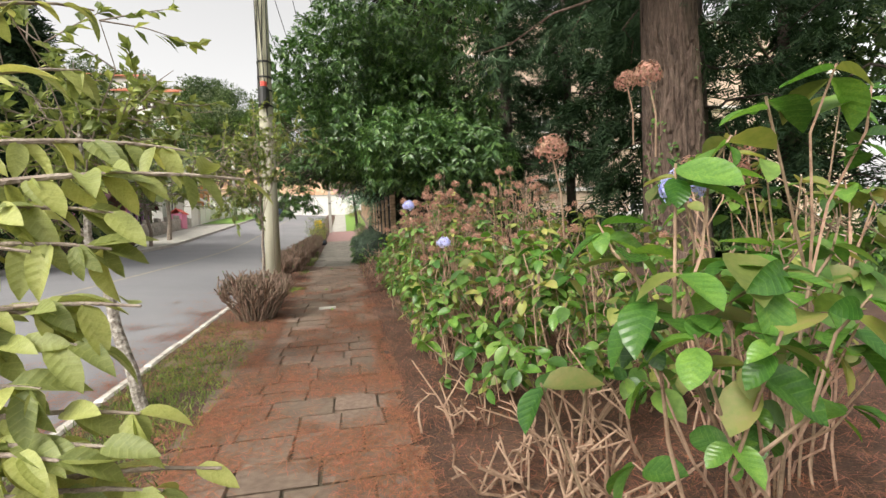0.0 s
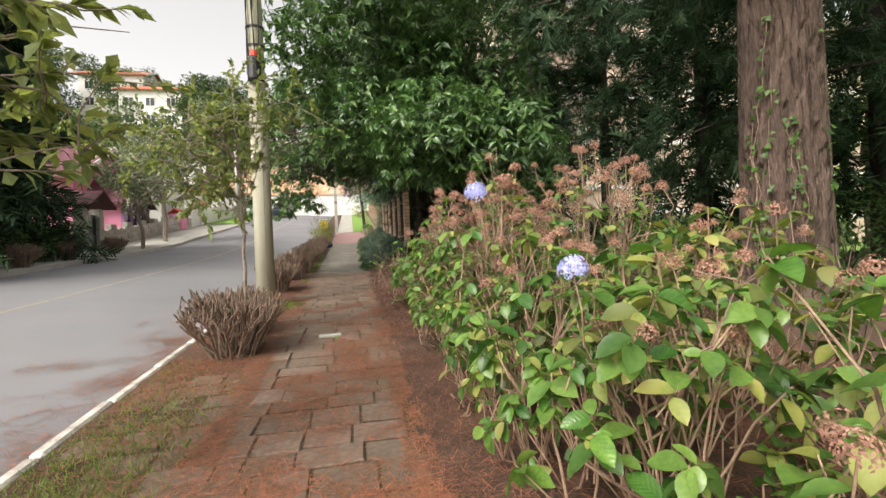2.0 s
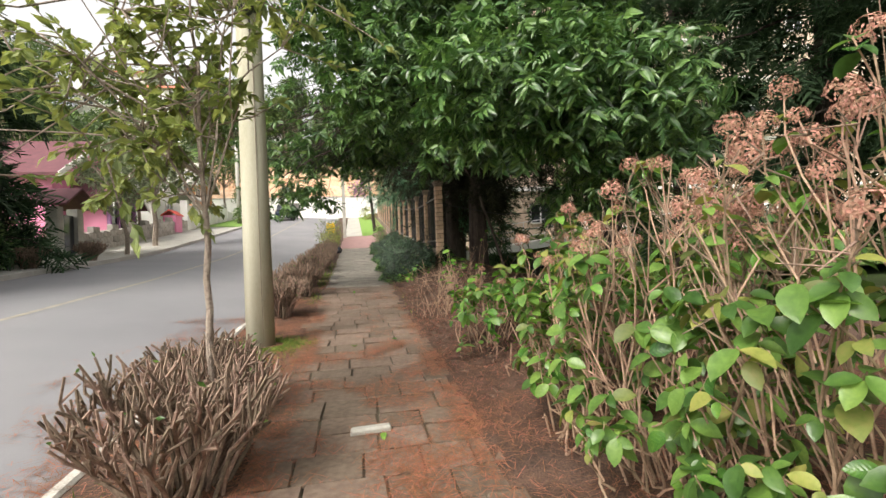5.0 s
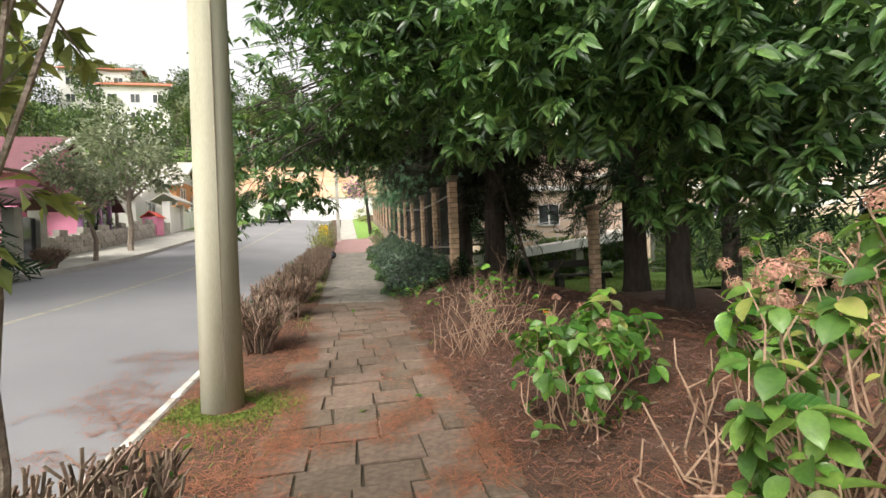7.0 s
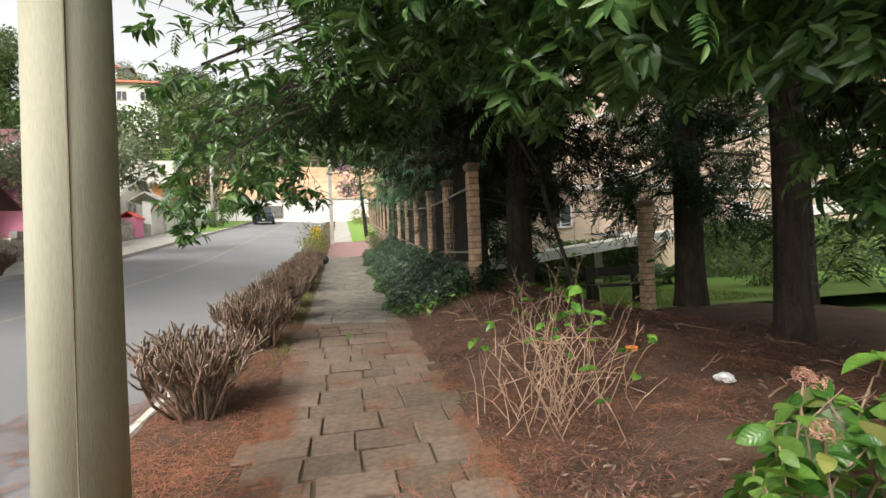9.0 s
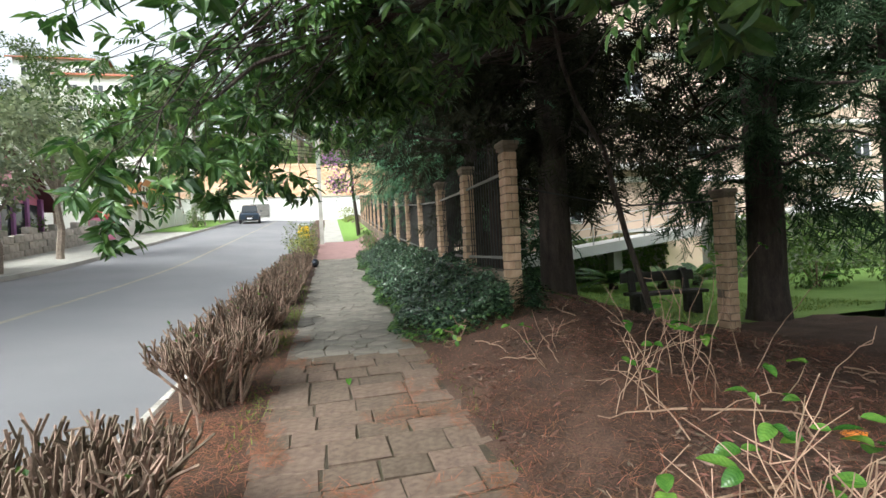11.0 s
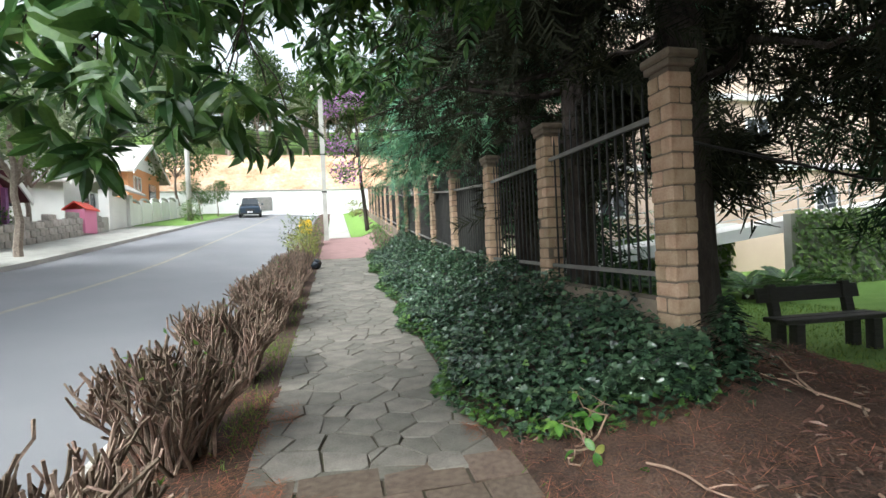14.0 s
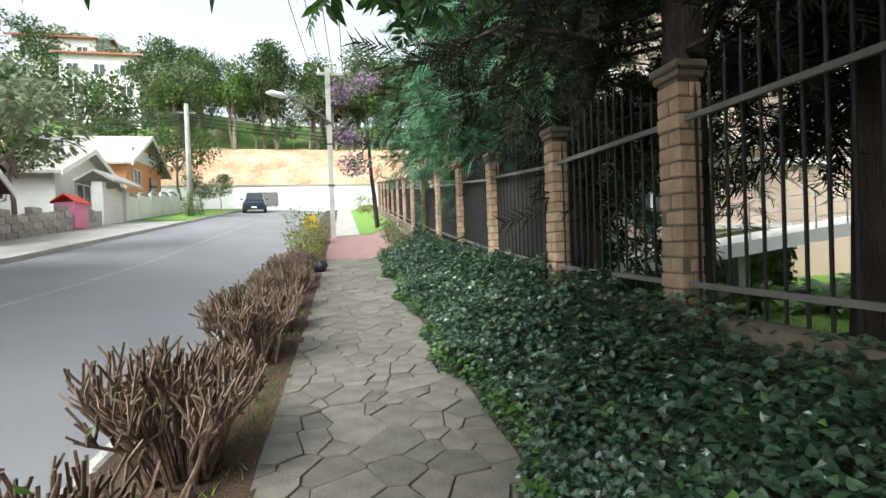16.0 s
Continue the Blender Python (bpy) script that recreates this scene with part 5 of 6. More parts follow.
# ---------------------------------------------------------------- litter of needles, grass tufts
def needles():
    r = np.random.default_rng(95)

    def strew(n, x0, x1, y0, y1, dens):
        x, y = r.uniform(x0, x1, n), r.uniform(y0, y1, n)
        k = np.array([noise.noise(Vector((a * 1.7, b * 1.7, 0))) for a, b in zip(x, y)])
        keep = r.uniform(0, 1, n) < np.clip(dens(x, y) + 0.75 * k, 0, 1)
        return x[keep], y[keep]
    a = strew(135000, -0.82, 0.8, 0.8, 18, lambda x, y: np.interp(y, [0, 5, 8, 12, 15, 18], [0.5, 0.42, 0.3, 0.05, -0.2, -0.3]) + 0.35 * (np.abs(x) > 0.6) - 0.1 + 0.18 * np.sin(x * 9 + 3 * np.sin(y * 4)) * np.sin(y * 7 + 2 * np.sin(x * 5)))
    b = strew(40000, -1.75, -0.8, 0.8, 18, lambda x, y: np.interp(y, [0, 5.5, 7, 10, 18], [0.3, 0.3, 0.6, 0.7, 0.3]))
    c = strew(100000, 0.78, 4.6, 0.8, 16.4, lambda x, y: np.interp(y, [8, 12, 15], [0.6, 0.45, 0.36]))
    e = strew(120000, 0.78, 5.0, 0.8, 16.8, lambda x, y: 0.75 + 0 * x)
    d = strew(42000, -3.4, -1.9, 1.5, 14, lambda x, y: np.interp(x, [-3.4, -2.4, -1.9], [-0.2, 0.2, 0.75]))
    for (x, y), name, lab in ((a, "needles_on_path", "orange-brown pine needles strewn over the paving"), (b, "needles_on_verge", "orange-brown pine needles on the verge"), (c, "needles_in_bed", "deep pine needle litter in the bed"), (e, "old_needles_in_bed", "rotting brown pine needle litter in the bed"), (d, "needles_on_road", "drift of orange pine needles at the road's edge")):
        n = len(x)
        ang = r.uniform(0, 6.28, n)
        z = H(x, y) + r.uniform(0.006, 0.018, n)
        if "bed" in name:
            z += r.uniform(0.012, 0.04, n) + np.clip(0.05 * np.sin(x * 5.1 + 2 * np.sin(y * 3.3)) * np.sin(y * 4.7 + np.sin(x * 6.1)), 0, 1)
        f = np.stack([np.cos(ang), np.sin(ang), r.normal(0, 0.22 if "bed" in name else 0.08, n)], -1)
        strip = (np.array([[-0.02, -0.5, 0], [0.02, -0.5, 0], [0.012, 0.5, 0.01], [-0.012, 0.5, 0.01]]), np.array([[0, 1, 2, 3]]))
        tagged(Geo().scatter(*strip, np.stack([x, y, z], -1), f, np.tile([0, 0, 1.0], (n, 1)), r.uniform(0.05, 0.12, n) * (1.0 if "bed" in name else 1.25)).put(name, M["old_needle" if "old" in name else "needle"]), lab, "pine needles", kind="stuff")


needles()


def tufts():
    r = np.random.default_rng(96)
    spots = [(-1.35, 5.4, 0.35, 0.8, 4000), (-1.35, 3.6, 0.3, 0.9, 5500), (-1.2, 10.4, 0.25, 0.25, 300), (-0.98, 17.4, 0.1, 0.35, 400), (-1.0, 19.2, 0.12, 0.5, 700), (-1.1, 21.2, 0.2, 0.5, 500), (-1.05, 22.6, 0.15, 0.5, 400), (-1.7, 19.6, 0.1, 0.7, 350), (-1.6, 7.2, 0.12, 0.3, 200), (0.82, 14.5, 0.05, 1.5, 120), (-0.95, 15.0, 0.08, 0.5, 200), (-1.2, 30.0, 0.4, 2.5, 900)]
    x = np.concatenate([a + r.normal(0, c, n) for a, b, c, d, n in spots])
    y = np.concatenate([b + r.normal(0, d, n) for a, b, c, d, n in spots])
    ok = (x > KERB_X + 0.05) & ((x < -0.78) | (x > 0.74))
    x, y = x[ok], y[ok]
    n = len(x)
    blade = (np.array([[-0.06, 0, 0], [0.06, 0, 0], [0, 1, 0.15]]), np.array([[0, 1, 2]]))
    f = np.stack([r.normal(0, 0.5, n), r.normal(0, 0.5, n), np.ones(n) * 0.8], -1)
    tagged(Geo().scatter(*blade, np.stack([x, y, H(x, y)], -1), f, r.normal(0, 1, (n, 3)), r.uniform(0.03, 0.08, n)).put("grass_tufts", M["grass_blade"]), "thin grass tufts on the soil verge", "grass", kind="stuff")


tufts()


def moss():
    """Moss creeping over the paving round the foot of the pole."""
    r = np.random.default_rng(97)
    n = 9000
    a, q = r.uniform(0, 6.28, n), 0.15 + np.abs(r.normal(0, 0.13, n))
    x, y = -1.31 + np.cos(a) * q * 1.5 + 0.06, 11.1 + np.sin(a) * q * 1.0 - 0.06
    ok = (x > KERB_X + 0.08) & (x < -0.6)
    x, y = x[ok], y[ok]
    n = len(x)
    tuft = (np.array([[-0.35, 0, 0], [0.35, 0, 0], [0, 0.4, 0.6]]), np.array([[0, 1, 2]]))
    ang = r.uniform(0, 6.28, n)
    f = np.stack([np.cos(ang), np.sin(ang), r.normal(0, 0.3, n)], -1)
    tagged(Geo().scatter(*tuft, np.stack([x, y, H(x, y) + r.uniform(0.002, 0.018, n)], -1), f, np.tile([0, 0, 1.0], (n, 1)), r.uniform(0.012, 0.03, n)).put("moss", M["moss"]), "bright green moss round the foot of the pole", "moss", kind="stuff")


moss()


def lawn_grass():
    r = np.random.default_rng(98)
    n = 26000
    x, y = r.uniform(2.6, 10.0, n), r.uniform(17.2, 27.0, n)
    blade = (np.array([[-0.09, 0, 0], [0.09, 0, 0], [0, 1, 0.2]]), np.array([[0, 1, 2]]))
    f = np.stack([r.normal(0, 0.6, n), r.normal(0, 0.6, n), np.ones(n)], -1)
    tagged(Geo().scatter(*blade, np.stack([x, y, H(x, y) - 0.005], -1), f, r.normal(0, 1, (n, 3)), r.uniform(0.04, 0.09, n)).put("lawn_grass", M["grass_blade"]), "mown green grass of the garden lawn", "grass", kind="stuff")


lawn_grass()


def bed_litter():
    """Dead leaves, bark flakes and twigs lying loose on the bed."""
    r = np.random.default_rng(99)
    n = 42000
    x, y = r.uniform(0.8, 5.2, n), r.uniform(8.5, 17.3, n)
    k = np.array([noise.noise(Vector((a * 1.3, b * 1.3, 4))) for a, b in zip(x, y)])
    ok = r.uniform(0, 1, n) < 0.45 + 1.4 * k
    x, y = x[ok], y[ok]
    n = len(x)
    flake = (np.array([[-0.07, -0.5, 0.03], [0.07, -0.5, 0], [0.1, 0, 0.09], [-0.1, 0, 0.12], [0.05, 0.5, 0], [-0.05, 0.5, 0.02]]), np.array([[0, 1, 2, 3], [3, 2, 4, 5]]))
    a = r.uniform(0, 6.28, n)
    f = np.stack([np.cos(a), np.sin(a), r.normal(0, 0.25, n)], -1)
    half = r.uniform(0, 1, n) < 0.86
    pos = np.stack([x, y, H(x, y) + r.uniform(0.025, 0.06, n)], -1)
    up = np.tile([0, 0, 1.0], (n, 1)) + r.normal(0, 0.4, (n, 3))
    for sel, mt, name, lab in ((half, "old_needle", "bark_flakes", "dark bark flakes and rotting litter on the bed"), (~half, "twig", "dead_leaf_litter", "curled brown dead leaves on the bed")):
        tagged(Geo().scatter(*flake, pos[sel], f[sel], up[sel], r.uniform(0.03, 0.08, sel.sum())).put(name, M[mt]), lab, "litter", kind="stuff")


bed_litter()


def fallen_twigs():
    """Dry forked twigs lying on the needle bed."""
    r = np.random.default_rng(412)
    for k in range(26):
        x, y = r.uniform(1.1, 4.4), r.uniform(10.5, 16.0)
        a, length = r.uniform(0, 6.28), r.uniform(0.25, 0.7)
        t = np.linspace(-0.5, 0.5, 7)
        px, py = x + np.cos(a) * length * t + r.normal(0, 0.012, 7), y + np.sin(a) * length * t + r.normal(0, 0.012, 7)
        pts = np.stack([px, py, H(px, py) + 0.045 + r.uniform(0, 0.02, 7)], -1)
        g = Geo().tube(pts, np.linspace(0.008, 0.004, 7), 5)
        e = pts[3] + np.r_[r.normal(0, 0.1, 2), 0.04]
        g.tube([pts[3], (pts[3] + e) / 2 + (0, 0, 0.01), e], [0.005, 0.004, 0.003], 4)
        tagged(g.put("fallen_twig", M["stem"]), "dry pale twig lying on the needle bed", "twig", "fallen twigs")


fallen_twigs()


# ---------------------------------------------------------------- across the road
def slab(x0, x1, y0, y1, z0, z1):
    return Geo().box(((x0 + x1) / 2, (y0 + y1) / 2, (z0 + z1) / 2), (x1 - x0, y1 - y0, z1 - z0))


def window(parent, c, w, hh, axis, bars=2, sill=True):
    """A framed window on a wall facing -y ("y"), +x ("x")."""
    c = np.array(c, float)
    o = (0, -0.03, 0) if axis == "y" else (0.03, 0, 0)
    s = (w, 0.04, hh) if axis == "y" else (0.04, w, hh)
    win = Geo().box(c, s).put("window", M["glass"], parent, "dark window pane")
    f = Geo()
    for k in range(bars + 1):
        d = (k / bars - 0.5) * w
        f.box(c + o + ((d, 0, 0) if axis == "y" else (0, d, 0)), (0.07, 0.07, hh + 0.07))
    for dz in (-hh / 2, hh / 2):
        f.box(c + o + (0, 0, dz), (w + 0.07, 0.07, 0.07) if axis == "y" else (0.07, w + 0.07, 0.07))
    f.put("window_frame", M["white_wall"], win)


def gable_house(name, label, x0, x1, y0, y1, z0, eave, ridge, wall, roof, fascia=0.5, axis="x"):
    """A house with a gabled roof whose ridge runs along x or y."""
    p = thing(name, label, "house", ((x0 + x1) / 2, (y0 + y1) / 2, z0))
    g = slab(x0, x1, y0, y1, z0 - 1.5, eave)
    if axis == "x":
        m = (y0 + y1) / 2
        for x in (x0, x1):
            s = 0.1 if x == x0 else -0.1
            g.add([[x, y0, eave], [x, y1, eave], [x, m, ridge], [x + s, y0, eave], [x + s, y1, eave], [x + s, m, ridge]], ([[0, 1, 2], [3, 5, 4]], [[0, 2, 5, 3], [1, 4, 5, 2]]))
    else:
        m = (x0 + x1) / 2
        for y in (y0, y1):
            s = 0.1 if y == y0 else -0.1
            g.add([[x0, y, eave], [x1, y, eave], [m, y, ridge], [x0, y + s, eave], [x1, y + s, eave], [m, y + s, ridge]], ([[0, 1, 2], [3, 5, 4]], [[0, 2, 5, 3], [1, 4, 5, 2]]))
    g.put("wall", wall, p)
    o, t = 0.6, 0.14
    ends = (x0 - o, x1 + o) if axis == "x" else (y0 - o, y1 + o)
    sides = (y0, y1) if axis == "x" else (x0, x1)
    mid = sum(sides) / 2
    for s in sides:
        out = s + (o if s > mid else -o)
        drop = eave - (ridge - eave) / abs(mid - s) * o
        q = []
        for e in ends:
            for a, zz in ((out, drop), (mid, ridge)):
                for d in (0, t):
                    q.append((e, a, zz + d) if axis == "x" else (a, e, zz + d))
        Geo().add(q, [[0, 1, 3, 2], [4, 6, 7, 5], [0, 4, 5, 1], [2, 3, 7, 6], [0, 2, 6, 4], [1, 5, 7, 3]]).put("roof", roof, p, "sloping roof")
        for e, si in ((ends[0], -1), (ends[1], 1)):
            q = []
            for a, zz in ((out, drop), (mid, ridge)):
                for d in (-0.12, t + 0.03):
                    for w in (0, 0.06 * si):
                        q.append((e + w, a, zz + d) if axis == "x" else (a, e + w, zz + d))
            Geo().add(q, [[0, 1, 3, 2], [4, 6, 7, 5], [0, 4, 5, 1], [2, 3, 7, 6], [0, 2, 6, 4], [1, 5, 7, 3]]).put("bargeboard", M["white_wall"], p, "white bargeboard")
    return p


hse = gable_house("house", "orange rendered house with white gable and grey roof", -21.5, -14.6, 50.5, 56.5, 6.2, 8.9, 11.0, M["orange_wall"], M["grey_roof"])
Geo().box((-14.58, 53.5, 9.5), (0.06, 4.2, 0.9)).put("gable_panel", M["white_wall"], hse, "white gable panel")
window(hse, (-14.58, 52.0, 7.9), 1.2, 1.0, "x")
slab(-14.66, -14.56, 54.2, 55.6, 6.2, 8.2).put("doorway", M["glass"], hse, "dark arched doorway")
window(hse, (-17.0, 50.48, 7.9), 1.6, 1.0, "y")
hs2 = gable_house("house", "white house with low grey roof", -20.5, -14.6, 42.5, 48.0, 4.2, 6.9, 8.3, M["white_wall"], M["grey_roof"])
window(hs2, (-17.6, 42.48, 5.9), 1.6, 1.1, "y")
window(hs2, (-14.58, 45.0, 5.9), 1.4, 1.0, "x")
hs3 = gable_house("house", "pink house with maroon gable roof", -22.5, -14.8, 31.0, 38.0, 3.0, 6.5, 8.6, M["pink"], M["dark_roof"])
window(hs3, (-14.78, 36.5, 5.2), 1.5, 1.2, "x")
window(hs3, (-17.5, 30.98, 5.2), 1.5, 1.2, "y")
prc = gable_house("porch", "maroon roofed porch on purple posts", -14.7, -12.9, 32.0, 35.0, 2.9, 5.3, 6.6, M["pink"], M["dark_roof"], axis="x")
for yy in (32.1, 33.0, 33.9, 34.9):
    Geo().box((-12.82, yy, 4.0), (0.16, 0.16, 2.6)).put("post", M["purple_flower"], prc, "purple painted post")
# dark slab on the solid porch front, drawn in place of the shade inside
slab(-12.88, -12.84, 32.3, 34.7, 3.5, 5.0).put("opening", M["glass"], prc, "dark slab standing for the shade inside the porch")


def small_gate(x, y):
    z = h(x, y)
    p = thing("gatehouse", "small entrance gate with a maroon pitched roof on pale columns", "gate", (x, y, z))
    for yy in (y - 0.7, y + 0.7):
        Geo().box((x, yy, z + 0.95), (0.42, 0.42, 2.1)).put("column", M["concrete"], p)
    slab(x - 0.05, x + 0.05, y - 0.5, y + 0.5, z, z + 1.7).put("gate_leaf", M["glass"], p, "dark gate leaf")
    for s in (-1, 1):
        q = []
        for e in (x - 0.7, x + 0.7):
            for a, zz in ((y + s * 1.2, z + 2.0), (y, z + 2.75)):
                for d in (0, 0.09):
                    q.append((e, a, zz + d))
        Geo().add(q, [[0, 1, 3, 2], [4, 6, 7, 5], [0, 4, 5, 1], [2, 3, 7, 6], [0, 2, 6, 4], [1, 5, 7, 3]]).put("roof", M["dark_roof"], p)


small_gate(-12.0, 26.8)


def stone_wall():
    p = thing("wall_garden", "stepped grey stone block garden wall", "wall", kind="structure")
    x = -12.2
    me = bpy.data.meshes.new("block")
    bm = bevelled((0.28, 0.58, 0.29), 0.02)
    bm.to_mesh(me)
    bm.free()
    me.materials.append(M["stone"])
    for k in range(23):
        y = 27.2 + 0.6 * k
        z = h(x, y)
        for c in range(3 + (k % 3 == 0)):
            o = new("block", me)
            o.parent = p
            o.matrix_basis = pose(x + rng.normal(0, 0.01), y + 0.3 * (c % 2), z + 0.12 + 0.3 * c, rng.normal(0, 1.5), 0, 0)
    q = Geo()
    for y in np.arange(27.1, 41.0, 1.2):
        q.add(np.concatenate([[[x - 0.2 + a * 0.3, y + b * 1.2, h(x, y + b * 1.2) + c * 0.85 - 0.1] for a in (0, 1) for b in (0, 1)] for c in (0, 1)]), [[0, 2, 3, 1], [4, 5, 7, 6], [0, 1, 5, 4], [2, 6, 7, 3], [0, 4, 6, 2], [1, 3, 7, 5]])
    q.put("core", M["concrete"], p)


stone_wall()


def mail_kiosk():
    x, y = -12.35, 39.4
    z = h(x, y) + 0.55
    p = thing("bin_kiosk", "pink box with a red pitched roof on the stone wall", "kiosk", (x, y, z))
    slab(x - 0.4, x + 0.4, y - 0.55, y + 0.55, z - 0.5, z + 0.65).put("body", M["pink"], p, "pink painted body")
    for s in (-1, 1):
        q = []
        for e in (y - 0.65, y + 0.65):
            for a, zz in ((x + s * 0.52, z + 0.6), (x, z + 0.98)):
                for d in (0, 0.06):
                    q.append((a, e, zz + d))
        Geo().add(q, [[0, 1, 3, 2], [4, 6, 7, 5], [0, 4, 5, 1], [2, 3, 7, 6], [0, 2, 6, 4], [1, 5, 7, 3]]).put("roof", M["red_paint"], p, "red roof")


mail_kiosk()


def white_gate_and_wall():
    x, y = -12.5, 42.2
    z = h(x, y)
    p = thing("gate_porch", "white painted garage gate under a small gable", "gate", (x, y, z))
    for yy in (y, y + 2.6):
        slab(x - 0.25, x + 0.25, yy - 0.2, yy + 0.2, z - 0.3, z + 2.2).put("pier", M["white_wall"], p)
    slab(x - 0.06, x + 0.06, y + 0.2, y + 2.4, z - 0.2, z + 1.95).put("door", M["white_wall"], p, "white roller door")
    for k in range(6):
        slab(x + 0.06, x + 0.09, y + 0.2, y + 2.4, z + 0.2 + 0.3 * k, z + 0.23 + 0.3 * k).put("slat", M["white_wall"], p)
    for s in (-1, 1):
        q = []
        for e in (y - 0.5, y + 3.1):
            for a, zz in ((x + s * 0.9, z + 2.15), (x, z + 2.7)):
                for d in (0, 0.12):
                    q.append((a, e, zz + d))
        Geo().add(q, [[0, 1, 3, 2], [4, 6, 7, 5], [0, 4, 5, 1], [2, 3, 7, 6], [0, 2, 6, 4], [1, 5, 7, 3]]).put("roof", M["grey_roof"], p, "grey pitched roof")
    w = thing("wall_white", "white garden wall with piers and rounded tops", "wall", kind="structure")
    for k in range(5):
        y0 = 45.1 + 1.7 * k
        zz = h(x, y0 + 0.8)
        slab(x - 0.1, x + 0.1, y0, y0 + 1.5, zz - 0.6, zz + 1.35).put("panel", M["white_wall"], w)
        slab(x - 0.17, x + 0.17, y0 + 1.5, y0 + 1.7, zz - 0.6, zz + 1.6).put("pier", M["white_wall"], w)
        a = np.linspace(0, math.pi, 7)
        pts = np.stack([0 * a + x, y0 + 0.75 - 0.7 * np.cos(a), zz + 1.35 + 0.22 * np.sin(a)], -1)
        Geo().tube(pts, 0.09, 6).put("coping", M["concrete"], w)
    g = slab(x - 0.1, x + 0.1, 53.6, 60, h(x, 53) - 0.6, h(x, 56) + 0.7)
    g.put("panel", M["white_wall"], w)


white_gate_and_wall()
sheet("grass_far_verge", [-12.3, -11, -10, ROAD_L - 0.17], np.arange(44.6, 62, 0.5), M["lawn"], 0.03, "mown grass in front of the white wall", "grass")

# retaining wall, earth cut and hill at the end of the street
ZE = float(base(64.0))
rw = tagged(slab(-24, 12, 66.5, 67.0, ZE - 1, ZE + 3.0).put("wall_retaining", M["white_wall"]), "long white retaining wall at the end of the street", "wall", kind="structure")
tagged(slab(-9.0, -7.0, 66.4, 66.49, ZE + 0.9, ZE + 2.3).put("gate_leaf", M["rail"]), "grey metal gate in the white wall", "gate")
tagged(slab(-24, 12, 66.4, 67.1, ZE + 3.0, ZE + 3.1).put("wall_coping", M["concrete"]), "coping of the retaining wall", "wall", kind="structure")


def hill():
    xs, ys = np.arange(-110, 60, 2.5), np.concatenate([np.arange(67.2, 74, 0.6), np.arange(75, 150, 4.0)])
    X, Y = np.meshgrid(xs, ys)
    top = np.interp(Y, [67, 68, 71, 74, 100, 150], [ZE + 2, ZE + 3.4, ZE + 6.8, ZE + 8.2, ZE + 18, ZE + 21])
    left = np.clip((-X - 12) / 40, 0, 1) * np.clip((Y - 70) / 20, 0, 1) * 7
    Z = top + left + rng.normal(0, 0.25, X.shape) * (Y < 75)
    nx, ny = len(xs), len(ys)
    i, j = np.meshgrid(np.arange(ny - 1), np.arange(nx - 1), indexing="ij")
    q = np.stack([i * nx + j, i * nx + j + 1, (i + 1) * nx + j + 1, (i + 1) * nx + j], -1)
    V = np.stack([X, Y, Z], -1).reshape(-1, 3)
    c = 12
    tagged(Geo().add(V, q[:c].reshape(-1, 4)).put("cliff", M["cliff"], smooth=False), "bare orange and cream earth cut above the wall", "cliff", kind="structure")
    tagged(Geo().add(V, q[c:].reshape(-1, 4)).put("hillside", M["grass_ground"], smooth=True), "wooded hillside beyond the street", "hill", kind="structure")


hill()


def hz(x, y):
    return float(np.interp(y, [67, 68, 71, 74, 100, 150], [ZE + 2, ZE + 3.4, ZE + 6.8, ZE + 8.2, ZE + 18, ZE + 21])) + max(0, min(1, (-x - 12) / 40)) * max(0, min(1, (y - 70) / 20)) * 7


def far_tree(seed, hgt, wid, mat, bark="pale_bark", n=1500, leaf=0.34):
    r = np.random.default_rng(seed)
    p = thing("tree", "leafy tree on the wooded hillside", "tree", (0, 0, 0), "hillside trees")
    t = Geo()
    limb(t, (0, 0, -0.6), (r.normal(0, 0.3), r.normal(0, 0.3), hgt * 0.75), 0.2, 0.07, r, 0.08, 6, 7)
    blobs = []
    for k in range(7):
        a = r.uniform(0, 6.28)
        c = np.array([math.cos(a) * wid * 0.3, math.sin(a) * wid * 0.3, hgt * r.uniform(0.5, 0.9)])
        limb(t, (0, 0, hgt * 0.4), c, 0.08, 0.03, r, 0.15, 5, 5)
        blobs.append((c, wid * r.uniform(0.22, 0.36)))
    t.put("trunk", M[bark], p)
    pos, d = [], []
    for c, rad in blobs:
        q, dd = crown_points(r, c, np.array([rad, rad, rad * 0.8]), n // 7, 0.3, 0.25)
        pos.append(q)
        d.append(dd)
    pos, d = np.concatenate(pos), np.concatenate(d)
    Geo().scatter(*DIAMOND, pos, d + r.normal(0, 0.6, d.shape), np.tile([0, 0, 1.0], (len(d), 1)) + r.normal(0, 0.5, d.shape), leaf * r.uniform(0.6, 1.3, len(d))).put("crown", M[mat], p)
    return p


kinds = [far_tree(201, 9, 7, "far_leaf", n=2600), far_tree(202, 11, 6, "far_leaf", n=2600), far_tree(203, 8, 6, "far_leaf_pale", n=2200), far_tree(204, 12, 8, "far_leaf", n=3000), far_tree(205, 10, 5, "hedge", n=2200)]
spots = []
_r = np.random.default_rng(210)
for k in range(95):
    yy = float(_r.choice([75.5, 79, 84, 90, 97])) + _r.uniform(-1.5, 1.5)
    xx = _r.uniform(-62, 22)
    # the slope below the white houses is kept clear
    if not (-37 < xx < -23 and yy < 83):
        spots.append((xx, yy))
spots += [(x + _r.uniform(-1, 1), 75 + _r.uniform(-0.6, 1)) for x in range(-22, 12, 3)]
spots += [(_r.uniform(-26, 14), _r.uniform(74.0, 75.5)) for _ in range(14)]
first = {}
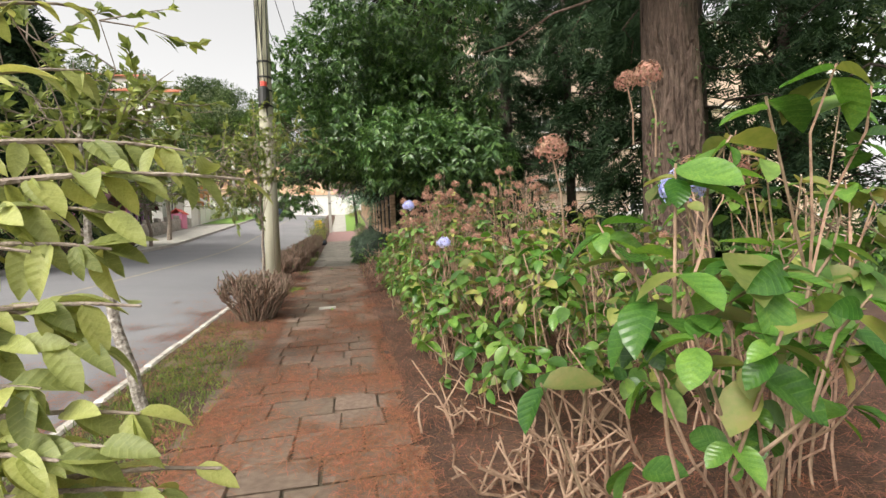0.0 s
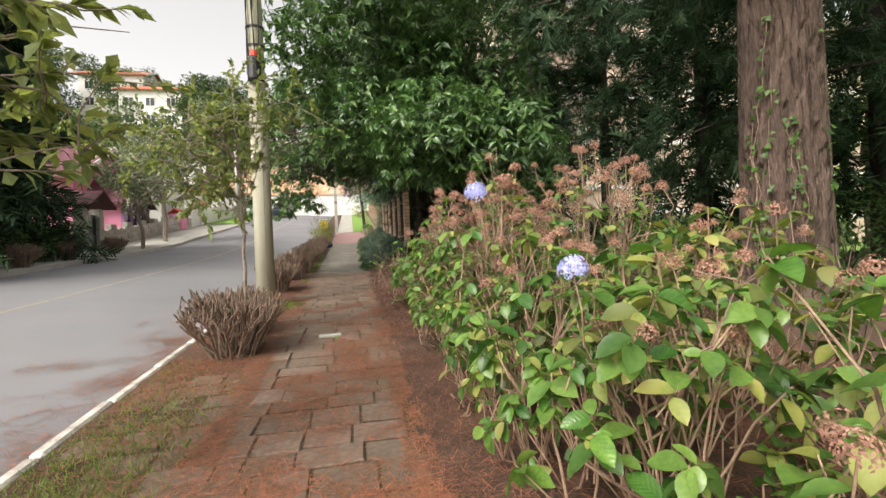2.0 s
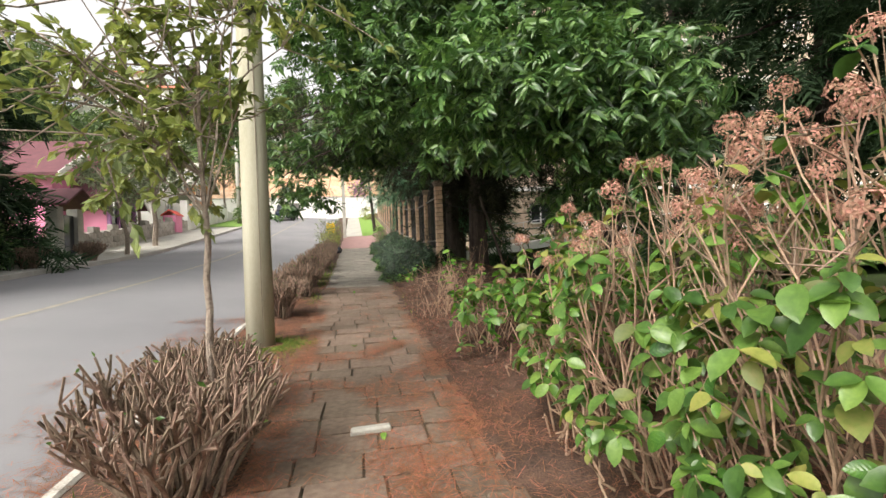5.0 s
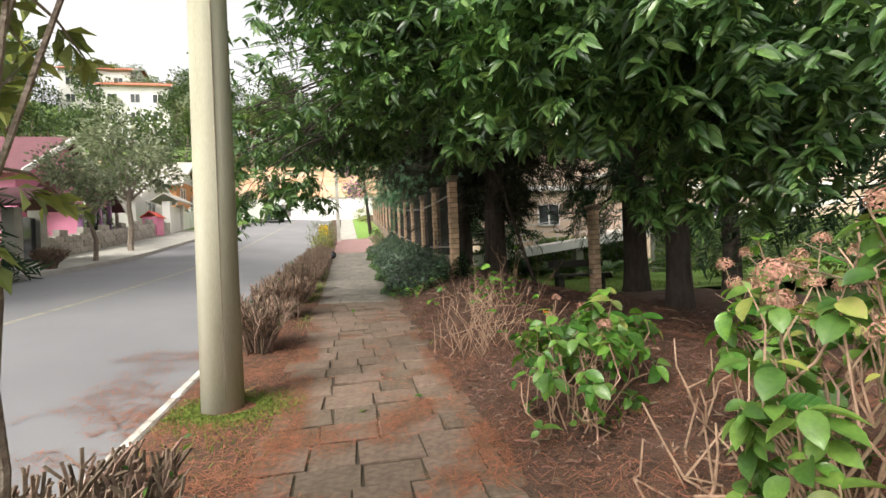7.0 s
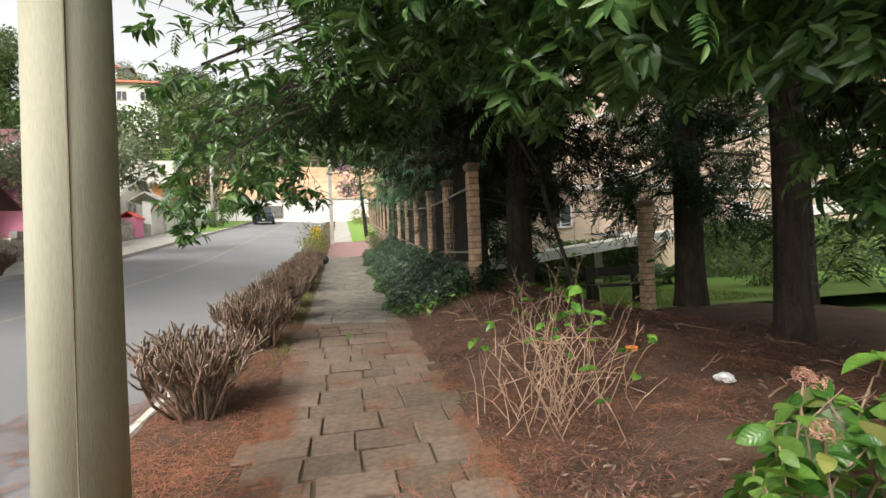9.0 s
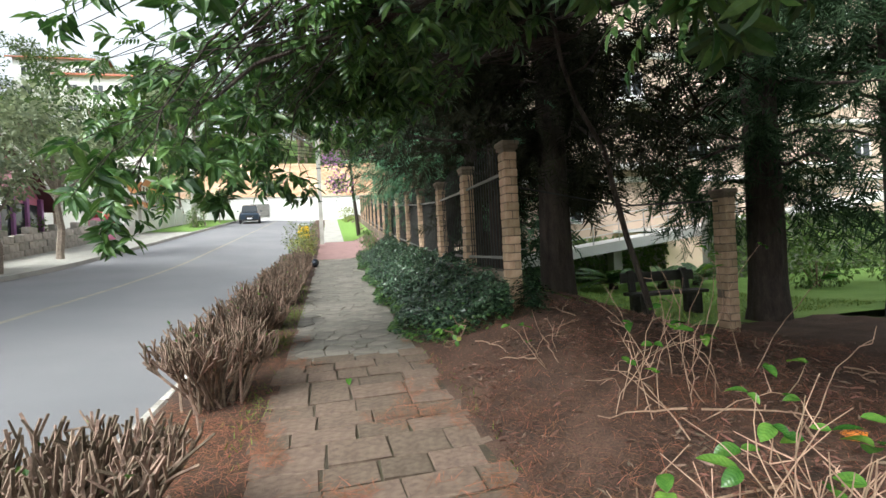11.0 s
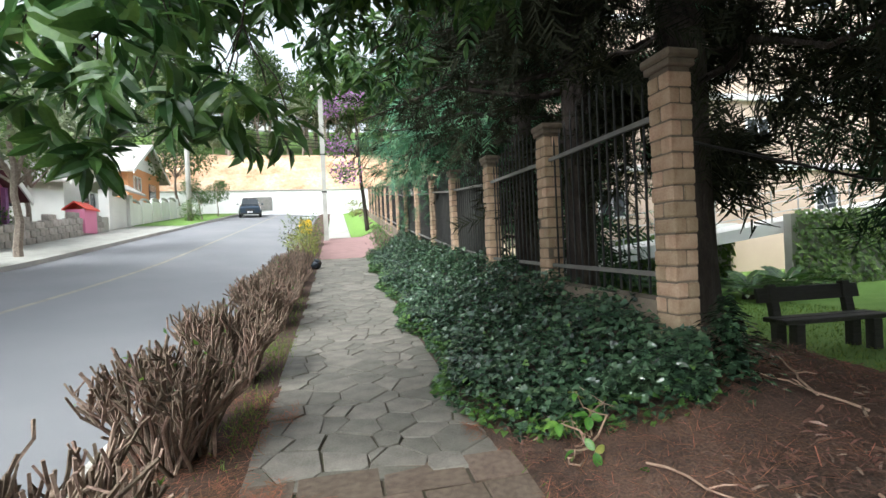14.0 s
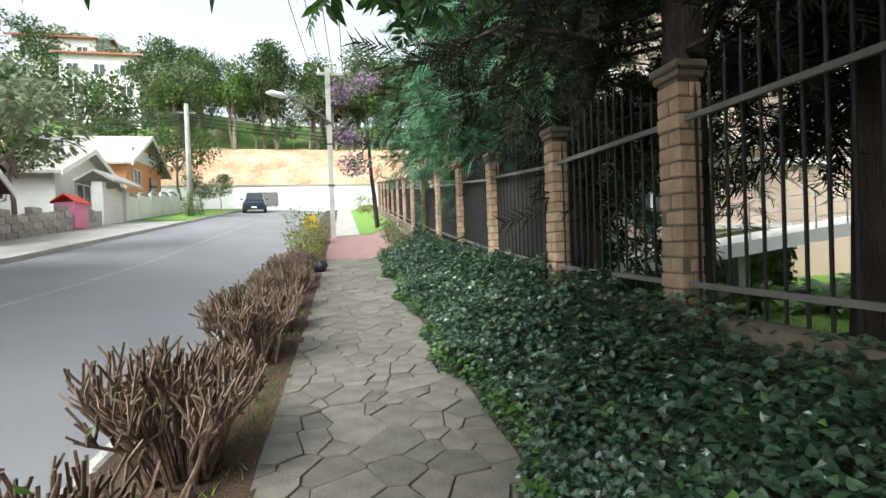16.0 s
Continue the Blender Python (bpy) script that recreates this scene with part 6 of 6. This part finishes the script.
for k, (x, y) in enumerate(spots):
    src = kinds[k % 5]
    m = pose(x, y, hz(x, y) - 0.3, 0, 0, _r.uniform(0, 360))
    if k % 5 not in first:
        first[k % 5] = True
        src.matrix_basis = m
    else:
        o = copy_thing(src, m)
        s = _r.uniform(0.75, 1.25) if k < len(spots) - 14 else _r.uniform(0.3, 0.5)
        o.scale = (s, s, s)
for x, y, w, hh, rf in ((-30, 82, 9, 9, "tile_roof"), (-38, 88, 10, 9, "tile_roof"), (-14, 98, 7, 5, "grey_roof")):
    zz = hz(x, y)
    hb = gable_house("house", "white multi-storey house high on the wooded hill", x - w / 2, x + w / 2, y, y + 8, zz - 1, zz + hh, zz + hh + 1.6, M["white_wall"], M[rf])
    for fl in range(3):
        for q in range(3):
            window(hb, (x - w / 2 + w * (q + 0.5) / 3, y - 0.02, zz + 1.6 + fl * 2.7), 1.3, 1.3, "y")
# street and garden trees across the road
for k, (x, y, s, kk) in enumerate([(-9.75, 26.8, 0.55, 2), (-10.2, 31.0, 0.75, 2), (-13.9, 38.5, 0.6, 4), (-9.9, 50.5, 0.34, 0), (-9.9, 55.5, 0.3, 1), (-13.5, 57, 0.7, 3), (-20, 42, 0.9, 1), (-23, 36, 1.0, 3), (-16, 56, 0.8, 0), (-24, 52, 1.0, 1), (-22, 60, 1.2, 3), 
                                   (14, 5, 0.9, 1), (17, 9, 1.0, 3), (20, 2, 1.1, 0), (16, 13.5, 0.7, 4), (24, 8, 1.2, 3), (26, 15, 1.1, 1), (13, -2, 0.9, 0), (19, -6, 1.0, 2)]):
    o = copy_thing(kinds[kk], pose(x, y, h(x, y) - 0.1, 0, 0, 70 * k))
    o.scale = (s, s, s)
    tagged(o, "leafy garden tree beside the street", "tree", "street and garden trees")
for k, (x, y, hg) in enumerate([(-12.0, 14.0, 13), (-11.7, 17.0, 14), (-12.0, 20.0, 13), (-14.0, 22.5, 12)]):
    conifer(x, y, 0.25, hg, 230 + k, 60, 3.2, 4200, "tall dark conifer in the garden across the road", SPRAY_B, low=1.2, size=0.7)


def bush(x, y, z, rad, n, mat, seed, label, leaf=0.09, name="bush"):
    r = np.random.default_rng(seed)
    p = thing(name, label, "shrub", (x, y, z))
    st = Geo()
    for k in range(10):
        a = r.uniform(0, 6.28)
        st.tube([(x, y, z - 0.05), (x + math.cos(a) * rad[0] * 0.5, y + math.sin(a) * rad[1] * 0.5, z + rad[2])], [0.02, 0.006], 5)
    st.put("stem", M["twig"], p)
    pos, d = crown_points(r, (x, y, z + rad[2] * 0.95), np.array(rad), n, 0.4, 0.4)
    keep = pos[:, 2] > z + 0.02
    pos, d = pos[keep], d[keep]
    Geo().scatter(*LEAF_LOW, pos, d + r.normal(0, 0.5, d.shape), np.tile([0, 0, 1.0], (len(d), 1)) + r.normal(0, 0.3, d.shape), leaf * r.uniform(0.6, 1.3, len(d))).put("foliage", M[mat], p)
    return p


for k, (x, y) in enumerate([(-10.6, 14.8), (-10.7, 16.6), (-10.6, 18.4), (-10.7, 20.2), (-10.8, 21.7)]):
    bush(x, y, h(x, y), (0.9, 1.1, 0.75), 700, "broad", 240 + k, "dark rounded garden bush across the road", 0.16)
bush(-12.9, 28.3, h(-12.9, 28.3), (0.7, 1.2, 0.7), 600, "hedge", 250, "green garden bush behind the stone wall", 0.16)
bush(-13.0, 34.5, h(-13.0, 34.5), (0.6, 1.3, 0.8), 600, "hedge", 251, "green garden bush behind the stone wall", 0.16)
bush(-10.2, 49.2, h(-10.2, 49.2), (0.7, 0.9, 0.8), 500, "hedge", 252, "clipped round green bush beside the lawn", 0.16)
bush(-1.35, 28.6, h(-1.3, 28.6), (0.5, 0.9, 0.55), 900, "hyd_far", 253, "yellow-green leafy shrub on the verge", 0.08)
bush(-1.3, 30.2, h(-1.3, 30.2), (0.5, 0.8, 0.6), 800, "hyd_far", 254, "yellow-green leafy shrub on the verge", 0.08)
bush(-1.75, 31.4, h(-1.7, 31.4), (0.55, 0.5, 0.75), 420, "far_leaf_pale", 255, "silvery leafy shrub at the kerb", 0.12)
bush(-1.25, 33.2, h(-1.2, 33.2), (0.5, 0.6, 0.7), 500, "hedge", 256, "green shrub by the lamp post", 0.1)
bush(1.3, 52.0, h(1.3, 52.0), (0.9, 1.0, 0.7), 700, "hyd_far", 257, "yellow-green bush on the far grass", 0.14)
bush(1.2, 28.6, h(1.2, 28.6), (0.4, 0.9, 0.5), 500, "ivy_new", 258, "small green bush under the fence", 0.07)
bush(1.25, 31.4, h(1.25, 31.4), (0.35, 1.1, 0.4), 500, "broad", 259, "small green bush under the fence", 0.07)


def yellow_box():
    x, y = -1.5, 33.4
    z = h(x, y)
    p = thing("litter_bin", "yellow plastic litter bin on a post behind the shrubs", "bin", (x, y, z))
    Geo().tube([(x, y, z - 0.1), (x, y, z + 0.5)], 0.04, 8).put("post", M["rail"], p)
    o = part("bin_body", bevelled((0.5, 0.4, 0.6), 0.05, 2), M["yellow_paint"], p, "yellow bin body")
    o.matrix_basis = pose(0, 0, 0.78)
    o = part("lid", bevelled((0.54, 0.44, 0.08), 0.03, 2), M["lampglass"], p, "pale lid")
    o.matrix_basis = pose(0, 0, 1.12)


yellow_box()


def rubbish_bag():
    x, y = -0.93, 27.1
    bm = bmesh.new()
    bmesh.ops.create_icosphere(bm, subdivisions=3, radius=0.24)
    for v in bm.verts:
        k = 1 + 0.22 * noise.noise(v.co * 7) + 0.12 * noise.noise(v.co * 16)
        v.co = v.co * k
        v.co.z = max(v.co.z * 0.75, -0.12)
    me = bpy.data.meshes.new("rubbish_bag")
    bm.to_mesh(me)
    bm.free()
    me.materials.append(M["bag"])
    o = new("rubbish_bag", me)
    o.matrix_basis = pose(x, y, h(x, y) + 0.12)
    tagged(o, "black plastic rubbish bag standing beside the path", "rubbish bag")


rubbish_bag()


def crumple(name, x, y, s, mat, label):
    bm = bmesh.new()
    bmesh.ops.create_icosphere(bm, subdivisions=2, radius=s)
    for v in bm.verts:
        v.co *= 1 + 0.5 * noise.noise(v.co * 40 / (s * 10) + Vector((x, y, 0)))
        v.co.z = max(v.co.z * 0.55, -0.02)
    me = bpy.data.meshes.new(name)
    bm.to_mesh(me)
    bm.free()
    me.materials.append(mat)
    o = new(name, me)
    o.matrix_basis = pose(x, y, h(x, y) + 0.02)
    tagged(o, label, "litter")


def stone_chip(x, y):
    bm = bevelled((0.3, 0.07, 0.05), 0.012)
    for v in bm.verts:
        v.co += Vector((noise.noise(v.co * 9), noise.noise(v.co * 11 + Vector((3, 0, 0))), 0)) * 0.012
    me = bpy.data.meshes.new("stone_chip")
    bm.to_mesh(me)
    bm.free()
    me.materials.append(M["concrete"])
    o = new("stone_chip", me)
    o.matrix_basis = pose(x, y, h(x, y) + 0.022, 3, 0, 4)
    tagged(o, "pale splinter of kerb stone lying on the paving", "stone")


stone_chip(-0.02, 8.26)


def fallen_leaves():
    """Single fresh leaves fallen on the path and the bed."""
    r = np.random.default_rng(411)
    for k, (x, y) in enumerate([(0.33, 10.83), (-0.14, 10.62), (2.38, 12.49), (1.43, 8.62), (0.06, 8.17), (-0.15, 15.42), (1.26, 15.66)]):
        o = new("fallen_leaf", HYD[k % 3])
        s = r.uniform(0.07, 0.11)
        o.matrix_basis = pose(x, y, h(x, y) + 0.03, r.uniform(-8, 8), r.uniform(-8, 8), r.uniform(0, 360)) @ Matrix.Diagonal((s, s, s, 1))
        tagged(o, "single green leaf fallen among the needles", "leaf", "fallen leaves")


fallen_leaves()
crumple("plastic_cup", 2.6, 11.75, 0.075, M["litter"], "crumpled white plastic on the needle bed")
crumple("wrapper", 2.4, 12.6, 0.055, M["orange_litter"], "small orange wrapper on the needle bed")


# ---------------------------------------------------------------- car
def suv(x, y, turn):
    z = h(x, y)
    p = thing("car", "dark blue-grey car on the uphill road", "car", (x, y, z))
    p.matrix_basis = pose(x, y, z, 7, 0, turn)

    def loft(name, sec, mat, par, label=""):
        bm = bmesh.new()
        rings = []
        for yy, w, z0, z1 in sec:
            rings.append([bm.verts.new(c) for c in ((-w * 0.92, yy, z0), (-w, yy, (z0 + z1) / 2), (-w * 0.9, yy, z1), (w * 0.9, yy, z1), (w, yy, (z0 + z1) / 2), (w * 0.92, yy, z0))])
        for a, b in zip(rings, rings[1:]):
            for k in range(6):
                bm.faces.new((a[k], a[(k + 1) % 6], b[(k + 1) % 6], b[k]))
        bm.faces.new(rings[0])
        bm.faces.new(rings[-1][::-1])
        bmesh.ops.recalc_face_normals(bm, faces=bm.faces)
        bmesh.ops.bevel(bm, geom=bm.edges[:], offset=0.03, segments=2, affect="EDGES")
        return part(name, bm, mat, par, label)
    body = loft("body", [(-2.1, 0.75, 0.4, 0.85), (-1.9, 0.86, 0.32, 0.98), (-0.9, 0.9, 0.28, 1.05), (1.6, 0.9, 0.28, 1.08), (2.0, 0.82, 0.4, 1.0)], M["car"], p)
    loft("cabin", [(-0.95, 0.72, 1.03, 1.1), (-0.35, 0.68, 1.03, 1.58), (1.2, 0.68, 1.03, 1.62), (1.85, 0.72, 1.03, 1.15)], M["glass"], p, "dark glazed cabin")
    loft("roof", [(-0.3, 0.62, 1.58, 1.63), (1.25, 0.62, 1.61, 1.66)], M["car"], p)
    for sx in (-0.55, 0.55):
        part("headlight", bevelled((0.36, 0.08, 0.16), 0.03, 2), M["chrome"], p, "clear headlight").matrix_basis = pose(sx, -2.03, 0.78)
        part("mirror", bevelled((0.16, 0.1, 0.12), 0.03), M["car"], p).matrix_basis = pose(sx * 1.8, -0.7, 1.12)
    part("grille", bevelled((0.7, 0.06, 0.2), 0.02), M["rubber"], p, "dark grille").matrix_basis = pose(0, -2.1, 0.66)
    part("number_plate", bevelled((0.42, 0.03, 0.12), 0.005), M["litter"], p).matrix_basis = pose(0, -2.13, 0.5)
    part("bumper", bevelled((1.6, 0.16, 0.18), 0.05), M["rubber"], p).matrix_basis = pose(0, -2.02, 0.38)
    for sx in (-0.8, 0.8):
        for yy in (-1.3, 1.3):
            bm = bmesh.new()
            bmesh.ops.create_cone(bm, segments=24, radius1=0.34, radius2=0.34, depth=0.22, cap_ends=True)
            bmesh.ops.bevel(bm, geom=[e for e in bm.edges if abs(e.verts[0].co.z - e.verts[1].co.z) < 1e-4], offset=0.04, segments=2, affect="EDGES")
            w = part("wheel", bm, M["rubber"], p)
            w.matrix_basis = pose(sx, yy, 0.34, 0, 90)
            bm = bmesh.new()
            bmesh.ops.create_cone(bm, segments=16, radius1=0.2, radius2=0.2, depth=0.24, cap_ends=True)
            part("rim", bm, M["chrome"], w)


suv(-7.6, 57.0, 8)


# ---------------------------------------------------------------- apartment building and garden to the side
def apartments():
    p = thing("apartment_building", "beige rendered apartment building behind the garden trees", "building", (22, 34, 0.9))
    slab(8, 42, 30, 44, 0.2, 17).put("wall", M["beige"], p)
    slab(7.6, 42.4, 29.6, 44.4, 17, 17.5).put("roof", M["white_wall"], p, "pale roof slab")
    for fl in range(5):
        zc = 3.6 + 3.0 * fl
        slab(8, 42, 29.8, 29.99, zc + 1.3, zc + 1.55).put("band", M["white_wall"], p, "pale floor band")
        for k in range(9):
            xx = 10.5 + 3.6 * k
            if (k + fl) % 3 == 0:
                window(p, (xx, 29.98, zc), 1.2, 1.1, "y")
            if k % 3 == 1:
                slab(xx - 1.4, xx + 1.4, 29.0, 29.97, zc - 1.1, zc - 0.95).put("balcony", M["white_wall"], p, "pale balcony slab")
    # sloping ramp with railing
    r = thing("ramp", "pale concrete access ramp with thin metal railing", "ramp", (12, 25, 0.9))
    a, b = np.array([4.5, 25, 1.55]), np.array([24.0, 25, 3.8])
    q = []
    for e in (a, b):
        for dy in (0, 1.6):
            for dz in (-0.35, 0):
                q.append(e + (0, dy, dz))
    Geo().add(q, [[0, 1, 3, 2], [4, 6, 7, 5], [0, 4, 5, 1], [2, 3, 7, 6], [0, 2, 6, 4], [1, 5, 7, 3]]).put("deck", M["white_wall"], r)
    for dz in (0.3, 0.6, 0.95):
        Geo().tube([a + (0, 0.05, dz), b + (0, 0.05, dz)], 0.018, 6).put("rail", M["chrome"], r)
    for k in range(20):
        e = a + (b - a) * k / 19
        Geo().tube([e + (0, 0.05, 0), e + (0, 0.05, 0.97)], 0.02, 6).put("baluster", M["chrome"], r)
    for k in (5.0, 9.6, 16.0, 21):
        zz = float(np.interp(k, [a[0], b[0]], [a[2], b[2]]))
        slab(k, k + 0.35, 25.4, 25.8, 0.4, zz - 0.3).put("support", M["concrete"], r)
    # creeper-covered wall
    w = thing("wall_creeper", "garden wall covered in green creeper", "wall", kind="structure")
    rr = np.random.default_rng(260)
    for x0, x1, y, z1 in ((4.6, 8.5, 26.9, 1.75), (8.5, 13.0, 26.9, 2.2), (12.9, 30, 24.6, 2.75)):
        slab(x0, x1, y, y + 0.25, 0.3, z1).put("masonry", M["concrete"], w)
        n = int((x1 - x0) * 320)
        pos = np.stack([rr.uniform(x0, x1, n), np.full(n, y - 0.03) - rr.uniform(0, 0.12, n), rr.uniform(0.5, z1 + 0.12, n)], -1)
        f = np.stack([rr.normal(0, 0.6, n), rr.normal(-0.3, 0.2, n), rr.uniform(-1, 0.1, n)], -1)
        Geo().scatter(*IVY, pos, f, np.tile([0, -1.0, 0.4], (n, 1)) + rr.normal(0, 0.3, (n, 3)), rr.uniform(0.1, 0.2, n)).put("creeper", M["hedge"], w, "dense green creeper")


apartments()


def cycad(x, y, seed):
    r = np.random.default_rng(seed)
    z = h(x, y)
    p = thing("cycad", "low cycad with arching feathery fronds on the lawn", "plant", (x, y, z), "lawn cycads")
    Geo().tube([(x, y, z - 0.05), (x, y, z + 0.25)], [0.16, 0.12], 10).put("trunk", M["dark_bark"], p)
    n = 26
    a = r.uniform(0, 6.28, n)
    tm = pinnate(12, DIAMOND, 0.22)
    Geo().scatter(*tm, np.tile([x, y, z + 0.25], (n, 1)), np.stack([np.cos(a), np.sin(a), r.uniform(0.2, 0.9, n)], -1), np.tile([0, 0, 1.0], (n, 1)), r.uniform(0.8, 1.2, n)).put("frond", M["broad"], p)


for k, (x, y) in enumerate([(9.8, 23.2), (11.3, 23.4), (8.6, 24.0)]):
    cycad(x, y, 270 + k)
for k, (x, y) in enumerate([(14.0, 17.0), (16.5, 16.5), (12.5, 20.5), (15, 20)]):
    bush(x, y, h(x, y), (1.2, 0.9, 0.7), 700, "hedge", 280 + k, "bright green garden shrub beside the lawn", 0.15)
for k in range(9):
    bush(11.5 + rng.uniform(-0.6, 0.6), -2 + 1.8 * k, h(11.5, -2 + 1.8 * k), (0.9, 1.1, 1.1), 600, "broad", 290 + k, "dark green hedge bush at the garden's edge", 0.15)
# flowering branch by the lamp post
r_ = np.random.default_rng(300)
pf = thing("flowering_tree", "tree with purple blossom beside the lamp post", "tree", (1.3, 37.5, h(1.3, 37.5)))
g = Geo()
limb(g, (1.3, 37.5, h(1.3, 37.5) - 0.1), (0.9, 37.0, 8.0), 0.12, 0.05, r_, 0.05, 8, 7)
for c in ((-0.2, 36.2, 9.0), (0.0, 36.0, 7.0), (0.2, 36.4, 6.0), (0.9, 36.6, 9.6)):
    limb(g, (0.95, 37.1, 7.0), c, 0.05, 0.015, r_, 0.15, 5, 5)
g.put("trunk", M["dark_bark"], pf)
ps = np.concatenate([crown_points(r_, c, np.array([0.8, 0.9, 0.6]), 500, 0.2, 0.2)[0] for c in ((-0.2, 36.2, 9.2), (0.0, 36.0, 7.2), (0.3, 36.4, 6.0), (0.9, 36.6, 9.8))])
sel = r_.uniform(0, 1, len(ps)) < 0.5
for s_, mt, lab in ((sel, "purple_flower", "purple blossom"), (~sel, "broad", "dark leaves")):
    Geo().scatter(*DIAMOND, ps[s_], r_.normal(0, 1, (s_.sum(), 3)), r_.normal(0, 1, (s_.sum(), 3)), r_.uniform(0.1, 0.2, s_.sum())).put("crown", M[mt], pf, lab)


# ---------------------------------------------------------------- paving stones
def paved():
    r = np.random.default_rng(401)
    p = thing("pavement_setts", "worn rectangular stone paving with dirt joints, strewn with needles", "pavement", kind="structure")
    shapes = []
    for k in range(6):
        bm = bevelled((1, 1, 0.05), 0.012)
        for v in bm.verts:
            v.co.x += r.normal(0, 0.012)
            v.co.y += r.normal(0, 0.015)
            v.co.z += r.normal(0, 0.002)
        me = bpy.data.meshes.new("paving_stone")
        bm.to_mesh(me)
        bm.free()
        me.materials.append(M["paver"])
        shapes.append(me)

    def lay(x, y, w, d):
        o = new("paving_stone", shapes[r.integers(0, 6)])
        o.parent = p
        o.matrix_basis = pose(x, y, float(base(y)) - 0.02 + r.normal(0, 0.004), 3.2 + r.normal(0, 0.5), r.normal(0, 0.6), r.normal(0, 1.0)) @ Matrix.Diagonal((w, d, 1, 1))
    y = 0.5
    while y < 16.2:
        d = r.uniform(0.25, 0.36)
        x = -0.82 - r.uniform(0, 0.12)
        while x < 0.66:
            w = r.uniform(0.3, 0.52)
            w = min(w, 0.8 - x)
            lay(x + w / 2, y + d / 2, w - 0.016, d - 0.016)
            x += w
        y += d
    for yy in (4.95, 5.25, 5.6, 5.92, 6.25, 6.55, 6.85):
        x = -1.68 + (0.3 if yy < 5.5 else 0)
        while x < -0.9:
            w = r.uniform(0.3, 0.42)
            lay(x + w / 2, yy, w - 0.02, 0.27)
            x += w


paved()


def flagstones():
    r = np.random.default_rng(402)
    p = thing("pavement_flags", "irregular grey flagstone paving with mossy joints", "pavement", kind="structure")
    x0, x1, y0, y1 = -0.84, 0.72, 16.3, 29.0
    pts = []
    for k in range(6000):
        c = np.array([r.uniform(x0, x1), r.uniform(y0, y1)])
        if all(np.hypot(*(c - q)) > (0.19 if c[1] < 23 else 0.26) for q in pts):
            pts.append(c)
    pts = np.array(pts)
    wt = r.uniform(0, 0.05, len(pts))
    for i, c in enumerate(pts):
        poly = [(x0, y0), (x1, y0), (x1, y1), (x0, y1)]
        near = np.argsort(np.hypot(*(pts - c).T))[1:16]
        for j in near:
            q = pts[j]
            nrm = (q - c) / np.hypot(*(q - c))
            lim = nrm @ ((c + q) / 2) + (wt[i] - wt[j]) / (2 * np.hypot(*(q - c))) - 0.006
            out = []
            for a, b in zip(poly, poly[1:] + poly[:1]):
                da, db = nrm @ a - lim, nrm @ b - lim
                if da <= 0:
                    out.append(a)
                if da * db < 0:
                    t = da / (da - db)
                    out.append((a[0] + (b[0] - a[0]) * t, a[1] + (b[1] - a[1]) * t))
            poly = out
            if len(poly) < 3:
                break
        if len(poly) < 3:
            continue
        poly = np.array(poly) + r.normal(0, 0.004, (len(poly), 2))
        k = len(poly)
        zc = float(base(c[1]))
        lift = r.normal(0, 0.003)
        inn = c + (poly - c) * 0.978
        slope_z = lambda q: base(q[:, 1]) - zc  # noqa: E731
        V = np.concatenate([np.c_[poly - c, slope_z(poly) - 0.05], np.c_[poly - c, slope_z(poly) - 0.004 + lift], np.c_[inn - c, slope_z(inn) + 0.002 + lift]])
        side = [[q, (q + 1) % k, k + (q + 1) % k, k + q] for q in range(k)] + [[k + q, k + (q + 1) % k, 2 * k + (q + 1) % k, 2 * k + q] for q in range(k)]
        g = Geo().add(V, (np.array(side), np.array([list(range(2 * k, 3 * k))])))
        o = new("flagstone", g.mesh("flagstone", M["flag"]))
        o.parent = p
        o.matrix_basis = pose(c[0], c[1], zc)


flagstones()
